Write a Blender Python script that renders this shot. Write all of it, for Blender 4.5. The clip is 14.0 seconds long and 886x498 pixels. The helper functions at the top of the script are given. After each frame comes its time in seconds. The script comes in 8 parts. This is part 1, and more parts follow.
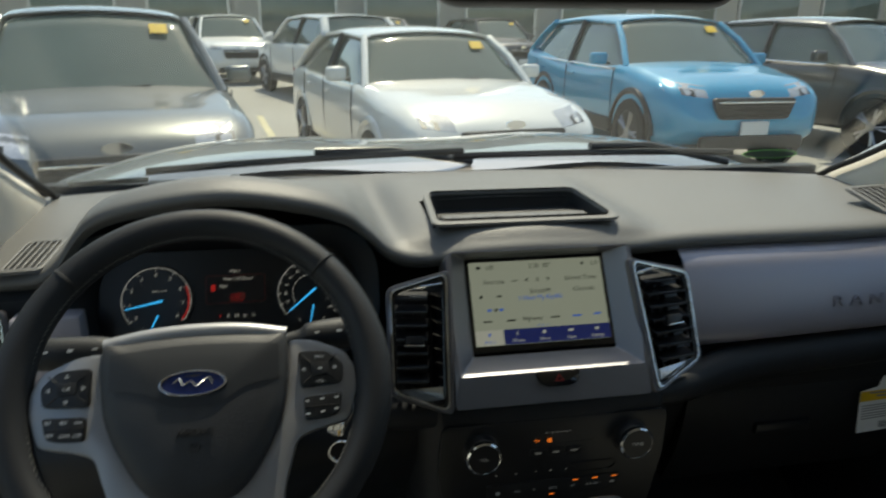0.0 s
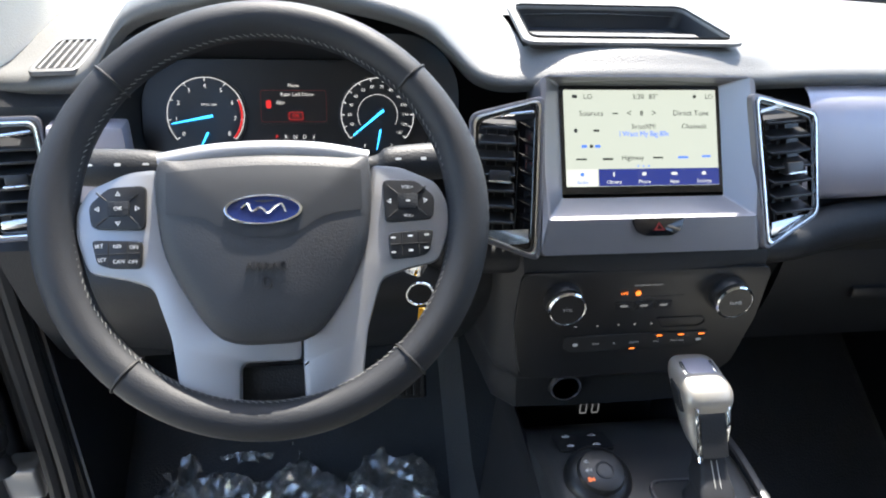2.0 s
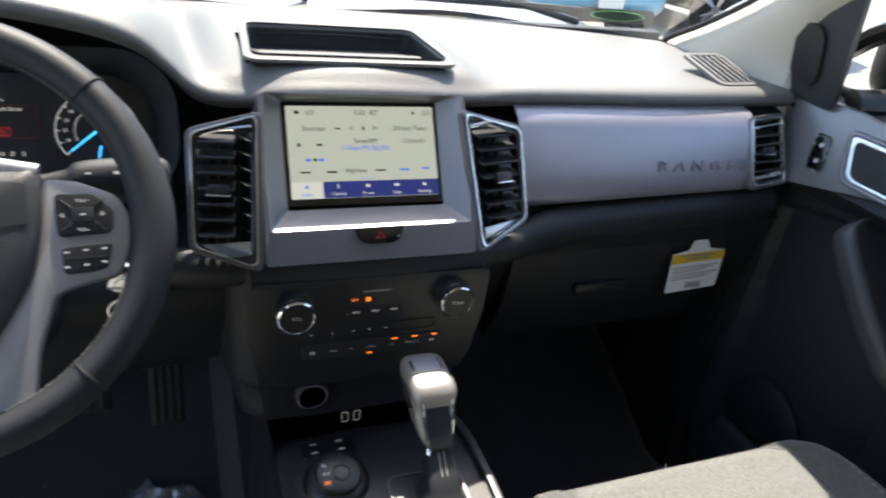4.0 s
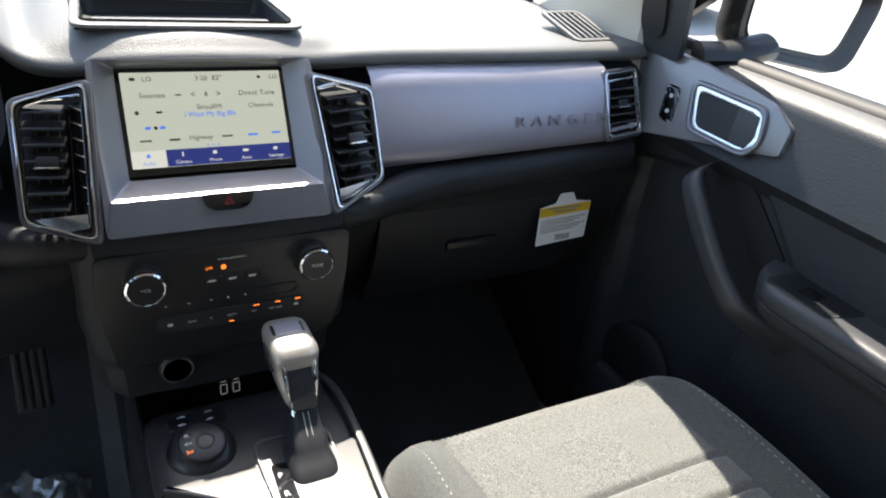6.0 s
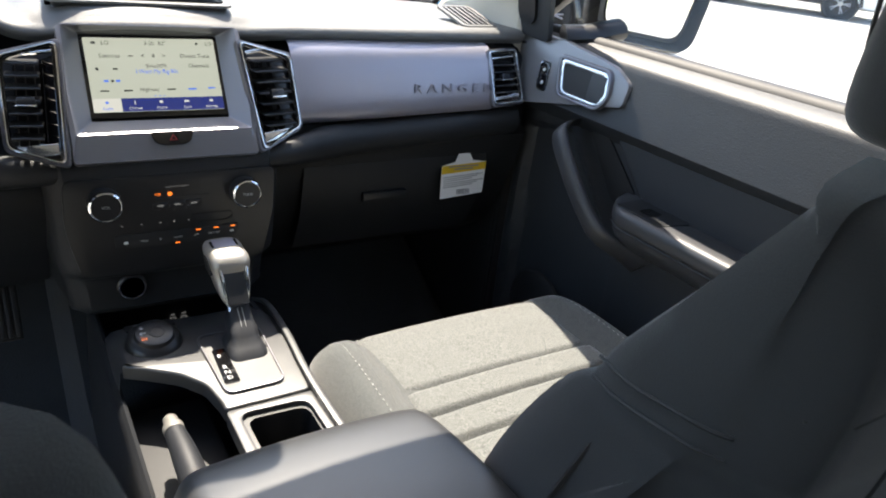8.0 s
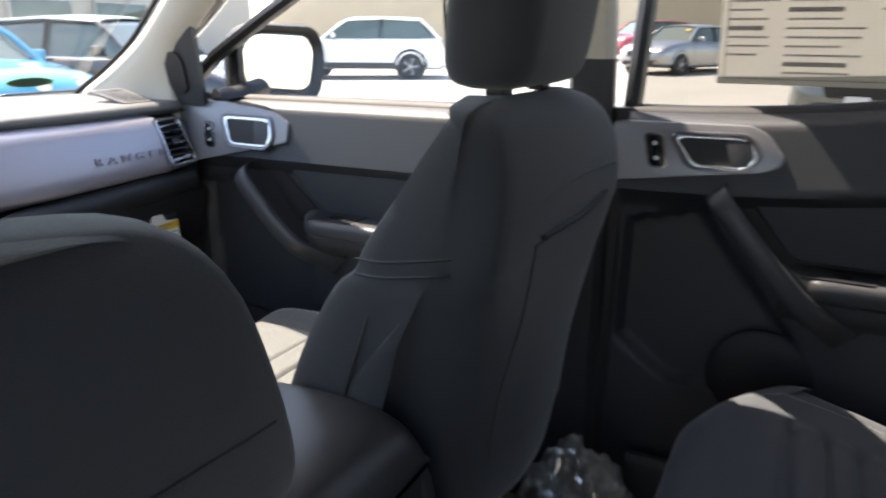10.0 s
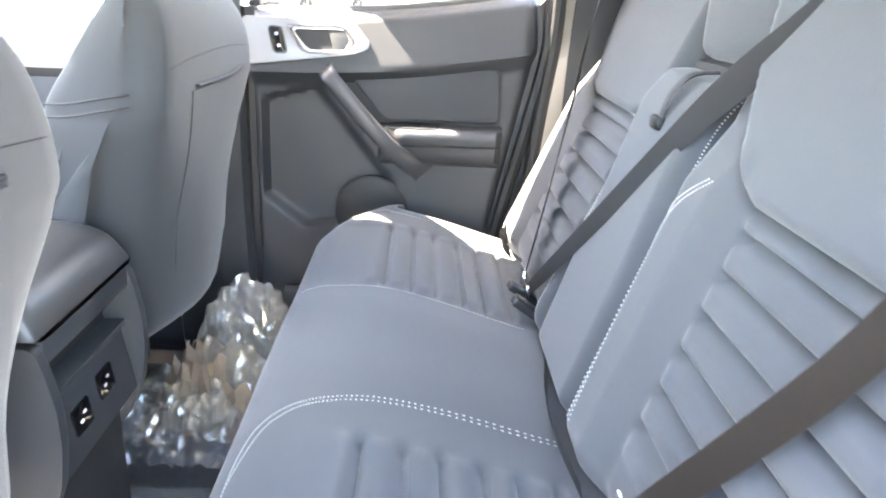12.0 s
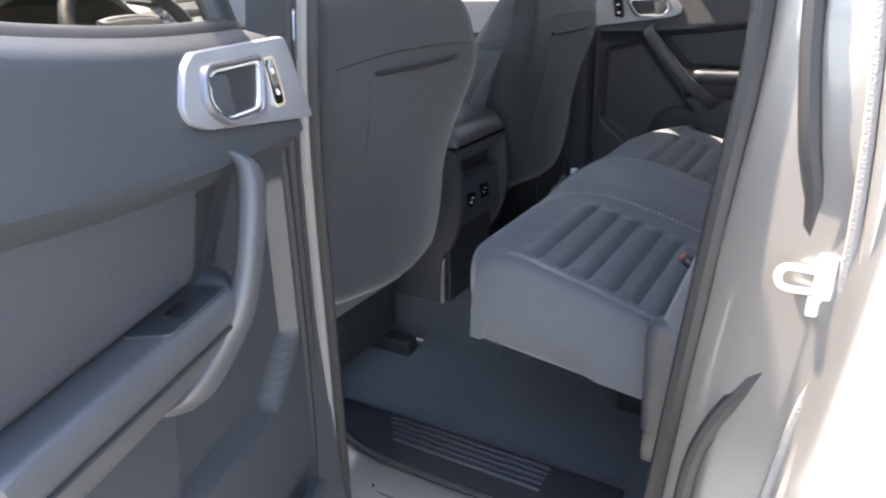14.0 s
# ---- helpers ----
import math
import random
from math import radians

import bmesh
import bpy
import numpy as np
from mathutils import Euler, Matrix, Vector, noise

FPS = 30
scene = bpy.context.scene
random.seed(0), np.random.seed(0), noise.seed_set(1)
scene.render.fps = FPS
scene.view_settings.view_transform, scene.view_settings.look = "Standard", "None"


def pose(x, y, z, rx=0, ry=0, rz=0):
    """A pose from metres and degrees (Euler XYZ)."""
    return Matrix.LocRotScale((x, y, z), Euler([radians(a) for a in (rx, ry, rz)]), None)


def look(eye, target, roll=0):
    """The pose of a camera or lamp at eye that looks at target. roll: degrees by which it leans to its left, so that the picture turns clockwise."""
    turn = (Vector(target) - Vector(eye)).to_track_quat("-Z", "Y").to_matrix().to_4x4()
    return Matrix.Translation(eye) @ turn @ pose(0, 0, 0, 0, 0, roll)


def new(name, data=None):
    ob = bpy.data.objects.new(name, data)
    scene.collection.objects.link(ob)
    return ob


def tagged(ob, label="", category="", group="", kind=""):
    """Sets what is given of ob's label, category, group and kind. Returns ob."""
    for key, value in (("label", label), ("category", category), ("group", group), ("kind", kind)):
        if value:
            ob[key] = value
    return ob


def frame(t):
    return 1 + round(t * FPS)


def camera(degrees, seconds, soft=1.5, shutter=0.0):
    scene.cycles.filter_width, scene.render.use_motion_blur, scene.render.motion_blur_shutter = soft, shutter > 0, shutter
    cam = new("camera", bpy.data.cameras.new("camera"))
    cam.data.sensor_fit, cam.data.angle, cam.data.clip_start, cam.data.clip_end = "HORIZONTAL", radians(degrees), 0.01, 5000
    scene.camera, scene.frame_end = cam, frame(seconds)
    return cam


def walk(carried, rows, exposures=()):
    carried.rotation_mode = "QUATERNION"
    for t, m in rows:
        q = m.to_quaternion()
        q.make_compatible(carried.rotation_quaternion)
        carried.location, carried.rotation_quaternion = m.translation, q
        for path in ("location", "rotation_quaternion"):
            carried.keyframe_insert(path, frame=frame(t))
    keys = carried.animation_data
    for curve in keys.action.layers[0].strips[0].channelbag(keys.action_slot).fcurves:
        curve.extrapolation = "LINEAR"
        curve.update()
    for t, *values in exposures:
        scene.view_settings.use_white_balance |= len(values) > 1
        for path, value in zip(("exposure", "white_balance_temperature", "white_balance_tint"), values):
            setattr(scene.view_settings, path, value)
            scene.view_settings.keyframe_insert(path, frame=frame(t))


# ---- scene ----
from math import cos, pi, sin

cam = camera(64.5, 14.0, soft=2.0, shutter=0.3)
PATH = [
    (0, (-0.276, -0.752, 1.535), (0.087, 1.116, 0.92), 0.7),
    (0.5, (-0.317, -0.698, 1.512), (-0.095, 1.107, 0.68), 3.6),
    (1, (-0.326, -0.658, 1.487), (-0.09, 1.063, 0.495), 3.2),
    (1.5, (-0.324, -0.652, 1.484), (-0.057, 1.038, 0.448), 3.1),
    (2, (-0.323, -0.653, 1.485), (-0.049, 1.039, 0.454), 3.1),
    (2.5, (-0.321, -0.653, 1.487), (-0.052, 1.042, 0.461), 3.1),
    (3, (-0.307, -0.664, 1.493), (0.006, 1.031, 0.478), 2.9),
    (3.5, (-0.269, -0.684, 1.501), (0.243, 0.984, 0.524), 5.1),
    (4, (-0.219, -0.706, 1.497), (0.513, 0.901, 0.557), 8.1),
    (4.2, (-0.205, -0.711, 1.493), (0.619, 0.853, 0.557), 9.2),
    (6.3, (-0.145, -0.773, 1.499), (0.779, 0.697, 0.506), 8.7),
    (6.5, (-0.143, -0.79, 1.5), (0.797, 0.665, 0.5), 9.5),
    (7, (-0.153, -0.884, 1.487), (0.828, 0.591, 0.558), 7.9),
    (7.2, (-0.16, -0.92, 1.481), (0.834, 0.557, 0.57), 7.8),
    (9.5, (-0.344, -1.111, 1.415), (1.083, 0.115, 0.736), 2.9),
    (10, (-0.436, -1.137, 1.406), (1.27, -0.267, 0.829), 0.5),
    (10.5, (-0.606, -1.169, 1.392), (1.26, -0.713, 0.835), -0.3),
    (11, (-0.679, -1.182, 1.36), (1.186, -1.064, 0.647), -0.8),
    (11.5, (-0.695, -1.205, 1.357), (1.158, -1.286, 0.609), 1.3),
    (12, (-0.779, -1.227, 1.347), (1.097, -1.302, 0.657), 2.9),
    (12.5, (-0.97, -1.406, 1.331), (0.829, -0.882, 0.633), 2.0),
    (13, (-1.194, -1.48, 1.333), (0.532, -0.774, 0.609), 2.7),
    (13.5, (-1.391, -1.535, 1.344), (0.299, -0.788, 0.58), 1.2),
    (14, (-1.453, -1.581, 1.346), (0.151, -0.635, 0.616), -1.3),
]
EXPOSE = [
    (0.0, 0.5, 7700, 0), (0.5, 0.45, 7500, 4), (1.0, 1.42, 7000, 9), (1.4, 2.4, 6800, 10), (3.0, 2.75, 7000, 10), (3.5, 2.1, 7100, 10), (4.2, 1.95, 7200, 10),
    (6.3, 2.1, 7100, 10), (7.2, 2.2, 7200, 10), (9.3, 1.9, 7400, 12), (10.0, 2.2, 7500, 14), (10.5, 3.2, 7000, 16), (11.0, 4.6, 7500, 14),
    (11.5, 5.35, 7800, 13), (12.0, 5.72, 8000, 14), (12.5, 6.0, 8300, 15), (13.0, 4.85, 8000, 13), (13.5, 3.9, 7800, 13), (14.0, 3.5, 7600, 15)]
walk(cam, [(t, look(eye, target, roll)) for t, eye, target, roll in PATH], EXPOSE)

# world and sun: high, ahead and a little to the passenger's side
SUN = Vector((0.155, 0.60, 1.0)).normalized()
world = bpy.data.worlds.new("sky")
scene.world = world
world.use_nodes = True
sky = world.node_tree.nodes.new("ShaderNodeTexSky")
sky.sky_type, sky.sun_disc = "NISHITA", False
sky.sun_elevation, sky.sun_rotation = math.asin(SUN.z), math.atan2(SUN.x, SUN.y)
world.node_tree.nodes["Background"].inputs[1].default_value = 0.15
world.node_tree.links.new(sky.outputs[0], world.node_tree.nodes["Background"].inputs[0])
sun = new("sun", bpy.data.lights.new("sun", "SUN"))
sun.data.energy, sun.data.angle, sun.data.color = 3.2, radians(0.55), (1.0, 0.96, 0.9)
sun.matrix_world = look(SUN * 50, (0, 0, 0))

# ---- mesh tools ----
WORLD_BUILT = set()  # things whose parts are given in the cab's own coordinates

def mesh_of(name, bm, mat, smooth=True, angle=40):
    me = bpy.data.meshes.new(name)
    bmesh.ops.recalc_face_normals(bm, faces=bm.faces)
    bm.to_mesh(me)
    bm.free()
    if smooth:
        me.shade_smooth()
        me.set_sharp_from_angle(angle=radians(angle))
    for m in mat if isinstance(mat, (list, tuple)) else [mat]:
        me.materials.append(m)
    return me


def part(name, bm, mat, parent, label="", smooth=True, angle=40):
    """One mesh object under a thing or a part."""
    ob = new(name, mesh_of(name, bm, mat, smooth, angle))
    ob.parent = parent
    if parent.name in WORLD_BUILT or (parent.parent and parent.parent.name in WORLD_BUILT):
        ob.matrix_parent_inverse = Matrix.Translation(-Vector(parent.location)) if parent.parent is None else Matrix.Identity(4)
    return tagged(ob, label)


def thing(name, label, category, group="", kind="", at=(0, 0, 0)):
    ob = new(name)
    ob.empty_display_size = 0.05
    ob.location = at
    bpy.context.view_layer.update()
    return tagged(ob, label, category, group, kind)


def single(name, bm, mat, label, category, group="", kind="", smooth=True, angle=40):
    return tagged(new(name, mesh_of(name, bm, mat, smooth, angle)), label, category, group, kind)


def spline(pts, n, closed=False):
    """n points along a Catmull-Rom curve through pts."""
    p = [Vector(q) for q in pts]
    m = len(p)
    out = []
    span = m if closed else m - 1
    for i in range(n):
        u = i * span / (n if closed else n - 1)
        k = min(int(u), span - 1)
        f = u - k
        if closed:
            a, b, c, d = p[(k - 1) % m], p[k % m], p[(k + 1) % m], p[(k + 2) % m]
        else:
            b, c = p[k], p[k + 1]
            a = p[k - 1] if k else b * 2 - c
            d = p[k + 2] if k + 2 < m else c * 2 - b
        out.append(0.5 * (2 * b + (c - a) * f + (2 * a - 5 * b + 4 * c - d) * f * f + (3 * b - a - 3 * c + d) * f ** 3))
    return out


def lerp_rows(rows, n, smooth=True):
    """Resamples rows of points to n rows."""
    cols = list(zip(*rows))
    new_cols = [spline(c, n) if smooth else linear(c, n) for c in cols]
    return [list(r) for r in zip(*new_cols)]


def linear(pts, n):
    p = [Vector(q) for q in pts]
    out = []
    for i in range(n):
        u = i * (len(p) - 1) / (n - 1)
        k = min(int(u), len(p) - 2)
        out.append(p[k].lerp(p[k + 1], u - k))
    return out


def skin(rows, closed=False, caps=False, bm=None):
    """Faces between rows of points."""
    bm = bm or bmesh.new()
    vs = [[bm.verts.new(p) for p in r] for r in rows]
    n = len(rows[0])
    for a, b in zip(vs, vs[1:]):
        for i in range(n if closed else n - 1):
            j = (i + 1) % n
            bm.faces.new((a[i], a[j], b[j], b[i]))
    if caps:
        bm.faces.new(vs[0])
        bm.faces.new(vs[-1])
    return bm


def surf(ctrl, nu, nv, thick=0.0):
    """A smooth sheet through a grid of control points, with thickness below."""
    rows = lerp_rows([spline(r, nv) for r in ctrl], nu)
    bm = skin(rows)
    if thick:
        bmesh.ops.recalc_face_normals(bm, faces=bm.faces)
        bmesh.ops.solidify(bm, geom=bm.faces[:], thickness=thick)
    return bm


def box(size, at=(0, 0, 0), bevel=0.0, seg=2, turn=None, bm=None):
    own = bmesh.new()
    bmesh.ops.create_cube(own, size=1)
    bmesh.ops.scale(own, vec=size, verts=own.verts)
    if bevel:
        bmesh.ops.bevel(own, geom=own.edges[:], offset=bevel, segments=seg, profile=0.6, affect="EDGES")
    m = Matrix.Translation(at) @ (turn.to_4x4() if turn else Matrix())
    bmesh.ops.transform(own, matrix=m, verts=own.verts)
    return merge(bm, own)


def merge(bm, own):
    if bm is None:
        return own
    me = bpy.data.meshes.new("tmp")
    own.to_mesh(me)
    own.free()
    bm.from_mesh(me)
    bpy.data.meshes.remove(me)
    return bm


def plate(outline, depth, m=None, bevel=0.0, seg=2, bm=None):
    """A flat outline (x, y) in the plane z = 0 raised to depth, laid by the pose m."""
    own = bmesh.new()
    f = own.faces.new([own.verts.new((x, y, 0)) for x, y in outline])
    r = bmesh.ops.extrude_face_region(own, geom=[f])
    top = [v for v in r["geom"] if isinstance(v, bmesh.types.BMVert)]
    bmesh.ops.translate(own, vec=(0, 0, depth), verts=top)
    if bevel:
        s = set(top)
        bmesh.ops.bevel(own, geom=[e for e in own.edges if e.verts[0] in s and e.verts[1] in s], offset=bevel, segments=seg, profile=0.6, affect="EDGES")
    if m:
        bmesh.ops.transform(own, matrix=m, verts=own.verts)
    return merge(bm, own)


def frame_plate(outer, inner, depth, m=None, bevel=0.0, bm=None):
    """A ring between two outlines of equal count, raised to depth."""
    own = bmesh.new()
    n = len(outer)
    lo = [own.verts.new((x, y, 0)) for x, y in outer]
    hi = [own.verts.new((x, y, depth)) for x, y in outer]
    li = [own.verts.new((x, y, 0)) for x, y in inner]
    hn = [own.verts.new((x, y, depth)) for x, y in inner]
    for i in range(n):
        j = (i + 1) % n
        own.faces.new((lo[i], lo[j], hi[j], hi[i]))
        own.faces.new((hi[i], hi[j], hn[j], hn[i]))
        own.faces.new((hn[i], hn[j], li[j], li[i]))
        own.faces.new((li[i], li[j], lo[j], lo[i]))
    if bevel:
        tops = set(hi + hn)
        bmesh.ops.bevel(own, geom=[e for e in own.edges if e.verts[0] in tops and e.verts[1] in tops and (e.verts[0] in set(hi)) == (e.verts[1] in set(hi))], offset=bevel, segments=2, profile=0.6, affect="EDGES")
    if m:
        bmesh.ops.transform(own, matrix=m, verts=own.verts)
    return merge(bm, own)


def rounded(w, h, r, n=5, cx=0.0, cy=0.0, skew=0.0):
    """A rounded rectangle's outline."""
    out = []
    for sx, sy, a in ((1, 1, 0), (-1, 1, 90), (-1, -1, 180), (1, -1, 270)):
        for i in range(n):
            t = radians(a + 90 * i / (n - 1))
            y = sy * (h / 2 - r) + r * sin(t)
            out.append((cx + sx * (w / 2 - r) + r * cos(t) + skew * y, cy + y))
    return out


def soft_poly(pts, r, n=5):
    """An outline with its corners rounded."""
    out = []
    m = len(pts)
    for i in range(m):
        p, a, b = Vector(pts[i]), Vector(pts[i - 1]), Vector(pts[(i + 1) % m])
        da, db = (a - p), (b - p)
        ra = min(r, da.length * 0.45, db.length * 0.45)
        s, e = p + da.normalized() * ra, p + db.normalized() * ra
        for k in range(n):
            t = k / (n - 1)
            q = s * (1 - t) ** 2 + p * 2 * t * (1 - t) + e * t * t
            out.append((q.x, q.y))
    return out


def tube(path, radius, seg=10, closed=False, flat=1.0, caps=True, bm=None, up=None):
    """A round bar along points; radius may be a list."""
    own = bmesh.new()
    p = [Vector(q) for q in path]
    n = len(p)
    rows = []
    last = None
    for i in range(n):
        a = p[(i - 1) % n] if closed or i else p[0]
        b = p[(i + 1) % n] if closed or i < n - 1 else p[-1]
        d = (b - a).normalized()
        ref = Vector(up) if up else (last or (Vector((0, 0, 1)) if abs(d.z) < 0.9 else Vector((0, 1, 0))))
        s = d.cross(ref)
        s = s.normalized() if s.length > 1e-6 else Vector((1, 0, 0))
        u = s.cross(d).normalized()
        last = u
        r = radius[i] if isinstance(radius, (list, tuple)) else radius
        rows.append([p[i] + s * r * cos(2 * pi * k / seg) + u * r * flat * sin(2 * pi * k / seg) for k in range(seg)])
    if closed:
        rows.append(rows[0])
    skin(rows, closed=True, caps=caps and not closed, bm=own)
    if closed:
        bmesh.ops.remove_doubles(own, verts=own.verts, dist=1e-6)
    return merge(bm, own)


def lathe(profile, m=None, seg=32, bm=None):
    """Turns (radius, height) round z."""
    own = bmesh.new()
    rows = [[(r * cos(2 * pi * k / seg), r * sin(2 * pi * k / seg), h) for k in range(seg)] for r, h in profile]
    skin(rows, closed=True, caps=True, bm=own)
    if m:
        bmesh.ops.transform(own, matrix=m, verts=own.verts)
    return merge(bm, own)


def axes_at(origin, xdir, ydir):
    """A pose whose x and y axes run along two directions."""
    x = Vector(xdir).normalized()
    y = Vector(ydir)
    y = (y - x * y.dot(x)).normalized()
    z = x.cross(y)
    m = Matrix((x, y, z)).transposed().to_4x4()
    m.translation = origin
    return m


def words(text, size, m, mat, parent, name="lettering", depth=0.0006, align="CENTER", width=1.0):
    """Lettering as a mesh."""
    cu = bpy.data.curves.new(name, "FONT")
    cu.body, cu.size, cu.extrude, cu.align_x, cu.align_y = text, size, depth, align, "CENTER"
    cu.resolution_u = 2
    cu.space_character = 1.0
    tmp = new("tmp", cu)
    bpy.context.view_layer.update()
    me = bpy.data.meshes.new_from_object(tmp.evaluated_get(bpy.context.evaluated_depsgraph_get()))
    bpy.data.objects.remove(tmp)
    bpy.data.curves.remove(cu)
    me.transform(m @ Matrix.Diagonal((width, 1, 1, 1)))
    me.materials.clear()
    me.materials.append(mat)
    me.name = name
    ob = new(name, me)
    ob.parent = parent
    if parent.name in WORLD_BUILT or (parent.parent and parent.parent.name in WORLD_BUILT):
        ob.matrix_parent_inverse = Matrix.Translation(-Vector(parent.location)) if parent.parent is None else Matrix.Identity(4)
    return ob


# ---- materials ----
from mathutils.bvhtree import BVHTree


def laid(pts, ob, way, lift=0.0006):
    """Drops points along a direction on to a part's surface."""
    me = ob.data
    tree = BVHTree.FromPolygons([v.co for v in me.vertices], [q.vertices for q in me.polygons])
    out = []
    for q in pts:
        hit = tree.ray_cast(Vector(q) - Vector(way) * 0.15, Vector(way))
        out.append(hit[0] - Vector(way) * lift if hit[0] else Vector(q))
    return out


def material(name, color, rough=0.5, metal=0.0, grain=0.0, grain_size=0.002, vary=0.08, vary_size=0.15, coat=0.0, spec=0.5, sheen=0.0, flake=0.0, trans=0.0, tint2=None):
    """Base colour with two scales of variation, and a fine relief."""
    m = bpy.data.materials.new(name)
    m.use_nodes = True
    nt = m.node_tree
    b = nt.nodes["Principled BSDF"]
    b.inputs["Roughness"].default_value, b.inputs["Metallic"].default_value = rough, metal
    b.inputs["Coat Weight"].default_value, b.inputs["Specular IOR Level"].default_value = coat, spec
    b.inputs["Coat Roughness"].default_value = 0.04
    b.inputs["Sheen Weight"].default_value = sheen
    b.inputs["Transmission Weight"].default_value = trans
    co = nt.nodes.new("ShaderNodeTexCoord")
    n1 = nt.nodes.new("ShaderNodeTexNoise")
    n1.inputs["Scale"].default_value, n1.inputs["Detail"].default_value = 1 / vary_size, 5
    nt.links.new(co.outputs["Object"], n1.inputs["Vector"])
    ramp = nt.nodes.new("ShaderNodeMix")
    ramp.data_type = "RGBA"
    lo = tint2 or tuple(c * (1 - vary) for c in color)
    hi = tuple(min(1, c * (1 + vary)) for c in color)
    ramp.inputs[6].default_value, ramp.inputs[7].default_value = (*lo, 1), (*hi, 1)
    nt.links.new(n1.outputs["Fac"], ramp.inputs[0])
    nt.links.new(ramp.outputs[2], b.inputs["Base Color"])
    rmap = nt.nodes.new("ShaderNodeMapRange")
    rmap.inputs[3].default_value, rmap.inputs[4].default_value = max(0, rough - 0.06), min(1, rough + 0.06)
    nt.links.new(n1.outputs["Fac"], rmap.inputs[0])
    nt.links.new(rmap.outputs[0], b.inputs["Roughness"])
    if grain:
        v = nt.nodes.new("ShaderNodeTexVoronoi" if grain_size > 0.0015 else "ShaderNodeTexNoise")
        v.inputs["Scale"].default_value = 1 / grain_size
        nt.links.new(co.outputs["Object"], v.inputs["Vector"])
        bump = nt.nodes.new("ShaderNodeBump")
        bump.inputs["Strength"].default_value, bump.inputs["Distance"].default_value = grain, grain_size * 0.5
        nt.links.new(v.outputs[0], bump.inputs["Height"])
        nt.links.new(bump.outputs[0], b.inputs["Normal"])
    return m


def cloth(name, dark, light, cell=0.0016, rough=0.9):
    """A woven fabric with fine mottled threads."""
    m = material(name, light, rough, grain=0.0, vary=0.1, vary_size=0.2, sheen=0.3, spec=0.2)
    nt = m.node_tree
    b = nt.nodes["Principled BSDF"]
    co = nt.nodes.new("ShaderNodeTexCoord")
    v = nt.nodes.new("ShaderNodeTexNoise")
    v.inputs["Scale"].default_value, v.inputs["Detail"].default_value = 1 / cell, 3
    nt.links.new(co.outputs["Object"], v.inputs["Vector"])
    r = nt.nodes.new("ShaderNodeValToRGB")
    r.color_ramp.elements[0].position, r.color_ramp.elements[1].position = 0.35, 0.65
    r.color_ramp.elements[0].color, r.color_ramp.elements[1].color = (*dark, 1), (*light, 1)
    nt.links.new(v.outputs[0], r.inputs[0])
    nt.links.new(r.outputs[0], b.inputs["Base Color"])
    bump = nt.nodes.new("ShaderNodeBump")
    bump.inputs["Strength"].default_value, bump.inputs["Distance"].default_value = 0.5, 0.0006
    nt.links.new(v.outputs[0], bump.inputs["Height"])
    nt.links.new(bump.outputs[0], b.inputs["Normal"])
    return m


def glow(name, color, strength):
    m = bpy.data.materials.new(name)
    m.use_nodes = True
    b = m.node_tree.nodes["Principled BSDF"]
    b.inputs["Base Color"].default_value = (*[c * 0.05 for c in color], 1)
    b.inputs["Emission Color"].default_value = (*color, 1)
    b.inputs["Emission Strength"].default_value = strength
    b.inputs["Roughness"].default_value = 0.3
    return m


def glass_of(name, tint=(0.9, 0.95, 0.93), gloss=0.08):
    """Thin window glass: clear, with a mirror-like sheen that grows at grazing angles."""
    m = bpy.data.materials.new(name)
    m.use_nodes = True
    nt = m.node_tree
    nt.nodes.clear()
    out = nt.nodes.new("ShaderNodeOutputMaterial")
    mix = nt.nodes.new("ShaderNodeMixShader")
    tr = nt.nodes.new("ShaderNodeBsdfTransparent")
    gl = nt.nodes.new("ShaderNodeBsdfGlossy")
    lw = nt.nodes.new("ShaderNodeLayerWeight")
    pw = nt.nodes.new("ShaderNodeMath")
    pw.operation = "POWER"
    pw.inputs[1].default_value = 4.0
    fr = nt.nodes.new("ShaderNodeMapRange")
    fr.inputs[3].default_value, fr.inputs[4].default_value = 0.04, 0.75
    nt.links.new(lw.outputs["Facing"], pw.inputs[0])
    nt.links.new(pw.outputs[0], fr.inputs[0])
    tr.inputs[0].default_value = (*tint, 1)
    gl.inputs["Roughness"].default_value = 0.01
    nt.links.new(fr.outputs[0], mix.inputs[0])
    nt.links.new(tr.outputs[0], mix.inputs[1])
    nt.links.new(gl.outputs[0], mix.inputs[2])
    nt.links.new(mix.outputs[0], out.inputs[0])
    return m


PAD = material("soft_touch_dash", (0.125, 0.125, 0.122), 0.5, grain=0.35, grain_size=0.0018, vary=0.08)
BLACK = material("black_plastic", (0.0175, 0.019, 0.0215), 0.52, spec=0.38, grain=0.25, grain_size=0.0018, vary=0.12)
SATIN = material("satin_black_plastic", (0.014, 0.015, 0.017), 0.35, vary=0.15)
PIANO = material("gloss_black_plastic", (0.006, 0.006, 0.007), 0.08, coat=0.6, vary=0.1)
LEATHER = material("wheel_leather", (0.021, 0.0225, 0.026), 0.55, spec=0.35, grain=0.45, grain_size=0.0012, vary=0.12, vary_size=0.05)
LEATHER_SMOOTH = material("smooth_cover_plastic", (0.028, 0.030, 0.033), 0.5, spec=0.4, grain=0.08, grain_size=0.001, vary=0.06, vary_size=0.05)
SILVER = material("silver_trim_paint", (0.37, 0.36, 0.415), 0.36, metal=0.4, grain=0.08, grain_size=0.0006, vary=0.04)
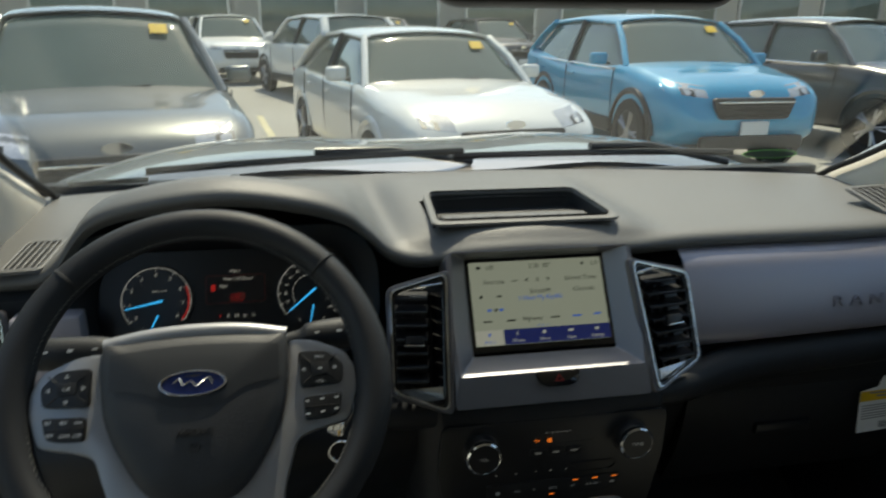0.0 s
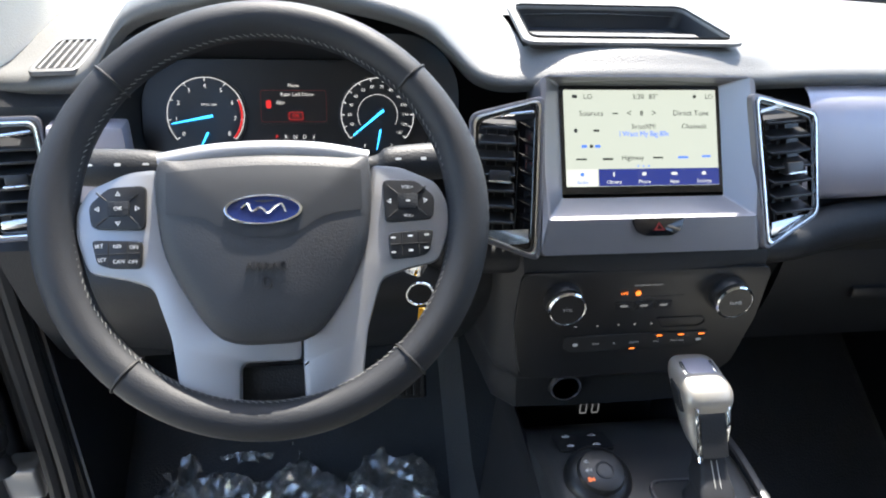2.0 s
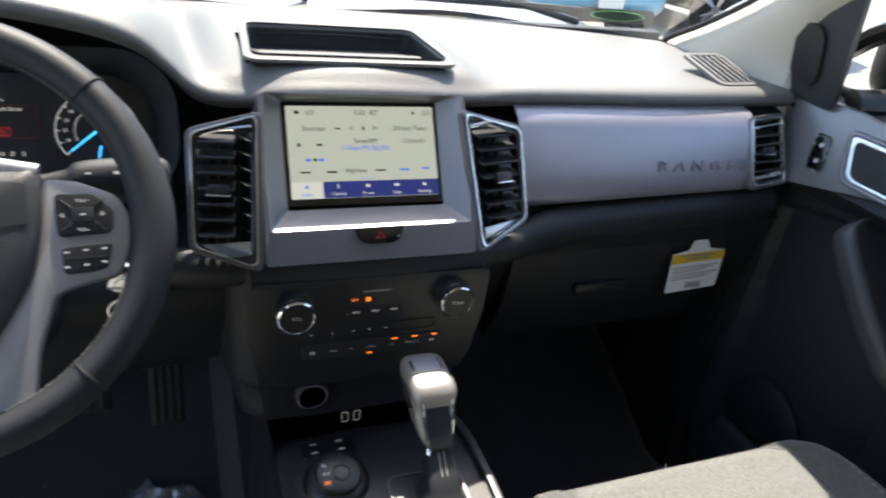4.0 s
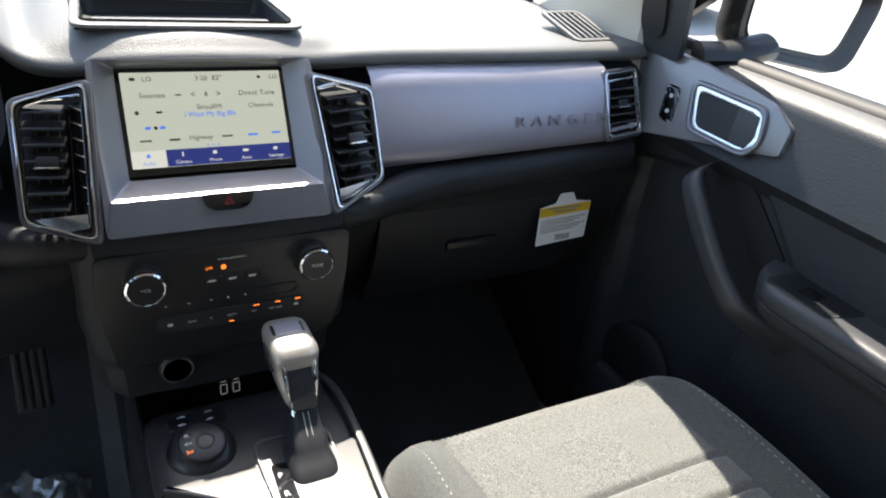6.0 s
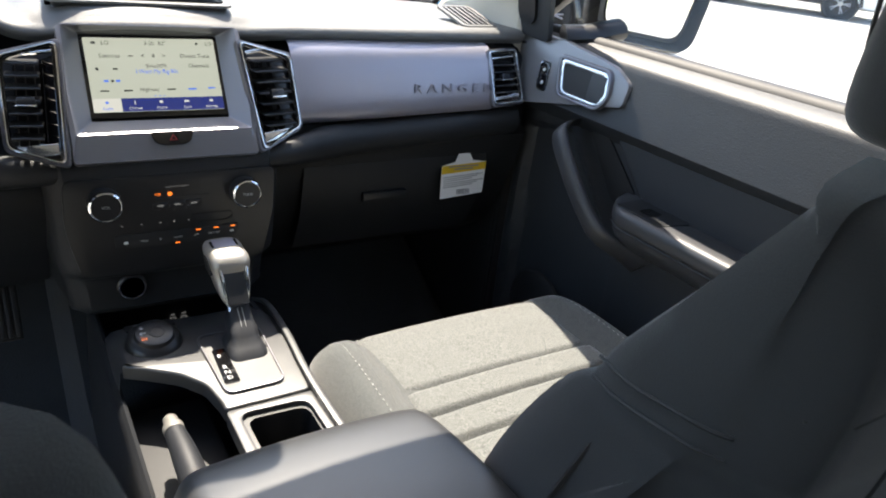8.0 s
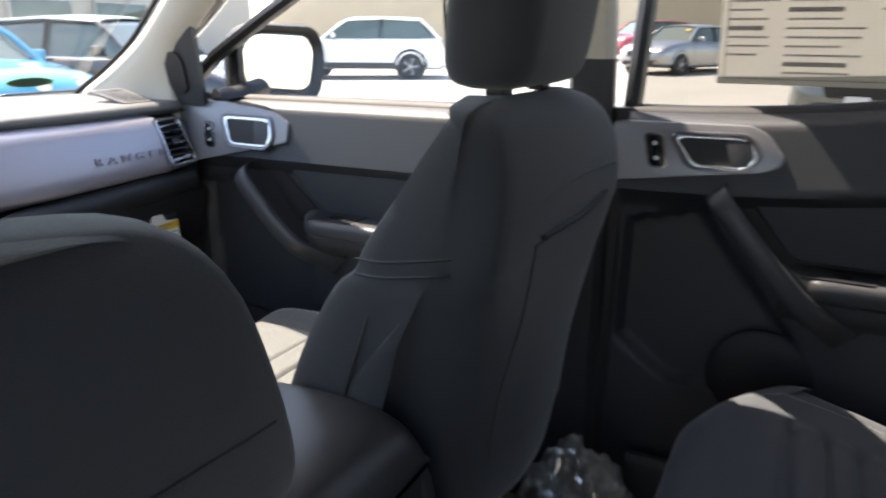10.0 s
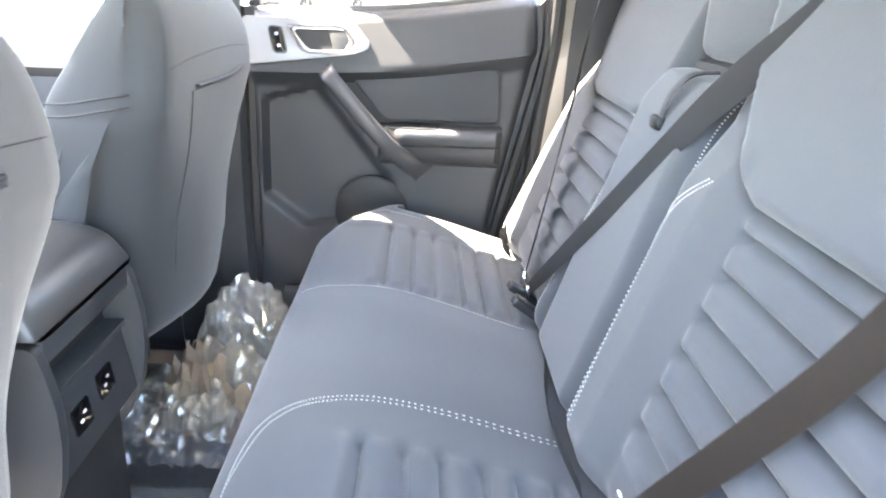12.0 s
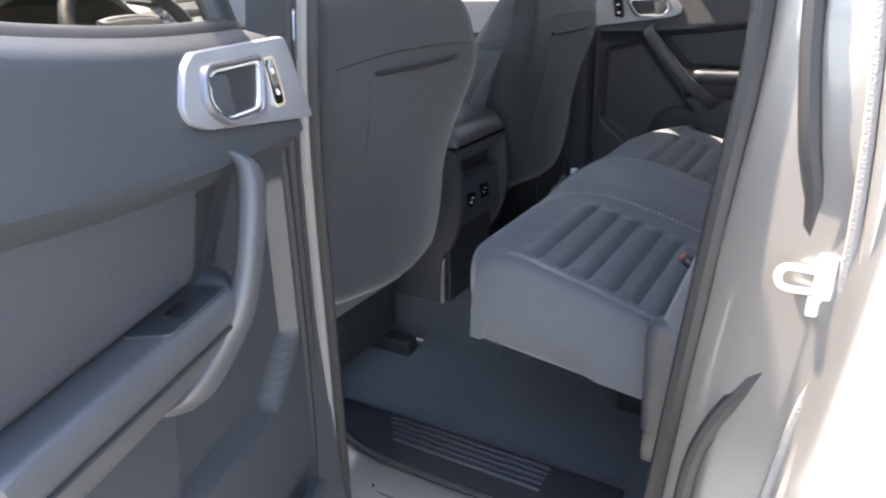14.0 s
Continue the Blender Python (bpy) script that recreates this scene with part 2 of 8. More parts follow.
SILVER_WHEEL = material("silver_spoke_paint", (0.38, 0.38, 0.39), 0.40, metal=0.55, grain=0.08, grain_size=0.0006, vary=0.04)
CHROME = material("chrome", (0.85, 0.86, 0.87), 0.06, metal=1.0, vary=0.03)
SURROUND = material("screen_surround_paint", (0.27, 0.265, 0.285), 0.33, metal=0.65, grain=0.08, grain_size=0.0006, vary=0.05)
SEAT_CLOTH = cloth("seat_insert_cloth", (0.06, 0.062, 0.06), (0.23, 0.235, 0.22), 0.0013)
# one seat cloth in two tones: lightened for sun, darkened for shade
SEAT_SUNLIT = cloth("seat_cloth_sunlit", (0.05, 0.053, 0.052), (0.13, 0.135, 0.13), 0.0012)
SEAT_SHADED = material("seat_cloth_shaded", (0.0235, 0.0265, 0.030), 0.8, grain=0.5, grain_size=0.0011, sheen=0.2, vary=0.12, spec=0.25)
REAR_CLOTH = material("rear_seat_cloth", (0.062, 0.068, 0.075), 0.75, grain=0.5, grain_size=0.0012, sheen=0.2, vary=0.12, spec=0.3)
THREAD_DIM = material("grey_stitching", (0.22, 0.22, 0.21), 0.7, vary=0.15, vary_size=0.01)
THREAD = material("pale_stitching", (0.42, 0.42, 0.4), 0.7, vary=0.15, vary_size=0.01)
DOOR = material("door_plastic", (0.028, 0.031, 0.0355), 0.5, grain=0.25, grain_size=0.002, vary=0.1)
DOOR_SOFT = material("door_insert_vinyl", (0.028, 0.031, 0.036), 0.6, grain=0.4, grain_size=0.0016, vary=0.1)
BEIGE = material("pillar_trim_beige", (0.62, 0.58, 0.5), 0.75, grain=0.4, grain_size=0.0018, vary=0.06)
CARPET = material("floor_carpet", (0.031, 0.035, 0.040), 0.98, grain=0.5, grain_size=0.003, vary=0.35, vary_size=0.06, sheen=0.3)
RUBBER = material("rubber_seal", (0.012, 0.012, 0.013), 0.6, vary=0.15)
DECK = material("console_satin_plastic", (0.035, 0.036, 0.038), 0.40, spec=0.8, grain=0.12, grain_size=0.0012, vary=0.08)
PAINT = material("dark_grey_metallic_paint", (0.27, 0.255, 0.24), 0.30, metal=0.6, coat=1.0, grain=0.06, grain_size=0.0005, vary=0.06)
BELT = material("belt_webbing", (0.04, 0.041, 0.044), 0.7, grain=0.6, grain_size=0.0012, vary=0.1)
# browner, slightly darker webbing for the left rear belt
BELT_TAN = material("belt_webbing_brown", (0.035, 0.026, 0.02), 0.7, grain=0.6, grain_size=0.0012, vary=0.1)
WHITE_MARK = material("printed_white", (0.65, 0.66, 0.66), 0.5, vary=0.05)
PAPER = material("tag_paper", (0.78, 0.78, 0.76), 0.6, vary=0.04)
YELLOW = material("tag_yellow", (0.72, 0.46, 0.02), 0.6, vary=0.06)
GLASS = glass_of("window_glass", (0.95, 0.965, 0.955))
TINTED = glass_of("privacy_glass", (0.42, 0.41, 0.38))

# ---- the cab's shell ----
def ground():
    bm = bmesh.new()
    bmesh.ops.create_grid(bm, x_segments=160, y_segments=160, size=400)
    for v in bm.verts:  # the ground rises gently to the right
        v.co.z = 0.02 * max(0, min(v.co.x, 40) - 2.5)
    m = material("sunlit_concrete", (0.36, 0.345, 0.31), 0.85, grain=0.5, grain_size=0.012, vary=0.16, vary_size=1.7)
    return single("ground", bm, m, "pale sun-bleached concrete of a car park", "ground", kind="structure")


def cab_shell():
    floor = bmesh.new()
    prof = [(-0.70, 0.47), (-0.66, 0.50), (-0.45, 0.50), (-0.16, 0.51), (-0.13, 0.60), (0.13, 0.60), (0.16, 0.51), (0.45, 0.50), (0.66, 0.50), (0.70, 0.47)]
    rows = [[(x, y, z + max(0, y - 0.12) * 0.55) for x, z in prof] for y in (-1.72, -1.4, -1.05, -0.9, -0.4, 0.0, 0.12, 0.3, 0.5)]
    skin([r + [(x, y, z - 0.03) for x, y, z in r[::-1]] for r in rows], closed=True, caps=True, bm=floor)
    single("floor", floor, CARPET, "black cab carpet, slightly worn", "floor", kind="structure")
    # firewall and back wall
    single("wall_front", box((1.5, 0.03, 0.85), (0, 0.52, 0.84), 0.005), BLACK, "black firewall under the windscreen", "wall", kind="structure")
    single("wall_rear", box((1.5, 0.04, 0.95), (0, -1.74, 0.9), 0.01), DOOR, "dark cab back panel", "wall", kind="structure")
    # headliner and roof
    ctrl = [[(x, y, 1.665 + 0.05 * (1 - (x / 0.62) ** 2) - 0.03 * max(0, y + 0.5) / 0.4 * 1.0) for x in (-0.60, -0.3, 0, 0.3, 0.60)] for y in (-1.72, -1.3, -0.8, -0.24)]
    single("ceiling", surf(ctrl, 14, 12, 0.02), BEIGE, "pale beige cloth headliner", "ceiling", kind="structure")
    ctrl = [[(x * 1.06, y, z + 0.035) for x, y, z in r] for r in ctrl]
    single("roof", surf(ctrl, 14, 12, 0.01), PAINT, "dark grey metallic cab roof", "roof", kind="structure")
    # windscreen
    base = [(-0.69, 0.44, 1.265), (-0.35, 0.55, 1.275), (0, 0.585, 1.28), (0.35, 0.55, 1.275), (0.69, 0.44, 1.265)]
    top = [(-0.57, -0.23, 1.665), (-0.28, -0.15, 1.69), (0, -0.13, 1.70), (0.28, -0.15, 1.69), (0.57, -0.23, 1.665)]
    mid = [tuple((Vector(a) + Vector(b)) / 2 + Vector((0, 0.012, 0.018))) for a, b in zip(base, top)]
    w = single("window_1", surf([base, mid, top], 10, 20, 0.004), GLASS, "clear laminated windscreen, dusty", "windscreen", kind="structure")
    w.visible_shadow = False
    pane = surf([[(x, -1.742, z) for x in (-0.60, -0.2, 0.2, 0.60)] for z in (1.37, 1.5, 1.665)], 4, 6, 0.004)
    single("window_2", pane, TINTED, "dark tinted rear window of the cab", "rear window", kind="structure")
    # pillars
    for s in (-1, 1):
        inner = spline([(s * 0.662, 0.40, 1.235), (s * 0.660, 0.35, 1.275), (s * 0.662, 0.27, 1.318), (s * 0.662, 0.18, 1.373), (s * 0.652, 0.10, 1.432), (s * 0.605, -0.10, 1.575), (s * 0.555, -0.27, 1.668)], 22)
        outer = spline([(s * 0.690, 0.09, 1.225), (s * 0.694, 0.10, 1.275), (s * 0.697, 0.10, 1.318), (s * 0.697, 0.075, 1.362), (s * 0.690, 0.02, 1.415), (s * 0.640, -0.19, 1.555), (s * 0.590, -0.33, 1.655)], 22)
        rows = []
        for p, q in zip(inner, outer):
            bulge = Vector((-s * 0.016, -0.012, -0.008))
            back = Vector((s * 0.035, 0.03, 0.02))
            rows.append(spline([p + back, p, p.lerp(q, 0.2) + bulge * 0.8, p.lerp(q, 0.55) + bulge, p.lerp(q, 0.85) + bulge * 0.7, q, q + back], 14))
        single("a_pillar_trim", skin(rows), BEIGE, "pale beige windscreen pillar trim with a broad foot", "pillar trim", kind="structure")
        single("windscreen_edge", tube([p + Vector((-s * 0.004, 0.014, 0.008)) for p in inner], 0.0055, 8), RUBBER, "black edge strip between glass and pillar", "seal", kind="structure")
        path = spline([(s * 0.715, 0.50, 1.20), (s * 0.715, 0.34, 1.30), (s * 0.69, 0.12, 1.43), (s * 0.625, -0.14, 1.585), (s * 0.575, -0.30, 1.67)], 14)
        out = [(p.x + s * 0.05, p.y - 0.012, p.z + 0.004) for p in path]
        single("a_pillar", tube(out, 0.038, 12, flat=1.2), PAINT, "dark grey painted windscreen pillar", "pillar", kind="structure")
        seal = [(p.x + s * 0.012, p.y - 0.058, p.z - 0.02) for p in path]
        single("door_seal", tube(seal, 0.011, 8), RUBBER, "black rubber door seal", "seal", kind="structure")
        # B and C pillars
        yb = -0.872 if s < 0 else -0.822
        b = [(s * 0.70, yb, 0.47), (s * 0.715, yb, 0.9), (s * 0.71, yb, 1.25), (s * 0.665, yb, 1.5), (s * 0.60, yb, 1.68)]
        rows = []
        for x, y, z in spline(b, 14):
            w2 = (0.04 if s < 0 else 0.036) + 0.05 * max(0, (0.9 - z))
            rows.append([(x, y + w2, z), (x + s * 0.07, y + w2 - 0.012, z), (x + s * 0.07, y - w2 + 0.012, z), (x, y - w2, z), (x - s * 0.018, y - w2 * 0.7, z), (x - s * 0.018, y + w2 * 0.7, z)])
        single("b_pillar", skin(rows[:9], closed=True, caps=True), DOOR, "dark lower trim of the pillar behind the front door", "pillar trim", kind="structure")
        single("b_pillar_upper", skin(rows[8:], closed=True, caps=True), BEIGE, "pale upper trim of the pillar behind the front door", "pillar trim", kind="structure")
        # roof rail
        r = [(s * 0.60, -0.26, 1.675), (s * 0.615, -0.8, 1.70), (s * 0.61, -1.3, 1.69), (s * 0.60, -1.72, 1.66)]
        single("roof_rail", tube(spline(r, 12), 0.04, 12), PAINT, "dark grey roof rail over the doors", "roof rail", kind="structure")
        # sill
        sill = box((0.12, 2.1, 0.11), (s * 0.735, -0.62, 0.425), 0.025, 3)
        single("door_sill", sill, PAINT, "dark grey painted door sill", "sill", kind="structure")
    # front quarter body and bonnet
    ctrl = []
    for y, z, w in ((0.60, 1.255, 0.70), (0.72, 1.265, 0.76), (1.0, 1.25, 0.80), (1.35, 1.20, 0.80), (1.62, 1.12, 0.74), (1.70, 1.0, 0.70)):
        ctrl.append([(x * w, y - 0.11 * abs(x) ** 2, z - 0.05 * abs(x) ** 3 + (0.018 if 0.3 < abs(x) < 0.8 else 0)) for x in (-1, -0.75, -0.45, -0.15, 0.15, 0.45, 0.75, 1)])
    single("bonnet", surf(ctrl, 20, 24, 0.01), PAINT, "dark grey metallic bonnet of the pickup", "bonnet", kind="structure")
    single("cowl", surf([[(x, 0.555 - 0.1 * (x / 0.7) ** 2, 1.262) for x in (-0.72, -0.35, 0, 0.35, 0.72)], [(x, 0.665 - 0.1 * (x / 0.7) ** 2, 1.235) for x in (-0.72, -0.35, 0, 0.35, 0.72)]], 4, 14, 0.01), SATIN, "black plastic cowl below the windscreen", "cowl", kind="structure")
    for s in (-1, 1):
        fender = surf([[(s * 0.80, y, z) for z in (top, 1.0, 0.7, 0.5)] for y, top in ((1.65, 1.04), (1.2, 1.13), (0.7, 1.165), (0.2, 1.17))], 8, 8, 0.01)
        single("front_wing", fender, PAINT, "dark grey metallic front wing", "wing", kind="structure")
        kick = surf([[(s * 0.70, 0.55, z) for z in (0.44, 0.8, 1.25)], [(s * 0.712, 0.085, z) for z in (0.44, 0.8, 1.25)]], 4, 4, 0.012)
        single("kick_panel", kick, BLACK, "black footwell side panel", "panel", kind="structure")


ARMGREY = material("sealant_grey", (0.15, 0.145, 0.14), 0.7, grain=0.5, grain_size=0.003, vary=0.12)


def rear_corner():
    """Left rear body corner round the open door, and its right-hand twin, with the rear quarter of the cab."""
    for s in (-1, 1):
        rows = []
        for z, y0 in ((0.40, -1.43), (0.60, -1.44), (0.76, -1.455), (0.9, -1.465), (1.0, -1.475), (1.1, -1.485), (1.3, -1.50), (1.45, -1.485), (1.6, -1.45), (1.68, -1.42)):
            lean = 0.10 * max(0, (z - 1.2)) / 0.48 + 0.02 * max(0, z - 1.25)
            xi, xo = 0.70 - lean, 0.795 - lean
            rows.append([(s * xi, y0 - 0.35, z), (s * xi, y0, z), (s * (xi + 0.012), y0 - 0.012, z), (s * (xi + 0.05), y0 - 0.05, z), (s * (xi + 0.06), y0 - 0.10, z), (s * (xo - 0.008), y0 - 0.125, z), (s * xo, y0 - 0.15, z), (s * (xo + 0.004), y0 - 0.35, z)])
        rows = lerp_rows(rows, 30)
        single("c_pillar", skin(rows), PAINT, "dark grey painted rear door pillar", "pillar", kind="structure")
        seal = [(s * (0.695 - 0.10 * max(0, z - 1.2) / 0.48), y, z) for z, y in ((0.46, -1.42), (0.76, -1.445), (1.1, -1.475), (1.3, -1.49), (1.5, -1.47), (1.66, -1.42))]
        single("door_seal", tube(spline(seal, 24), 0.013, 8), RUBBER, "black rubber door seal along the rear pillar", "seal", kind="structure")
        if s < 0:
            lean = lambda z: 0.10 * max(0, z - 1.2) / 0.48
            second = [(-0.745 + lean(z), y, z) for z, y in ((1.62, -1.50), (1.45, -1.525), (1.292, -1.538), (1.196, -1.552), (1.128, -1.565), (1.0, -1.558), (0.94, -1.535), (0.88, -1.505), (0.80, -1.485), (0.62, -1.475), (0.46, -1.46))]
            single("door_seal", tube(spline(second, 30), 0.010, 8), RUBBER, "black rubber outer door seal", "seal", kind="structure")
            for off, rad, mat, what in ((0.060, 0.006, ARMGREY, "grey sealant bead along the pillar"), (0.085, 0.008, PAINT, "painted weld flange along the pillar"), (0.115, 0.005, ARMGREY, "grey sealant bead along the pillar")):
                ridge = [(-0.757 - 0.25 * off + lean(z), y - off * 0.55 - 0.012, z) for z, y in ((1.62, -1.50), (1.45, -1.525), (1.292, -1.545), (1.128, -1.555), (1.0, -1.55), (0.88, -1.53), (0.70, -1.51), (0.46, -1.49))]
                single("pillar_flange", tube(spline(ridge, 26), rad, 8), mat, what, "pillar flange", kind="structure")
            for off, mat in ((0.0, ARMGREY), (0.016, RUBBER), (-0.02, RUBBER)):
                strip = [(-0.705 + lean(z) * 0.9 - abs(off) * 0.4, -0.915 + off * 0.5, z) for z in (0.47, 0.8, 1.1, 1.3, 1.5, 1.64)]
                single("door_seal", tube(spline([(x - off, y, z) for x, y, z in strip], 16), 0.009, 8), mat, "grey and black seal strip along the middle pillar", "seal", kind="structure")
        bed = surf([[(s * 0.80, y, z) for z in (1.22, 1.1, 0.8, 0.5)] for y in (-1.82, -2.2, -2.8, -3.3)], 6, 8, 0.01)
        single("bed_side", bed, PAINT, "dark grey metallic pickup bed side", "bed side", kind="structure")
        quarter = surf([[(s * (0.70 - 0.1 * max(0, z - 1.2) / 0.48), y, z) for z in (0.9, 1.2, 1.45, 1.66)] for y in (-1.52, -1.6, -1.72)], 5, 8, 0.01)
        single("rear_quarter_trim", quarter, DOOR, "dark moulded trim behind the rear door", "trim", kind="structure")


def gap_trims():
    """Dark trims and rubber that close the joints round the closed doors and the driver's jamb."""
    for y, z1, lean in ((-0.866, 1.30, 0.0), (-0.79, 1.28, 0.0)):
        single("door_seal", tube([(0.728, y, 0.46), (0.728, y, 0.9), (0.728, y, z1)], 0.016, 8), RUBBER, "black rubber seal between door and pillar", "seal", kind="structure")
    a = surf([[(0.742, y, 0.46 + (top - 0.46) * f) for f in (0.0, 0.35, 0.7, 1.0)] for y, top in ((-1.34, 1.28), (-1.44, 1.31), (-1.55, 1.42), (-1.66, 1.42))], 6, 8, 0.01)
    single("rear_lower_trim", a, DOOR, "dark moulded trim behind the rear door", "trim", kind="structure")
    single("door_seal", tube(spline([(0.715, -1.37, 0.62), (0.715, -1.40, 0.84), (0.715, -1.475, 1.2), (0.71, -1.482, 1.34)], 16), 0.014, 8), RUBBER, "black rubber seal along the rear door", "seal", kind="structure")
    single("door_seal", tube(spline([(0.722, 0.105, 1.24), (0.722, 0.10, 0.9), (0.722, 0.09, 0.62), (0.72, 0.05, 0.46)], 16), 0.024, 8), RUBBER, "black rubber seal ahead of the passenger door", "seal", kind="structure")
    jamb = surf([[(x, y, z) for z in (0.42, 0.7, 0.95, 1.22)] for x, y in ((-0.705, 0.09), (-0.73, 0.12), (-0.78, 0.15), (-0.83, 0.19))], 10, 12, 0.01)
    single("door_jamb", jamb, PAINT, "dark grey painted jamb by the driver's door", "door jamb", kind="structure")
    for dx, dy in ((0.0, 0.0), (-0.035, 0.03)):
        single("door_seal", tube(spline([(-0.715 + dx, 0.085 + dy, 1.2), (-0.712 + dx, 0.08 + dy, 0.9), (-0.708 + dx, 0.06 + dy, 0.62), (-0.70 + dx, -0.02 + dy, 0.50)], 16), 0.011, 8), RUBBER, "black rubber seal round the driver's door opening", "seal", kind="structure")
    loom = [(-0.79 + 0.004 * sin(k * 0.9), 0.10 - 0.0015 * k, 0.90 - 0.008 * k) for k in range(24)]
    single("wiring_boot", tube(loom, [0.014 + 0.003 * (k % 2) for k in range(24)], 10), RUBBER, "ribbed black rubber wiring boot at the door hinge", "wiring boot", kind="structure")
    hinge = box((0.05, 0.04, 0.06), (-0.785, 0.11, 0.66), 0.008, 3)
    single("door_hinge", hinge, PAINT, "painted steel door hinge", "hinge", kind="structure")


ground()
cab_shell()
gap_trims()
rear_corner()

# ---- dashboard ----
dash = thing("dashboard", "dark grey grained dashboard with silver trim panels", "dashboard", at=(0, 0.15, 1.0))
WORLD_BUILT.add(dash.name)
LEAN = radians(33)
SCREEN_UP = Vector((0, sin(LEAN), cos(LEAN)))
FACE = axes_at((0, 0, 1.16), (1, 0, 0), SCREEN_UP)  # x right, y up the screen, z towards the seats


def dashboard():
    # upper pad: from the glass to the lip over the instruments
    xs = (-0.69, -0.62, -0.575, -0.53, -0.47, -0.38, -0.29, -0.235, -0.207, -0.178, -0.14, -0.08, 0.0, 0.08, 0.14, 0.19, 0.25, 0.35, 0.45, 0.58, 0.69)
    lips = ((0.10, 1.240), (0.082, 1.246), (0.080, 1.258), (0.08, 1.312), (0.07, 1.334), (0.065, 1.345), (0.07, 1.332), (0.078, 1.312), (0.08, 1.288), (0.075, 1.262), (0.066, 1.256), (0.053, 1.266), (0.049, 1.269), (0.053, 1.266), (0.060, 1.262), (0.065, 1.262), (0.07, 1.262), (0.07, 1.262), (0.07, 1.262), (0.075, 1.262), (0.08, 1.262))
    lip = dict(zip(xs, lips))
    ctrl = []
    for x in xs:
        y0, z0 = lip[x]
        yb = 0.555 - 0.12 * (x / 0.69) ** 2
        mid = 0.5 * (y0 + yb)
        bump = 0.03 if abs(x) < 0.15 else 0.012
        zb = 1.262
        ctrl.append([(x, y0 + 0.012, z0 - 0.018), (x, y0, z0 - 0.006), (x, y0 + 0.012, z0 + 0.006), (x, y0 + 0.06, z0 + bump * 0.75), (x, mid, max(z0, zb) * 0.5 + zb * 0.5 + bump * 0.8), (x, yb - 0.08, zb + 0.012), (x, yb, zb)])
    bm = skin(lerp_rows([spline(c, 26) for c in ctrl], 90))
    # opening for the tray
    kill = [f for f in bm.faces if abs(f.calc_center_median().x) < 0.118 and 0.105 < f.calc_center_median().y < 0.222]
    bmesh.ops.delete(bm, geom=kill, context="FACES")
    part("upper_pad", bm, PAD, dash, "soft-touch grained dark grey upper pad")
    # lower fascia
    prof = [(0.11, 1.245), (0.075, 1.22), (0.065, 1.12), (0.05, 1.10), (0.03, 1.08), (0.06, 0.98), (0.12, 0.86), (0.2, 0.80)]
    for x0, x1, name in ((-0.69, -0.56, "left_end_panel"), (0.18, 0.69, "passenger_fascia")):
        rows = [[(x0 + (x1 - x0) * i / 10, y, z) for y, z in prof] for i in range(11)]
        part(name, skin([linear(r, 24) for r in rows]), BLACK, dash, "dark lower dashboard")
    # driver's knee panel
    ctrl = [[(x, y + 0.04 * abs((x + 0.38) / 0.2) ** 2 * 0.3, z) for y, z in ((0.10, 1.10), (0.0, 1.085), (-0.02, 1.03), (0.05, 0.93), (0.14, 0.84))] for x in (-0.60, -0.5, -0.38, -0.27, -0.16)]
    part("knee_panel", surf(ctrl, 12, 16, 0.008), BLACK, dash, "black knee panel under the steering column")


def tray():
    part("tray_surround", frame_plate(soft_poly([(-0.128, 0.0), (0.128, 0.0), (0.118, 0.15), (-0.118, 0.15)], 0.018), soft_poly([(-0.117, 0.014), (0.117, 0.014), (0.108, 0.14), (-0.108, 0.14)], 0.014), 0.004, axes_at((0, 0.083, 1.289), (1, 0, 0), (0, 1, 0.05)), 0.002), PAD, dash, "raised rim of the open storage tray")
    pan = bmesh.new()
    rows = []
    for k, (zz, g) in enumerate(((1.299, 1.0), (1.272, 0.98), (1.27, 0.9))):
        rows.append([(x * g, 0.083 + y * (1 if k < 2 else 0.98) + (0 if k < 2 else 0.003), zz + (y - 0.07) * 0.05) for x, y in soft_poly([(-0.118, 0.013), (0.118, 0.013), (0.109, 0.141), (-0.109, 0.141)], 0.014)])
    skin(rows, closed=True, bm=pan)
    pan.faces.new(list(pan.verts)[-len(rows[0]):])
    part("tray", pan, BLACK, dash, "black open storage tray")
    part("tray_ledge", box((0.205, 0.055, 0.012), (0, 0.132, 1.278), 0.003), PAD, dash, "grey ribbed ledge in the tray")
    for i in range(7):
        part("tray_rib", box((0.004, 0.03, 0.006), (-0.09 + 0.03 * i, 0.125, 1.2825), 0.001), RUBBER, dash)


dashboard()
tray()


GUNMETAL = material("gunmetal_trim", (0.19, 0.185, 0.20), 0.32, metal=0.7, vary=0.04)
CHROME_SOFT = material("satin_chrome", (0.75, 0.76, 0.78), 0.22, metal=1.0, vary=0.03)


def span(poly, y):
    """The least and greatest x of an outline at a height."""
    xs = []
    for (ax, ay), (bx, by) in zip(poly, poly[1:] + poly[:1]):
        if (ay - y) * (by - y) < 0:
            xs.append(ax + (bx - ax) * (y - ay) / (by - ay))
    return min(xs), max(xs)


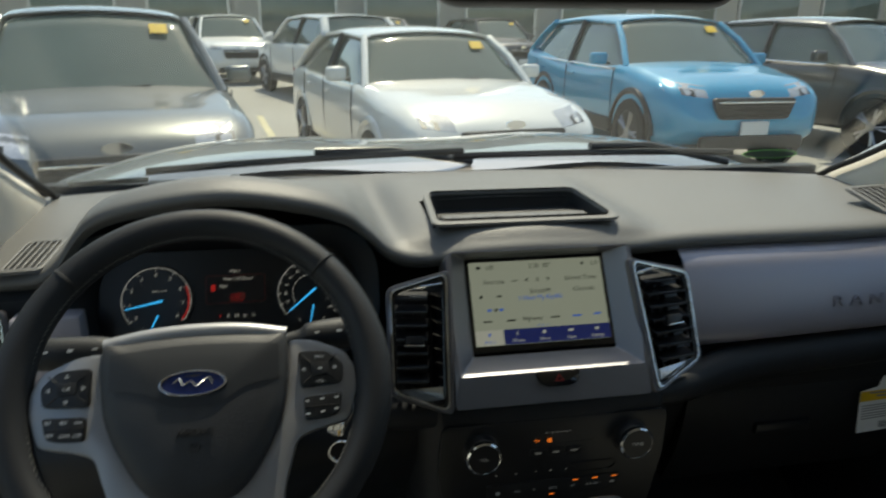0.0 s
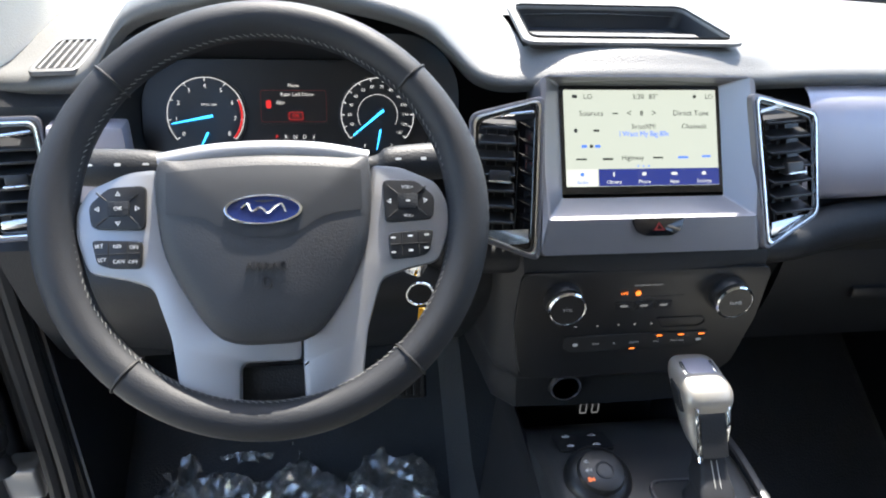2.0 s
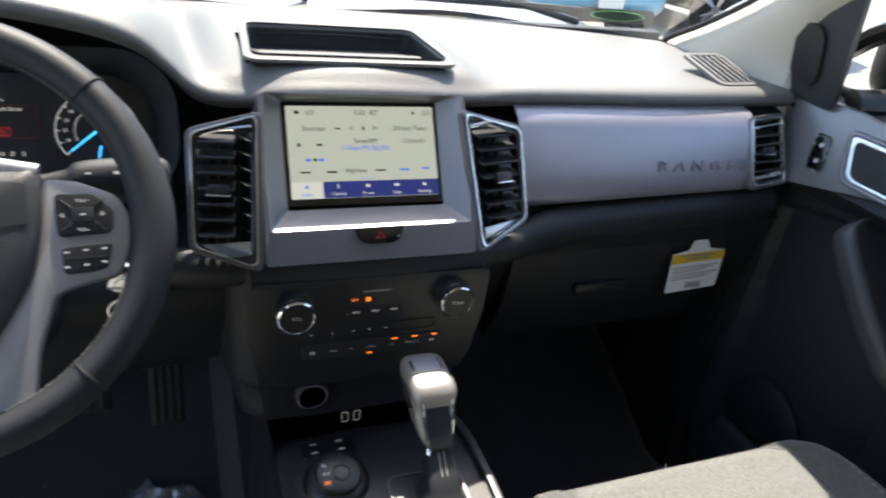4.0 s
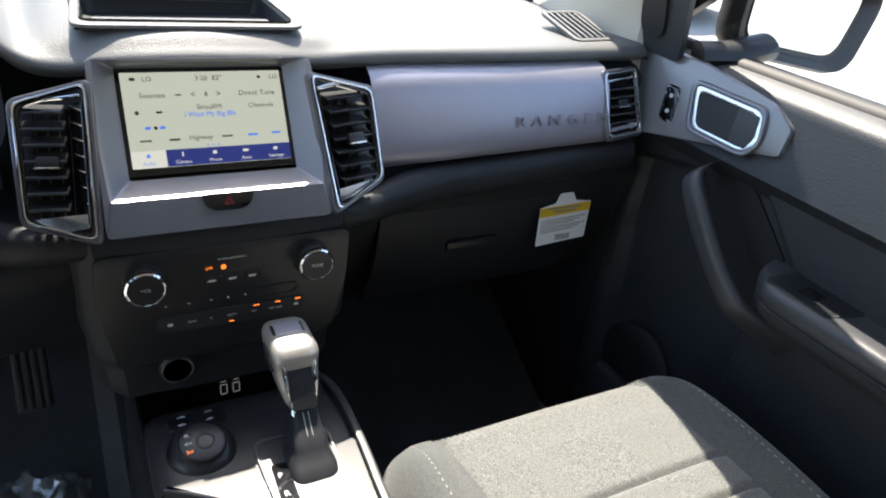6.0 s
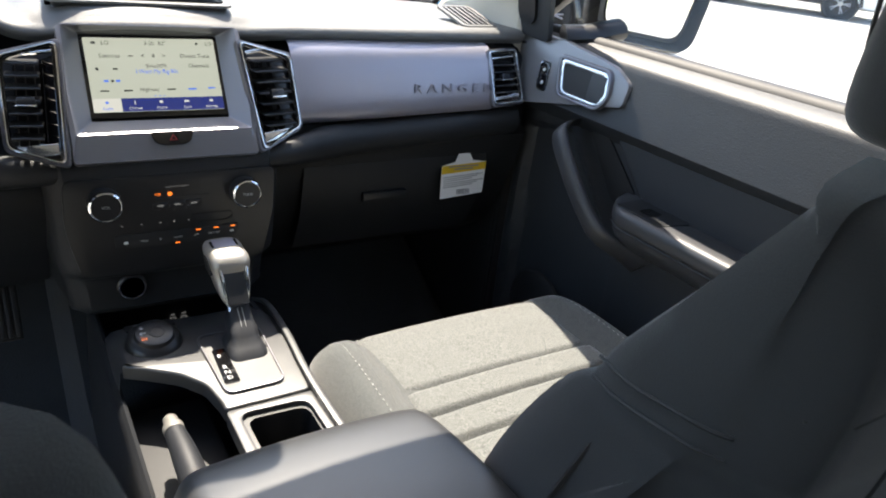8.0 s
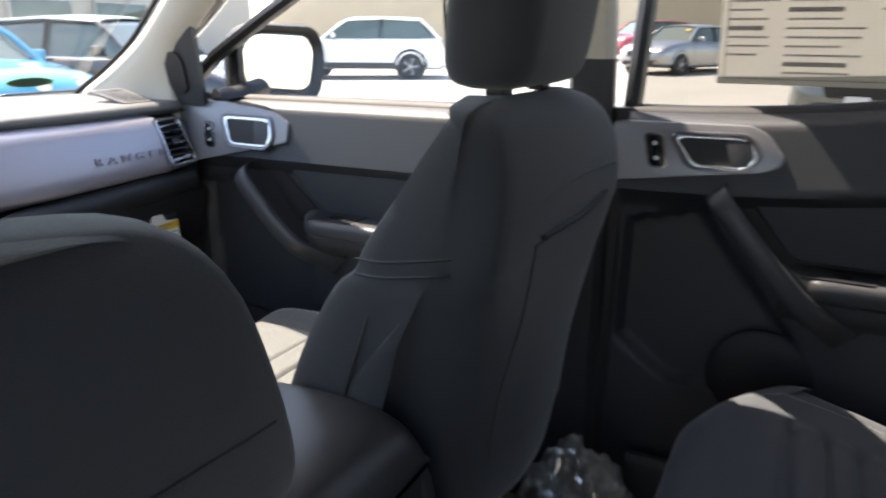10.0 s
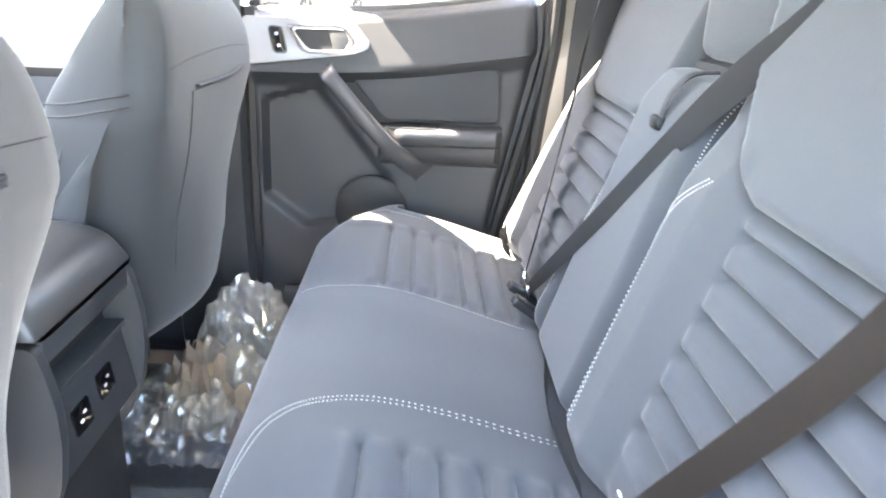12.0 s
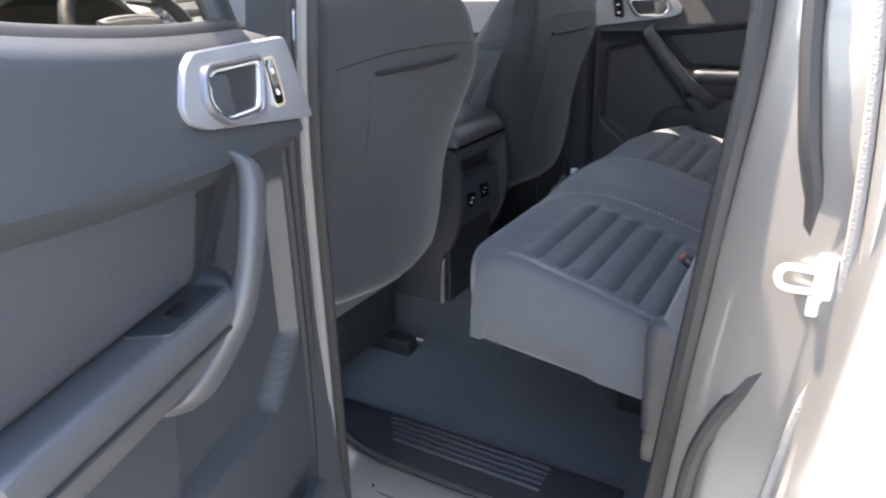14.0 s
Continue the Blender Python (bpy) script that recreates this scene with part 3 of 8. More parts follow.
def vent(label, m, outline, slats=7, wall=0, name="air_vent"):
    """A vent with a double bright rim and dark louvres; m lays it on the dashboard, wall tells on which side a plain inner wall stands."""
    v = thing(name, label, "air vent", "air vents on the dashboard", at=tuple(m.translation))
    g = v.matrix_world.inverted() @ m
    o = soft_poly(outline, 0.010)
    x0, x1, y0, y1 = min(p[0] for p in o), max(p[0] for p in o), min(p[1] for p in o), max(p[1] for p in o)
    cx, cy, hx, hy = (x0 + x1) / 2, (y0 + y1) / 2, (x1 - x0) / 2, (y1 - y0) / 2

    def ring(a):
        return [(cx + (q[0] - cx) * (1 - a / hx), cy + (q[1] - cy) * (1 - a / hy)) for q in o]
    part("rim", frame_plate(o, ring(0.0045), 0.008, g, 0.0025), GUNMETAL, v, "satin grey vent rim")
    part("rim_line", frame_plate(ring(0.0045), ring(0.0072), 0.0100, g, 0.0010), CHROME, v, "thin bright chrome line")
    part("inner_frame", frame_plate(ring(0.0072), ring(0.0105), 0.006, g, 0.001), PIANO, v, "gloss black inner frame")
    inn = ring(0.0105)
    lo, hi = min(q[1] for q in inn), max(q[1] for q in inn)
    deep = 0.020 * (hi - lo) / 0.14
    # bright wedges at foot and head follow the slant of the rim
    for ya, yb, up in ((lo + 0.002, lo + deep, 1), (hi - 0.011, hi - 0.003, -1)):
        la, ra = span(inn, ya + (0.006 if up > 0 else 0.0))
        lb, rb = span(inn, yb - (0.0 if up > 0 else 0.004))
        part("chrome_insert", plate(soft_poly([(la + 0.001, ya), (ra - 0.001, ya + 0.004), (rb - 0.001, yb), (lb + 0.001, yb - 0.004)], 0.002), 0.006, g @ Matrix.Translation((0, 0, 0.001)), 0.0015), CHROME_SOFT, v, "bright chrome insert")
    part("housing", plate(ring(0.002), 0.002, g @ Matrix.Translation((0, 0, -0.022))), SATIN, v)
    for i in range(slats):
        y = lo + deep + (hi - 0.012 - lo - deep) * (i + 0.6) / slats
        xl, xr = span(inn, y)
        if wall > 0:
            xr -= 0.018
        elif wall < 0:
            xl += 0.010
        part("louvre", louvre(xl, xr, y, g), SATIN, v)
    for k in range(4):  # upright vanes behind the louvres
        xl, xr = span(inn, cy)
        x = xl + (xr - xl) * (k + 0.7) / 5
        part("vane", moved(box((0.0016, (hi - lo) * 0.8, 0.010), (x, cy, -0.014), 0.0004, 1), g), SATIN, v)
    if wall:
        pts = [(span(inn, y)[1] if wall > 0 else span(inn, y)[0], y) for y in (lo + 0.010, cy, hi - 0.012)]
        rows = [[g @ Vector((x, y, 0.009)), g @ Vector((x - wall * 0.006, y, 0.0)), g @ Vector((x - wall * (0.018 if wall > 0 else 0.010), y, -0.016))] for x, y in pts]
        part("inner_wall", surf(rows, 6, 6, 0.001), PIANO, v, "gloss black inner wall")
    sx = cx - (0.006 if wall > 0 else -0.004 if wall < 0 else 0)
    part("slider", moved(box((0.022, 0.013, 0.012), (sx, cy, 0.006), 0.003), g), SATIN, v, "black vent slider with a bright edge")
    part("slider_edge", moved(box((0.024, 0.0022, 0.002), (sx, cy - 0.006, 0.0125), 0.0008), g), CHROME, v)
    return v


def moved(bm, m):
    bmesh.ops.transform(bm, matrix=m, verts=bm.verts)
    return bm


def louvre(xl, xr, y, g):
    bm = box((xr - xl, 0.0035, 0.022), (0, 0, 0), 0.001, 1)
    return moved(bm, g @ Matrix.Translation(((xl + xr) / 2, y, -0.002)) @ Matrix.Rotation(radians(30), 4, "X"))


LEFT_VENT = [(-0.033, 0.014), (0.041, -0.008), (0.037, 0.163), (-0.040, 0.140)]
RIGHT_VENT = [(-0.031, -0.006), (0.048, 0.024), (0.060, 0.140), (-0.029, 0.166)]
vent("tall centre air vent with chrome rim beside the screen", axes_at((-0.165, -0.047, 1.110), (1, -0.16, 0), (-0.01, 0.5, 0.87)), LEFT_VENT, wall=1)
vent("tall centre air vent with chrome rim beside the screen", axes_at((0.152, -0.045, 1.110), (1, 0.20, 0), (0.01, 0.5, 0.87)), RIGHT_VENT, wall=-1)
vent("passenger's end air vent with chrome rim", axes_at((0.632, 0.020, 1.138), (0.97, 0.16, 0), (0, 0.45, 0.9)), [(-0.050, 0.002), (0.036, 0.004), (0.040, 0.112), (-0.043, 0.110)], slats=5)
vent("driver's end air vent with chrome rim", axes_at((-0.645, 0.022, 1.10), (0.95, 0.12, 0), (0, 0.3, 0.95)), [(-0.034, 0), (0.034, 0), (0.030, 0.125), (-0.034, 0.125)], slats=6)


def passenger_trim():
    # long silver panel
    rows = []
    for i in range(25):
        f = i / 24
        x = 0.205 + 0.39 * f
        top, bot = 1.243 - 0.002 * f, 1.118 + 0.012 * f
        rows.append([(x, 0.085, top + 0.006), (x, 0.062, top), (x, 0.045, top - 0.02), (x, 0.03, (top + bot) / 2), (x, 0.022, bot + 0.03), (x, 0.024, bot + 0.01), (x, 0.04, bot), (x, 0.07, bot - 0.004)])
    p = part("trim_panel", skin([spline(r, 18) for r in rows]), SILVER, dash, "long silver-lilac trim panel with raised model lettering")
    words("R A N G E R", 0.0215, axes_at((0.503, 0.0248, 1.176), (1, -0.012, 0), (0, 0.13, 1)), material("embossed_letter", (0.36, 0.35, 0.40), 0.4, metal=0.4), p, "lettering", 0.0016, width=1.45)
    # driver's side silver piece
    bm = box((0.075, 0.03, 0.085), (-0.578, 0.06, 1.17), 0.006)
    part("trim_panel", bm, SILVER, dash, "silver trim panel by the driver's vent")


def lower_roll():
    """The rounded roll that runs below the screen and the silver panel."""
    line = spline([(-0.235, 0.0, 1.085), (-0.19, -0.030, 1.090), (-0.12, -0.046, 1.092), (0.0, -0.050, 1.092), (0.12, -0.046, 1.092), (0.185, -0.030, 1.092), (0.25, 0.0, 1.092), (0.34, 0.022, 1.092), (0.48, 0.026, 1.098), (0.66, 0.03, 1.108)], 60)
    rows = []
    for q in line:
        f = 0.55 + 0.45 * min(1, max(0, (abs(q.x + 0.0) - 0.13) / 0.12))
        rows.append([(q.x, q.y + 0.026 * f * cos(a) + 0.014, q.z + 0.028 * f * sin(a)) for a in [2 * pi * k / 20 for k in range(20)]])
    part("lower_roll", skin(rows, closed=True, caps=True), BLACK, dash, "dark rounded roll under the trim")


passenger_trim()
lower_roll()


def glove_box():
    g = thing("glove_box", "closed black glove box with a recessed handle", "glove box", at=(0.42, 0.06, 0.96))
    ctrl = [[(x, y - 0.06, z - 0.96) for y, z in ((0.052, 1.075), (0.040, 1.03), (0.052, 0.95), (0.085, 0.87))] for x in (-0.19, -0.08, 0.08, 0.19)]
    part("lid", surf(ctrl, 10, 10, 0.012), BLACK, g, "black grained lid")
    part("handle", box((0.09, 0.012, 0.018), (-0.03, -0.017, 0.015), 0.005), SATIN, g, "recessed black latch handle")


glove_box()


def screen():
    s = thing("touchscreen", "lit colour touchscreen in a silver surround, audio page shown", "touchscreen", at=(0, 0, 1.16))
    g = s.matrix_world.inverted() @ FACE
    outer = soft_poly([(-0.122, -0.073), (0.122, -0.073), (0.122, -0.028), (0.119, 0.112), (-0.119, 0.112), (-0.122, -0.028)], 0.006)
    inner = soft_poly([(-0.092, -0.012), (0.092, -0.012), (0.092, 0.02), (0.092, 0.110), (-0.092, 0.110), (-0.092, 0.02)], 0.003)
    own = bmesh.new()
    o = [own.verts.new((x, y, 0.017 if y < -0.05 else 0.026)) for x, y in outer]
    d = [own.verts.new((x, y, -0.03)) for x, y in outer]
    low = [(-0.115, -0.037), (0.115, -0.037), (0.118, 0.02), (0.113, 0.114), (-0.113, 0.114), (-0.118, 0.02)]
    r1 = [own.verts.new((x, y, 0.0245 if y < 0 else 0.026)) for x, y in soft_poly(low, 0.003)]
    i1 = [own.verts.new((x, y, 0.0)) for x, y in inner]
    n = len(o)
    for k in range(n):
        j = (k + 1) % n
        own.faces.new((d[k], d[j], o[j], o[k]))
        own.faces.new((o[k], o[j], r1[j], r1[k]))
        own.faces.new((r1[k], r1[j], i1[j], i1[k]))
    bmesh.ops.transform(own, matrix=g, verts=own.verts)
    part("surround", own, SURROUND, s, "silver screen surround with a deep sloping lower lip", angle=25)
    part("bezel", plate(rounded(0.186, 0.118, 0.002, 3, 0, 0.051), 0.001, g @ Matrix.Translation((0, 0, -0.001))), PIANO, s, "black glossy screen border")
    lit = glow("screen_backlight", (0.58, 0.64, 0.57), 0.205)
    blue = glow("screen_blue_bar", (0.012, 0.02, 0.12), 0.42)
    dark = glow("screen_dark_text", (0.015, 0.018, 0.02), 0.3)
    bluetext = glow("screen_blue_text", (0.03, 0.12, 0.55), 0.4)
    pale = glow("screen_pale", (0.8, 0.83, 0.8), 0.20)
    part("display", plate(rounded(0.174, 0.105, 0.001, 2, 0, 0.0525), 0.0008, g @ Matrix.Translation((0, 0, 0.0003))), lit, s, "pale lit audio page")
    part("menu_bar", plate(rounded(0.138, 0.0185, 0.0005, 2, 0.018, 0.0095), 0.0005, g @ Matrix.Translation((0, 0, 0.0012))), blue, s, "dark blue menu bar")
    part("menu_tab", plate(rounded(0.035, 0.0185, 0.0005, 2, -0.0695, 0.0095), 0.0005, g @ Matrix.Translation((0, 0, 0.0012))), pale, s)

    def w(text, size, x, y, mat=dark, width=1.0):
        words(text, size * 1.28, g @ Matrix.Translation((x, y, 0.0019)), mat, s, "screen_text", 0.0001, width=width)
    w("3:20", 0.0062, -0.003, 0.0972)
    w("82\u00b0", 0.0062, 0.0145, 0.0972)
    w("LO", 0.0062, -0.06, 0.0972)
    w("LO", 0.0058, 0.079, 0.0972)
    w("Sources", 0.0066, -0.057, 0.079)
    w("8", 0.0064, 0.0, 0.079)
    w("<", 0.008, -0.014, 0.079)
    w(">", 0.008, 0.014, 0.079)
    w("Direct Tune", 0.0066, 0.057, 0.079)
    w("Channels", 0.0062, 0.06, 0.0645)
    w("SiriusXM!", 0.0062, 0.002, 0.0645, dark, 0.9)
    w("I Want My Big 80s", 0.0066, 0.002, 0.0565, bluetext, 0.9)
    w("Highway", 0.0058, -0.012, 0.0305)
    for text, x in (("Climate", -0.034), ("Phone", 0.0005), ("Apps", 0.035), ("Settings", 0.0695)):
        w(text, 0.0043, x, 0.0045, pale)
    w("Audio", 0.0043, -0.0695, 0.0045, bluetext)
    # unreadable marks and icons as plain bars
    bars = [(-0.075, 0.0975, 0.006, 0.005, dark), (0.062, 0.0975, 0.004, 0.005, dark), (-0.03, 0.079, 0.007, 0.002, dark), (-0.075, 0.0605, 0.004, 0.006, dark), (-0.052, 0.0605, 0.007, 0.003, dark), (-0.066, 0.0435, 0.006, 0.004, bluetext), (-0.058, 0.0435, 0.004, 0.005, dark), (-0.051, 0.0435, 0.006, 0.004, bluetext), (-0.07, 0.0295, 0.012, 0.0025, dark), (-0.04, 0.0295, 0.012, 0.003, dark), (0.017, 0.0305, 0.012, 0.0025, dark), (0.046, 0.0305, 0.012, 0.003, bluetext), (0.073, 0.0315, 0.01, 0.003, bluetext), (-0.006, 0.0215, 0.002, 0.002, bluetext), (0.0, 0.0215, 0.002, 0.002, bluetext), (0.006, 0.0215, 0.002, 0.002, bluetext)]
    bars += [(-0.034, 0.013, 0.0015, 0.007, pale), (0.0005, 0.013, 0.005, 0.005, pale), (0.035, 0.013, 0.007, 0.004, pale), (0.0695, 0.013, 0.005, 0.005, pale), (-0.0695, 0.013, 0.004, 0.005, bluetext)]
    for x, y, bw, bh, mat in bars:
        bh *= 0.75
        part("screen_mark", plate(rounded(bw, bh, min(bw, bh) * 0.4, 3, x, y), 0.0002, g @ Matrix.Translation((0, 0, 0.0017))), mat, s)
    haz = part("hazard_switch", plate(soft_poly([(-0.029, -0.037), (0.029, -0.037), (0.024, -0.051), (0.014, -0.056), (-0.014, -0.056), (-0.024, -0.051)], 0.004), 0.004, g @ Matrix.Translation((0.003, 0, 0.0235)), 0.001), PIANO, s, "glossy black hazard switch")
    red = material("hazard_red", (0.18, 0.01, 0.01), 0.4)
    part("hazard_mark", frame_plate([(-0.006, -0.05), (0.006, -0.05), (0, -0.041)], [(-0.003, -0.0485), (0.003, -0.0485), (0, -0.044)], 0.0004, g @ Matrix.Translation((0.003, 0, 0.0278))), red, haz)


screen()

# ---- steering wheel and instruments ----
WHEEL_UP = Vector((0, 0.604, 0.797))
WHEEL = axes_at((-0.380, -0.178, 1.231), (1, 0, 0.01), WHEEL_UP)


def steering_wheel():
    w = thing("steering_wheel", "black leather steering wheel with silver spokes and grained hub", "steering wheel", at=tuple(WHEEL.translation))
    g = w.matrix_world.inverted() @ WHEEL
    R, r = 0.1530, 0.0148
    n, seg = 96, 16
    rows = []
    for i in range(n + 1):
        a = 2 * pi * i / n
        thick = r * (1.0 + 0.12 * max(0, cos(2 * a)) ** 2)
        rows.append([((R + thick * cos(b)) * cos(a), (R + thick * cos(b)) * sin(a), thick * 1.05 * sin(b) - 0.006) for b in [2 * pi * k / seg for k in range(seg)]])
    bm = skin(rows, closed=True)
    bmesh.ops.remove_doubles(bm, verts=bm.verts, dist=1e-6)
    rim = part("rim", moved(bm, g), LEATHER, w, "black leather rim with a stitched inner seam")
    for a in (43, 137, 228, 312):
        t = radians(a)
        ring = [((R + 1.04 * r * cos(b)) * cos(t), (R + 1.04 * r * cos(b)) * sin(t), 1.09 * r * sin(b) - 0.006) for b in [2 * pi * k / 16 for k in range(16)]]
        part("seam", tube([g @ Vector(p) for p in ring], 0.0011, 6, closed=True), RUBBER, rim)
    # stitches along the inner side of the rim
    st = bmesh.new()
    for i in range(170):
        a = 2 * pi * i / 170
        q = R - r * 0.99
        c = Vector((q * cos(a), q * sin(a), 0.0005))
        d = Vector((-sin(a) * 0.9 + cos(a) * 0.35, cos(a) * 0.9 + sin(a) * 0.35, 0.3)).normalized() * 0.0022
        tube([c - d, c + d], 0.0003, 4, bm=st)
    tagged(part("stitching", moved(st, g), THREAD_DIM, w, "grey zigzag stitching"), kind="stuff")
    # airbag hub
    outline = [(-0.079, 0.036), (-0.06, 0.041), (0, 0.044), (0.06, 0.041), (0.077, 0.036), (0.074, -0.02), (0.056, -0.062), (0.032, -0.092), (0, -0.097), (-0.034, -0.092), (-0.058, -0.062), (-0.076, -0.02)]
    ol = [(v.x, v.y) for v in spline([(x, y, 0) for x, y in outline], 48, True)]
    rows = []
    for k, (sc, h) in enumerate(((1.0, -0.03), (1.0, 0.0), (0.985, 0.006), (0.95, 0.0095), (0.8, 0.013), (0.6, 0.0155), (0.4, 0.017), (0.2, 0.0175), (0.02, 0.0175))):
        rows.append([(x * sc, (y + 0.02) * sc - 0.02, h) for x, y in ol])
    hub = skin(rows, closed=True, caps=True)
    HUB = material("hub_grain", (0.042, 0.043, 0.046), 0.52, spec=0.4, grain=0.4, grain_size=0.0015, vary=0.1, vary_size=0.05)
    h = part("hub", moved(hub, g), HUB, w, "dark grained airbag cover")
    # smooth upper band of the cover, with a shallow dip round the badge
    rows = []
    for i in range(25):
        x = -0.070 + 0.140 * i / 24
        top, low = 0.034 - 0.9 * x * x, -0.006 - 0.014 * math.exp(-(x / 0.034) ** 4) + 1.2 * x * x
        col_ = [g @ Vector((x, low + (top - low) * k / 8, 0.03)) for k in range(9)]
        rows.append(laid(col_, h, g.to_3x3() @ Vector((0, 0, -1)), 0.0007))
    part("cover_band", skin(rows), LEATHER_SMOOTH, h, "smooth upper band of the airbag cover")
    oval = [(0.0255 * cos(2 * pi * k / 40), 0.0098 * sin(2 * pi * k / 40)) for k in range(40)]
    lm = g @ Matrix.Translation((-0.001, 0.0, 0.0168)) @ Matrix.Rotation(radians(-4), 4, "X")
    part("badge_rim", frame_plate([(x * 1.09, y * 1.14) for x, y in oval], oval, 0.0024, lm, 0.0006), CHROME, h, "chrome oval rim")
    part("badge", plate(oval, 0.0012, lm), material("badge_blue", (0.008, 0.02, 0.10), 0.2, coat=0.5), h, "deep blue oval badge")
    sw = [(-0.016, 0.001), (-0.011, 0.0045), (-0.008, -0.001), (-0.002, 0.002), (0.003, -0.002), (0.008, 0.002), (0.013, 0.004), (0.016, -0.002)]
    part("badge_mark", tube([lm @ Vector((x, y, 0.0016)) for x, y in [(v.x, v.y) for v in spline([(a, b, 0) for a, b in sw], 30)]], 0.0008, 6), CHROME, h)
    words("AIRBAG", 0.0085, g @ Matrix.Translation((0, -0.041, 0.0168)), RUBBER, h, "moulded_word", 0.0022)
    part("hub_emblem", frame_plate(rounded(0.007, 0.008, 0.003, 4, 0, -0.0525), rounded(0.0045, 0.0055, 0.002, 4, 0, -0.0525), 0.003, g @ Matrix.Translation((0, 0, 0.0150))), RUBBER, h)
    # silver spokes
    for s in (-1, 1):
        spoke = [(s * 0.078, 0.036), (s * 0.10, 0.034), (s * 0.128, 0.022), (s * 0.137, 0.006), (s * 0.137, -0.014), (s * 0.128, -0.040), (s * 0.10, -0.046), (s * 0.083, -0.052), (s * 0.071, -0.09), (s * 0.066, -0.128), (s * 0.062, -0.145), (s * 0.0235, -0.147), (s * 0.0225, -0.110), (0.0225 if s < 0 else 0.0228, -0.110), (0.0225 if s < 0 else 0.0228, -0.087), (s * 0.030, -0.084), (s * 0.050, -0.070), (s * 0.066, -0.040), (s * 0.074, -0.010)]
        b = plate([(x, y) for x, y in soft_poly(spoke, 0.006, 4)], 0.012, Matrix(), 0.004)
        for v in b.verts:
            v.co.z += -0.012 - 0.05 * max(0, (-v.co.y - 0.06)) * 0.9 - 0.06 * max(0, abs(v.co.x) - 0.1)
        sp = part("spoke", moved(b, g), SILVER_WHEEL, w, "satin silver spoke")
        # switch pods
        pod = [(s * 0.086, 0.023), (s * 0.112, 0.022), (s * 0.126, 0.009), (s * 0.124, -0.008), (s * 0.087, -0.010)]
        pd = part("switch_pad", plate(soft_poly(pod, 0.005), 0.005, g @ Matrix.Translation((0, 0, -0.001)), 0.0015), SATIN, sp, "black four-way switch pad")
        cxp, cyp = s * 0.105, 0.006
        part("ok_button", plate(rounded(0.015, 0.011, 0.002, 4, cxp, cyp), 0.0012, g @ Matrix.Translation((0, 0, 0.004)), 0.0004), BLACK, sp)
        for a, b2 in (((cxp - 0.008, cyp + 0.006), (cxp - 0.015, cyp + 0.012)), ((cxp + 0.008, cyp + 0.006), (cxp + 0.014, cyp + 0.011)), ((cxp - 0.008, cyp - 0.006), (cxp - 0.015, cyp - 0.012)), ((cxp + 0.008, cyp - 0.006), (cxp + 0.014, cyp - 0.012))):
            part("pad_groove", tube([g @ Vector((*a, 0.0042)), g @ Vector((*b2, 0.0042))], 0.0006, 5), RUBBER, sp)
        low = [(s * 0.089, -0.018), (s * 0.124, -0.016), (s * 0.120, -0.034), (s * 0.111, -0.037), (s * 0.09, -0.038)]
        part("lower_switch", plate(soft_poly(low, 0.004), 0.005, g @ Matrix.Translation((0, 0, -0.001)), 0.0015), SATIN, sp, "black lower switch block")
        for k in (-1, 1):
            x = s * 0.1055 + k * 0.0065
            part("pad_groove", tube([g @ Vector((x, -0.018, 0.0042)), g @ Vector((x, -0.036, 0.0042))], 0.0005, 5), RUBBER, sp)
        part("pad_groove", tube([g @ Vector((s * 0.105 - 0.015, -0.027, 0.0042)), g @ Vector((s * 0.105 + 0.015, -0.0265, 0.0042))], 0.0005, 5), RUBBER, sp)

        def mk(text, size, x, y):
            words(text, size, g @ Matrix.Translation((x, y, 0.0055)), WHITE_MARK, sp, "switch_text", 0.0001)
        if s < 0:
            mk("OK", 0.0042, cxp, cyp)
            for text, x, y in (("SET", -0.118, -0.021), ("RES", -0.1055, -0.0215), ("ON", -0.094, -0.0225), ("SET", -0.116, -0.031), ("CAN", -0.1045, -0.0325), ("OFF", -0.0945, -0.033)):
                mk(text, 0.0038, x, y)
        else:
            mk("VOL+", 0.0036, cxp, 0.0165)
            mk("VOL-", 0.0036, cxp, -0.0055)
            for x, y in ((0.0925, -0.022), (0.1055, -0.021), (0.118, -0.0205), (0.0925, -0.033), (0.1055, -0.032), (0.1175, -0.0305), (cxp, cyp)):
                part("switch_symbol", plate(rounded(0.0036, 0.0014, 0.0005, 3, x, y), 0.0002, g @ Matrix.Translation((0, 0, 0.0053))), WHITE_MARK, sp)
        for dx, dy, a in ((0, 0.0105, 0), (0, -0.0105, 180), (-0.014, 0, 90), (0.013, 0, 270)) if s < 0 else ((-0.014, 0, 90), (0.013, 0, 270)):
            tri = [(0.0022 * cos(radians(90 + a + k * 120)), 0.0022 * sin(radians(90 + a + k * 120))) for k in range(3)]
            part("switch_symbol", frame_plate([(cxp + dx + x, cyp + dy + y) for x, y in tri], [(cxp + dx + x * 0.5, cyp + dy + y * 0.5) for x, y in tri], 0.0002, g @ Matrix.Translation((0, 0, 0.0052))), WHITE_MARK, sp)
    band = [(v.x, v.y) for v in spline([(-0.078, 0.037, 0), (-0.04, 0.0435, 0), (0, 0.0455, 0), (0.04, 0.0435, 0), (0.076, 0.037, 0)], 20)]
    part("hub_band", tube([g @ Vector((x, y + 0.0035, -0.003)) for x, y in band], 0.0075, 10), SILVER_WHEEL, w, "slim silver band over the hub")
    # lower bridge behind the two legs
    part("lower_bridge", moved(box((0.125, 0.03, 0.012), (0, -0.128, -0.03), 0.005), g), BLACK, w)
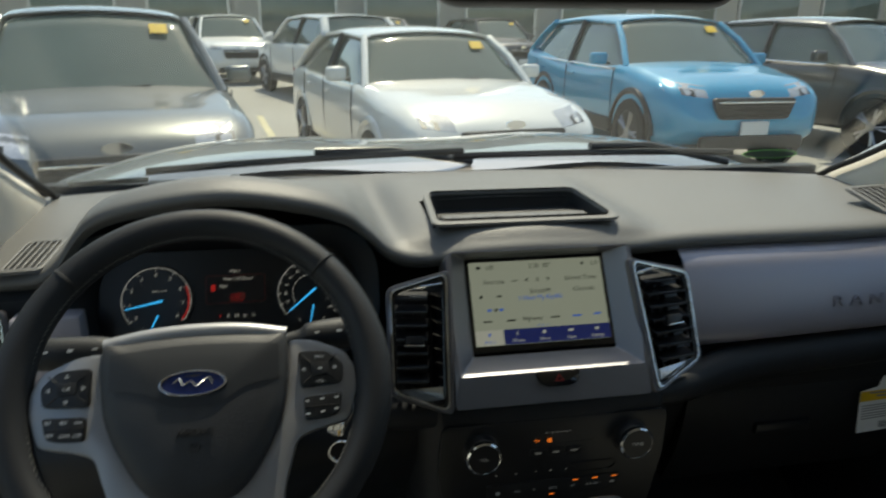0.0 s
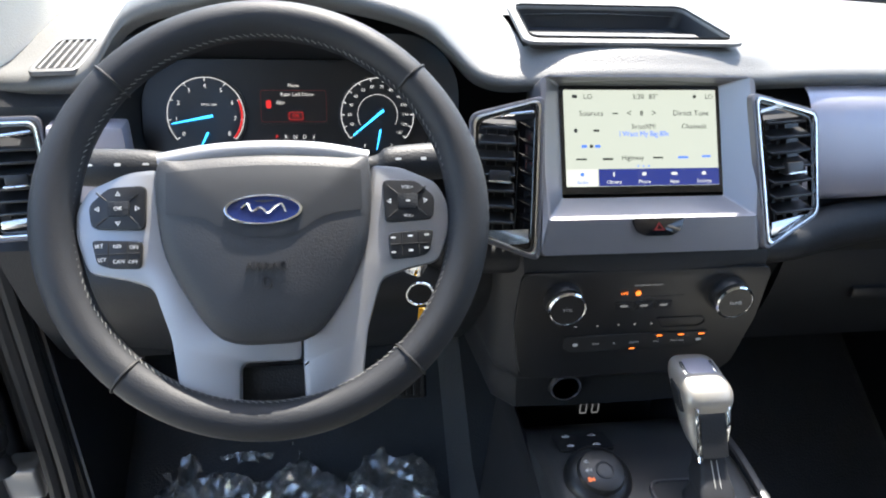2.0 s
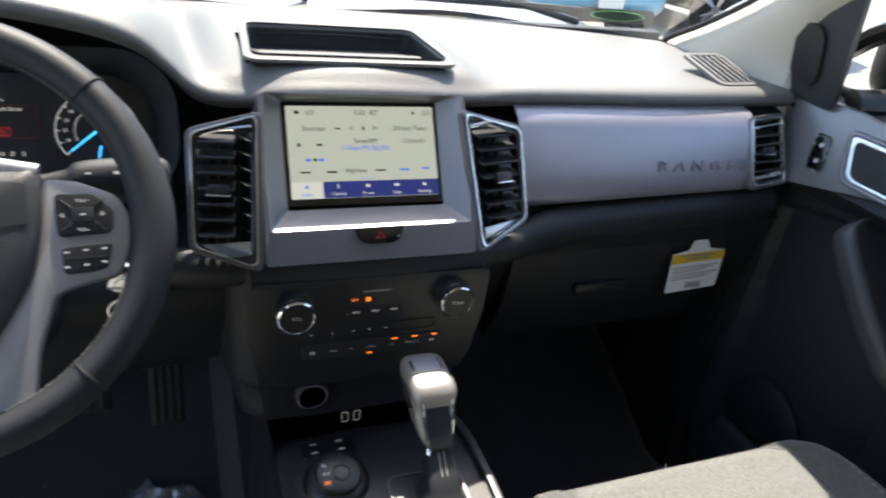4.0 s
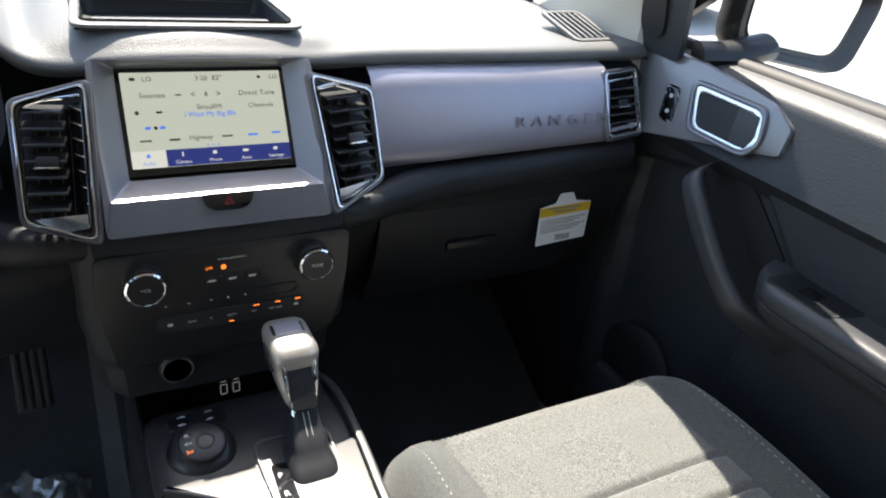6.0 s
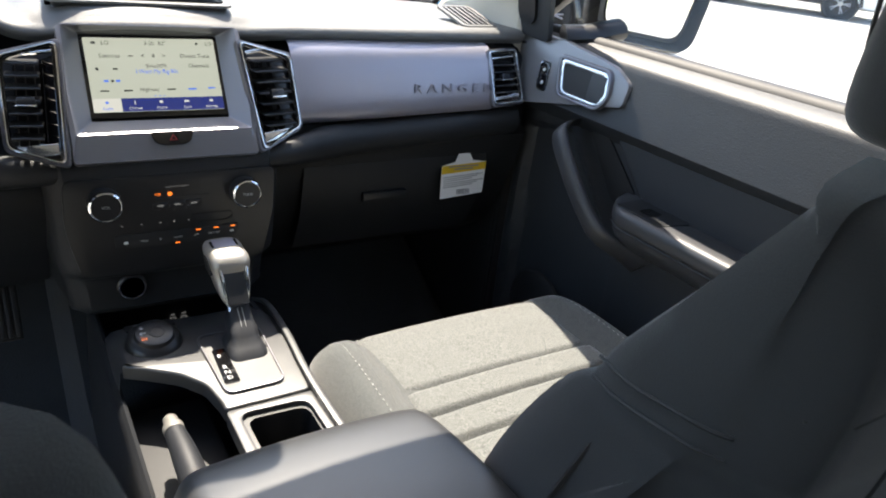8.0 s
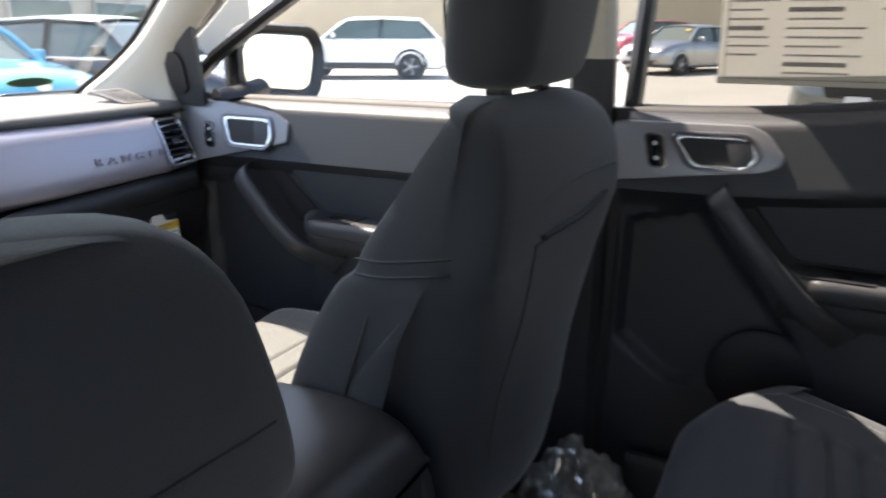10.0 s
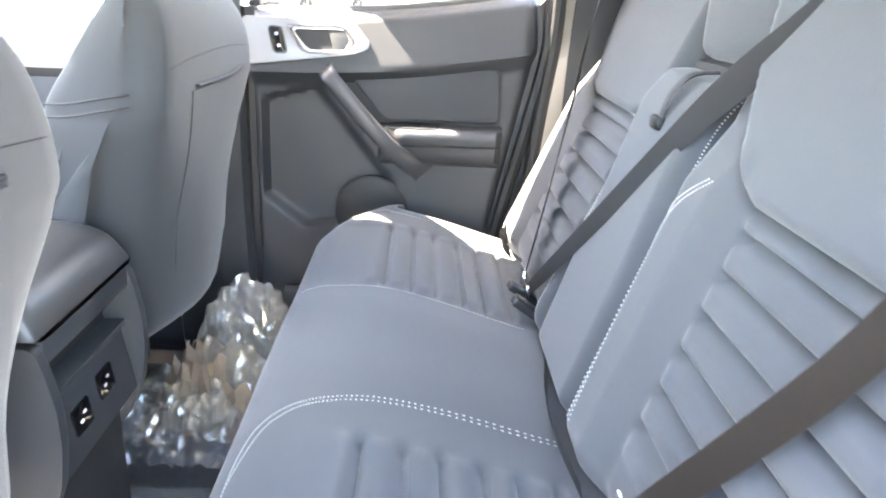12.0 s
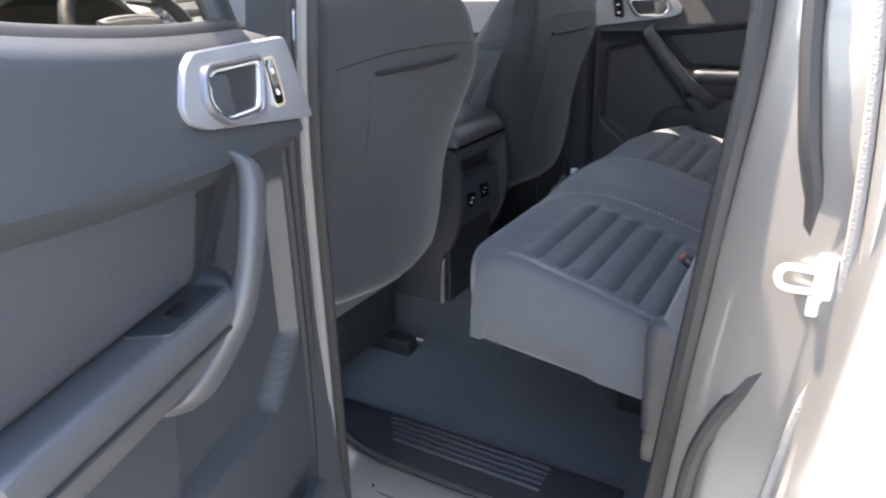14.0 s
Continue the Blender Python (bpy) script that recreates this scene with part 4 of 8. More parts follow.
    # column shroud
    col = thing("steering_column", "black steering column shroud with stalks", "steering column", at=(-0.38, -0.08, 1.17))
    ci = col.matrix_world.inverted()
    rows = []
    for d, sc in ((0.03, 0.9), (0.06, 1.0), (0.14, 1.05), (0.22, 1.0)):
        rows.append([ci @ WHEEL @ Vector((x * sc, (y - 0.02) * sc, -d)) for x, y in rounded(0.12, 0.13, 0.035, 6)])
    part("shroud", skin(rows, closed=True, caps=True), BLACK, col)
    for s in (-1, 1):
        rows = []
        for d, r, up in ((0.05, 0.009, 0.046), (0.085, 0.011, 0.050), (0.095, 0.0155, 0.052), (0.125, 0.0165, 0.054), (0.155, 0.0155, 0.055), (0.166, 0.012, 0.055), (0.169, 0.005, 0.055)):
            rows.append([ci @ WHEEL @ Vector((s * d, up + r * cos(a), -0.075 + r * 0.8 * sin(a))) for a in [2 * pi * k / 20 for k in range(20)]])
        st2 = part("stalk", skin(lerp_rows([[Vector(q) for q in r] for r in rows], 24), closed=True, caps=True), BLACK, col, "black control stalk with printed symbols")
        for k, x in enumerate((0.104, 0.126, 0.148)):
            part("stalk_symbol", plate(rounded(0.005, 0.0026 if k == 1 else 0.0018, 0.0008, 3, s * x, 0.054), 0.0003, ci @ WHEEL @ Matrix.Translation((0, 0, -0.0617))), WHITE_MARK, st2)
    # ignition and key
    key = thing("ignition_key", "bunched keys with a yellow plastic tag in the ignition", "keys", at=(-0.258, -0.13, 1.118))
    part("key_head", box((0.02, 0.012, 0.03), (0, 0.02, 0.025), 0.005, turn=Matrix.Rotation(0.4, 3, "Y")), CHROME, key)
    part("key_ring", tube([(0.012 * cos(a), -0.004, 0.004 + 0.012 * sin(a)) for a in [2 * pi * k / 24 for k in range(24)]], 0.0012, 6, closed=True), CHROME, key)
    part("key_tag", box((0.0065, 0.003, 0.034), (0.001, -0.010, -0.024), 0.0014, turn=Matrix.Rotation(0.06, 3, "Y")), material("yellow_tag", (0.75, 0.36, 0.01), 0.4), key, "yellow plastic key tag")
    part("ignition_lock", lathe([(0.016, 0), (0.017, 0.02), (0.012, 0.024), (0.001, 0.024)], axes_at((0, 0.05, 0.02), (1, 0, 0), (0, 0.5, 0.87)), 20), SATIN, key)


def cluster():
    c = thing("instrument_cluster", "dark instrument cluster with two white-ringed dials and blue needles", "instrument cluster", at=(-0.383, 0.10, 1.19))
    up = Vector((0, 0.42, 0.907))
    base = axes_at((0, 0.03, 0.0), (1, 0, 0), up)
    part("backing", plate(rounded(0.32, 0.13, 0.05, 8), 0.002, base), material("cluster_black", (0.006, 0.006, 0.007), 0.35), c)
    rows = []
    for d, sc in ((0.0, 0.98), (0.03, 1.02), (0.075, 1.12)):
        rows.append([base @ Vector((x * sc, y * sc + (0.008 if y > 0 else -0.004) * d * 10, d)) for x, y in rounded(0.33, 0.135, 0.055, 8)])
    part("hood_wall", skin(rows, closed=True), SATIN, c, "black shroud round the dials")
    needle = glow("needle_blue", (0.02, 0.32, 0.75), 0.9)
    ringw = glow("dial_white", (0.55, 0.56, 0.58), 0.26)
    redl = glow("dial_red", (0.5, 0.02, 0.02), 0.3)
    for s, cx in ((-1, -0.091), (1, 0.101)):
        small = Matrix.Diagonal((0.96, 0.96, 1, 1))
        d = part("dial", lathe([(0.047, 0.0), (0.047, 0.003), (0.044, 0.0035), (0.03, 0.002), (0.001, 0.002)], base @ Matrix.Translation((cx, 0.003, 0.002)) @ small, 48), SATIN, c, "round black dial")
        g = base @ Matrix.Translation((cx, 0.003, 0.0062)) @ small
        band = [2 * pi * k / 40 for k in range(40)]
        part("dial_band", frame_plate([(0.0375 * cos(q), 0.0375 * sin(q)) for q in band], [(0.029 * cos(q), 0.029 * sin(q)) for q in band], 0.0006, g @ Matrix.Translation((0, 0, -0.0036))), material("dial_band_grey", (0.035, 0.035, 0.042) if s < 0 else (0.014, 0.014, 0.016), 0.4), d, "dim grey band")
        arc = [(0.0435 * cos(radians(a)), 0.0435 * sin(radians(a))) for a in range(-40, 221, 5)]
        part("scale_ring", tube([g @ Vector((x, y, 0)) for x, y in arc], 0.0005, 5), ringw, d)
        if s < 0:
            arc = [(0.041 * cos(radians(a)), 0.041 * sin(radians(a))) for a in range(-40, 26, 5)]
            part("red_zone", tube([g @ Vector((x, y, 0)) for x, y in arc], 0.0012, 5), redl, d)
        n = 9 if s < 0 else 14
        for k in range(n):
            a = radians(220 - 260 * k / (n - 1))
            part("tick", tube([g @ Vector((0.0395 * cos(a), 0.0395 * sin(a), 0)), g @ Vector((0.0432 * cos(a), 0.0432 * sin(a), 0))], 0.0006, 4), ringw, d)
            words(str(k if s < 0 else 10 * k), 0.0072 if s < 0 else 0.0052, g @ Matrix.Translation((0.0335 * cos(a), 0.0335 * sin(a), 0)), ringw, d, "dial_number", 0.0001)
        if s < 0:
            words("RPM x 1000", 0.0036, g @ Matrix.Translation((0.004, 0.012, 0)), ringw, d, "dial_text", 0.0001)
        else:
            arc = [(0.024 * cos(radians(a)), 0.024 * sin(radians(a))) for a in range(-30, 211, 8)]
            part("inner_ring", tube([g @ Vector((x, y, 0)) for x, y in arc], 0.0004, 4), ringw, d)
        for (x0, y0), (x1, y1), wd in ((((0.008, -0.001), (-0.038, -0.010), 0.0016)) if s < 0 else ((0.007, 0.005), (-0.030, -0.025), 0.0016), (((0.002, -0.020), (-0.009, -0.042), 0.0013) if s < 0 else ((0.003, -0.018), (-0.002, -0.042), 0.0013))):
            part("needle", tube([g @ Vector((x0, y0, 0.003)), g @ Vector((x1, y1, 0.003))], [wd, wd * 0.4], 6), needle, d, "glowing blue needle")
        for text, x in (("C", -0.018), ("H", 0.018)) if s < 0 else (("E", -0.016), ("F", 0.016)):
            words(text, 0.005, g @ Matrix.Translation((x, -0.037, 0)), ringw, d, "dial_text", 0.0001)
    gm = base @ Matrix.Translation((0, 0, 0.004))
    part("message_panel", plate(rounded(0.078, 0.040, 0.002, 3, 0.006, 0.013), 0.0006, gm), material("message_black", (0.012, 0.009, 0.009), 0.3), c)

    def w(text, size, x, y, mat):
        words(text, size, gm @ Matrix.Translation((x, y, 0.0009)), mat, c, "message_text", 0.0001)
    dim = glow("message_white", (0.5, 0.5, 0.5), 0.3)
    w("Menu", 0.0056, 0.006, 0.036, dim)
    w("Rear Left Door", 0.0060, 0.010, 0.026, dim)
    w("Ajar", 0.0060, -0.009, 0.017, dim)
    w("OK", 0.0056, 0.008, 0.002, redl)
    frame_red = material("message_red_line", (0.16, 0.012, 0.012), 0.4)
    part("message_frame", frame_plate(rounded(0.074, 0.036, 0.003, 4, 0.006, 0.013), rounded(0.0725, 0.0345, 0.0025, 4, 0.006, 0.013), 0.0003, gm @ Matrix.Translation((0, 0, 0.0007))), frame_red, c, "thin dull red frame")
    part("message_frame", frame_plate(rounded(0.016, 0.009, 0.002, 4, 0.008, 0.002), rounded(0.0148, 0.0078, 0.0016, 4, 0.008, 0.002), 0.0003, gm @ Matrix.Translation((0, 0, 0.0007))), redl, c)
    part("door_warning", plate(rounded(0.0055, 0.009, 0.0015, 3, -0.022, 0.015), 0.0004, gm @ Matrix.Translation((0, 0, 0.0008))), redl, c)
    for k, text in enumerate("PRNDS"):
        w(text, 0.0064, -0.014 + 0.0103 * k, -0.022, redl if k == 0 else ringw)


steering_wheel()
cluster()

# ---- centre stack and console ----
ORANGE = glow("amber_light", (1.0, 0.22, 0.03), 0.4)
MARK = glow("backlit_white", (0.5, 0.52, 0.55), 0.06)


def centre_stack():
    s = thing("climate_panel", "black climate and audio control panel with two chrome-ringed knobs", "control panel", at=(0, -0.06, 1.0))
    inv = s.matrix_world.inverted()
    g = inv @ axes_at((0, -0.0495, 1.058), (1, 0, 0), (0, 0, 1))  # z towards the seats
    body = []
    for z, y, w in ((0.050, 0.006, 0.160), (0.034, -0.0035, 0.158), (0.0, -0.0035, 0.155), (-0.10, -0.0035, 0.150), (-0.122, -0.001, 0.147), (-0.130, 0.010, 0.145), (-0.137, 0.022, 0.143), (-0.17, 0.024, 0.140), (-0.20, 0.030, 0.138), (-0.206, 0.12, 0.138)):
        body.append([g @ Vector((x, z, d - y)) for x, d in ((-w - 0.02, -0.16), (-w - 0.004, -0.03), (-w + 0.02, -0.004), (-0.05, 0.0), (0.05, 0.0), (w - 0.02, -0.004), (w + 0.004, -0.03), (w + 0.02, -0.16))])
    part("housing", skin(lerp_rows([linear(r, 22) for r in body], 20)), BLACK, s, "black grained stack housing")
    panel = soft_poly([(-0.140, 0.028), (0.145, 0.028), (0.144, -0.04), (0.130, -0.108), (0.118, -0.118), (-0.118, -0.118), (-0.130, -0.108), (-0.143, -0.04)], 0.012)
    p = part("panel", plate(panel, 0.004, g @ Matrix.Translation((0, 0, 0.001)), 0.002), SATIN, s, "satin black control panel")
    for x in (-0.0925, 0.0975):
        kb = part("knob", lathe([(0.027, 0), (0.027, 0.004), (0.0215, 0.005), (0.0205, 0.024), (0.019, 0.026), (0.001, 0.0255)], g @ Matrix.Translation((x, -0.005, 0.0005)), 40), SATIN, s, "black rotary knob with a chrome edge")
        part("knob_ring", lathe([(0.0207, 0.0185), (0.0215, 0.02), (0.0213, 0.025), (0.0195, 0.0265), (0.0185, 0.026), (0.0185, 0.02)], g @ Matrix.Translation((x, -0.005, 0.0005)), 40), CHROME, kb)
        words("VOL" if x < 0 else "TUNE", 0.0058, g @ Matrix.Translation((x, -0.005, 0.0267)), WHITE_MARK, kb, "knob_text", 0.0001)

    def q(x, y):
        return (x + (0.003 if y > -0.03 else 0.013), 1.09 * y - 0.0244)

    def w(text, size, x, y, mat=MARK):
        words(text, size, g @ Matrix.Translation((*q(x, y), 0.0062 if y > -0.03 else 0.0069)), mat, p, "panel_text", 0.0001)

    def bar(x, y, bw, bh, mat=MARK):
        part("panel_mark", plate(rounded(bw, bh, min(bw, bh) * 0.4, 3, *q(x, y)), 0.0005, g @ Matrix.Translation((0, 0, 0.0062 if y > -0.03 else 0.0066))), mat, p)
    w("PASSENGER AIRBAG", 0.0036, 0.0, 0.031)
    w("OFF", 0.0046, -0.026, 0.0215, ORANGE)
    bar(-0.010, 0.0215, 0.006, 0.006, ORANGE)
    part("panel_line", tube([g @ Vector((*q(-0.03, 0.0165), 0.005)), g @ Vector((*q(0.045, 0.0165), 0.005))], 0.0005, 4), RUBBER, p)
    for k in range(3):
        kb = plate(soft_poly([q(-0.034 + 0.023 * k, 0.011), q(-0.013 + 0.023 * k, 0.011), q(-0.013 + 0.023 * k, 0.001), q(-0.034 + 0.023 * k, 0.001)], 0.003), 0.002, g @ Matrix.Translation((0, 0, 0.004)), 0.0006)
        part("button", kb, BLACK, p)
        bar(-0.0235 + 0.023 * k, 0.006, 0.009, 0.0028)
    for k, x in enumerate((-0.075, -0.05, -0.025, -0.006, 0.014)):
        bar(x, -0.0175, 0.003, 0.0012 if k != 3 else 0.003)
    outline = soft_poly([q(0.018, -0.011), q(0.075, -0.011), q(0.08, -0.018), q(0.072, -0.024), q(0.028, -0.024)], 0.003)
    part("button", frame_plate(outline, [(0.051 + (x - 0.051) * 0.94, -0.0435 + (y + 0.0435) * 0.85) for x, y in outline], 0.0016, g @ Matrix.Translation((0, 0, 0.0045))), BLACK, p)
    row = soft_poly([q(x, y) for x, y in ((-0.097, -0.0301), (0.077, -0.0301), (0.073, -0.047), (0.055, -0.052), (-0.085, -0.052), (-0.095, -0.047))], 0.004)
    part("button_field", plate(row, 0.0016, g @ Matrix.Translation((0, 0, 0.0048)), 0.0006), BLACK, p)
    for text, x in (("MAX", -0.058), ("R", -0.036), ("AUTO", -0.012), ("A/C", 0.014), ("MAX A/C", 0.04)):
        w(text, 0.0042, x, -0.041, WHITE_MARK)
    bar(-0.082, -0.041, 0.006, 0.004, WHITE_MARK)
    bar(0.066, -0.041, 0.006, 0.003, WHITE_MARK)
    for x in (0.017, 0.043, 0.068):
        bar(x, -0.0335, 0.007, 0.0016, ORANGE)
    bar(-0.013, -0.049, 0.006, 0.0016, ORANGE)
    # socket and usb ports
    sock = part("power_socket", lathe([(0.021, 0), (0.021, 0.003), (0.0185, 0.005), (0.0165, 0.002), (0.001, 0.002)], g @ Matrix.Translation((-0.0625, -0.152, -0.0185)), 36), SATIN, s, "round capped power socket")
    part("socket_ring", lathe([(0.0180, 0.0045), (0.0190, 0.0065), (0.0168, 0.0065), (0.0165, 0.0045)], g @ Matrix.Translation((-0.0625, -0.152, -0.0185)), 36), CHROME_SOFT, sock)
    words("12V", 0.0062, g @ Matrix.Translation((-0.0625, -0.152, -0.0162)), WHITE_MARK, sock, "socket_text", 0.0001)
    um = inv @ axes_at((0.0, 0.062, 0.772), (1, 0, 0), (0, 0.05, 1))
    for x in (0.011, 0.029):
        part("usb_port", frame_plate(rounded(0.0105, 0.018, 0.002, 4, x, 0.0), rounded(0.0078, 0.0153, 0.001, 4, x, 0.0), 0.001, um), MARK, s, "pale-edged usb port")
        part("usb_mark", plate(rounded(0.008, 0.0016, 0.0006, 3, x, 0.014), 0.0003, um), MARK, s)


def centre_console():
    c = thing("centre_console", "black centre console with shift gate, cup holders and padded rear box", "console", at=(0.0, -0.4, 0.6))
    inv = c.matrix_world.inverted()
    # deck: level round the lever, falling away under the stack
    rows = []
    for y, z, xl, xr in ((0.065, 0.735, -0.10, 0.118), (0.03, 0.772, -0.101, 0.118), (-0.01, 0.815, -0.103, 0.117), (-0.05, 0.846, -0.105, 0.116), (-0.09, 0.866, -0.106, 0.115), (-0.13, 0.879, -0.106, 0.114), (-0.165, 0.882, -0.106, 0.113), (-0.196, 0.882, -0.105, 0.112)):
        rows.append([inv @ Vector((x, y, zz)) for x, zz in ((xl - 0.012, z - 0.10), (xl - 0.004, z - 0.012), (xl + 0.006, z - 0.002), (xl + 0.016, z), (0.0, z), (xr - 0.016, z), (xr - 0.006, z - 0.002), (xr + 0.004, z - 0.012), (xr + 0.012, z - 0.10))])
    part("bin", skin(lerp_rows([linear(r, 25) for r in rows], 24)), DECK, c, "satin black deck falling into the open bin")
    part("bin_wall", box((0.24, 0.02, 0.16), tuple(inv @ Vector((0.005, 0.076, 0.80))), 0.004), SATIN, c, "dark rear wall of the bin with usb ports")
    flat = inv @ Matrix.Translation((0, 0, 0.862))
    plan = [(-0.110, -0.192), (0.116, -0.192), (0.108, -0.26), (0.100, -0.331), (-0.012, -0.331), (-0.012, -0.315), (-0.020, -0.272), (-0.044, -0.238), (-0.074, -0.216)]
    part("deck", plate(soft_poly(plan[::-1], 0.010), 0.020, flat, 0.004, 3), DECK, c, "satin black console deck")
    outer = [(-0.012, -0.334), (0.100, -0.334), (0.102, -0.545), (-0.012, -0.545)][::-1]
    inner = [(0.002, -0.344), (0.087, -0.348), (0.088, -0.535), (0.002, -0.535)][::-1]
    part("cup_rim", frame_plate(soft_poly(outer, 0.006), soft_poly(inner, 0.016), 0.020, flat, 0.003), DECK, c, "satin rim of the cup holder")
    part("cup_well", frame_plate(soft_poly(inner, 0.016), soft_poly([(0.047 + (x - 0.045) * 0.9, -0.441 + (y + 0.441) * 0.93) for x, y in inner], 0.016), 0.085, inv @ Matrix.Translation((0, 0, 0.790))), SATIN, c, "deep black cup holder")
    part("cup_floor", box((0.10, 0.20, 0.01), tuple(inv @ Vector((0.045, -0.44, 0.788))), 0.002), RUBBER, c)
    part("cup_divider", box((0.006, 0.03, 0.05), tuple(inv @ Vector((0.045, -0.40, 0.816))), 0.002), SATIN, c)
    part("brake_well", box((0.115, 0.36, 0.012), tuple(inv @ Vector((-0.062, -0.37, 0.792))), 0.004), RUBBER, c, "dark open well of the parking brake")
    for s_, xs in ((-1, -0.116), (1, 0.112)):
        skirt = [[inv @ Vector((xs + s_ * dx, y, z)) for z, dx in ((0.868 if s_ > 0 else 0.842, -0.004), (0.82, 0.004), (0.70, 0.010), (0.55, 0.016))] for y in (0.06, -0.19, -0.36, -0.56)]
        part("side_skirt", surf(skirt, 14, 10, 0.006), BLACK, c, "black side of the console")
    part("edge_trim", tube([inv @ Vector(q) for q in spline([(0.117, -0.02, 0.842), (0.118, -0.10, 0.878), (0.114, -0.20, 0.886), (0.104, -0.33, 0.886), (0.105, -0.54, 0.884)], 24)], 0.0055, 8, flat=0.6), DECK, c, "raised satin edge rail")
    # lever gate
    g = inv @ Matrix.Translation((0.0375, -0.236, 0.8825))
    o = soft_poly([(-0.0405, -0.070), (0.0385, -0.070), (0.0465, 0.068), (-0.0445, 0.071)], 0.016)
    part("gate_frame", frame_plate(o, [(x * 0.93, y * 0.96) for x, y in o], 0.004, g, 0.0012), GUNMETAL, c, "thin polished shift gate frame")
    part("gate_plate", plate([(x * 0.93, y * 0.96) for x, y in o], 0.0016, g), DECK, c, "satin gate plate")
    part("gate_strip", plate(soft_poly([(-0.036, -0.050), (-0.016, -0.050), (-0.014, 0.030), (-0.032, 0.030)], 0.004), 0.0006, g @ Matrix.Translation((0, 0, 0.0016))), PIANO, c, "glossy black gear indicator strip")
    for y, text in ((0.012, "P"), (-0.014, "R"), (-0.026, "N"), (-0.038, "D")):
        words(text, 0.0105, g @ Matrix.Translation((-0.026, y, 0.0026)), WHITE_MARK, c, "gate_letter", 0.0002)
    # four-wheel-drive dial and its switches
    dm = inv @ axes_at((-0.058, -0.156, 0.881), (1, 0, 0), (0, 0.97, 0.24)) @ Matrix.Diagonal((0.87, 0.87, 0.9, 1))
    d = part("drive_dial", lathe([(0.043, 0), (0.042, 0.008), (0.036, 0.016), (0.030, 0.018), (0.028, 0.024), (0.026, 0.025), (0.001, 0.024)], dm, 40), SATIN, c, "round four-wheel-drive selector")
    part("dial_face", frame_plate([(0.012 * cos(2 * pi * k / 30), 0.012 * sin(2 * pi * k / 30)) for k in range(30)], [(0.009 * cos(2 * pi * k / 30), 0.009 * sin(2 * pi * k / 30)) for k in range(30)], 0.001, dm @ Matrix.Translation((0.004, 0, 0.0242))), BLACK, d)
    for text, y, mat in (("4L", 0.012, WHITE_MARK), ("4H", 0.0, WHITE_MARK), ("2H", -0.012, ORANGE)):
        words(text, 0.0072, dm @ Matrix.Translation((-0.017, y, 0.0252)), mat, d, "dial_text", 0.0001)
    bm = inv @ axes_at((-0.052, -0.088, 0.8655), (1, 0, 0), (0, 0.93, -0.36))
    blk = part("switch_block", plate(rounded(0.066, 0.044, 0.005, 4), 0.003, bm, 0.0012), SATIN, c, "small black switch block")
    for x, y in ((-0.016, 0.012), (0.016, 0.012), (-0.018, -0.012), (0.014, -0.012)):
        part("switch_mark", plate(rounded(0.009, 0.0035, 0.001, 3, x, y), 0.0003, bm @ Matrix.Translation((0, 0, 0.003))), WHITE_MARK, blk)
        part("switch_mark", plate(rounded(0.003, 0.006, 0.001, 3, x + 0.001, y + 0.001), 0.0003, bm @ Matrix.Translation((0, 0, 0.003))), WHITE_MARK, blk)
    # padded lid and rear face
    rows = []
    for y, top, hw in ((-0.54, 0.985, 0.10), (-0.555, 1.015, 0.118), (-0.59, 1.032, 0.124), (-0.68, 1.042, 0.128), (-0.76, 1.042, 0.129), (-0.800, 1.035, 0.128), (-0.822, 1.022, 0.127), (-0.835, 1.003, 0.125), (-0.839, 0.987, 0.123)):
        rows.append([inv @ Vector((x, y, z)) for x, z in ((-hw, 0.987), (-hw, top - 0.03 if top > 1.018 else 0.988), (-hw + 0.012, top - 0.006), (-hw + 0.04, top), (0, top + 0.003), (hw - 0.04, top), (hw - 0.012, top - 0.006), (hw, top - 0.03 if top > 1.018 else 0.988), (hw, 0.987))])
    part("lid", skin(lerp_rows([spline(r, 25) for r in rows], 28), caps=True), DECK, c, "padded black armrest lid with a rounded rear edge")
    part("box", box((0.216, 0.26, 0.50), tuple(inv @ Vector((0, -0.66, 0.74))), 0.012, 3), BLACK, c, "black console box")
    cheek = [(-0.60, 0.980), (-0.834, 0.980), (-0.842, 0.955), (-0.850, 0.905), (-0.850, 0.860), (-0.842, 0.805), (-0.822, 0.752), (-0.800, 0.725), (-0.792, 0.70), (-0.786, 0.505), (-0.60, 0.505)]
    for x in (-0.128, 0.110):
        side = inv @ axes_at((x, 0, 0), (0, 1, 0), (0, 0, 1))
        part("side_cheek", plate(soft_poly(cheek[::-1], 0.012), 0.018, side, 0.0045, 3), DOOR, c, "dark grey moulded side cheek")
    part("lid_base", box((0.222, 0.03, 0.030), tuple(inv @ Vector((0, -0.822, 0.965))), 0.004, 2), DOOR, c, "dark rim under the lid")
    part("niche", box((0.218, 0.012, 0.09), tuple(inv @ Vector((0, -0.793, 0.91))), 0.002, 1), RUBBER, c, "dark open niche")
    fm = inv @ axes_at((0, -0.822, 0.845), (1, 0, 0), (0, 0.14, 1))
    part("niche_shelf", box((0.216, 0.034, 0.008), tuple(inv @ Vector((0, -0.812, 0.898))), 0.003, 2), DOOR, c)
    part("port_panel", plate(soft_poly([(-0.106, -0.052), (0.106, -0.052), (0.106, 0.052), (-0.106, 0.052)], 0.004), 0.006, fm, 0.002), DOOR, c, "tilted rear panel with two sockets")
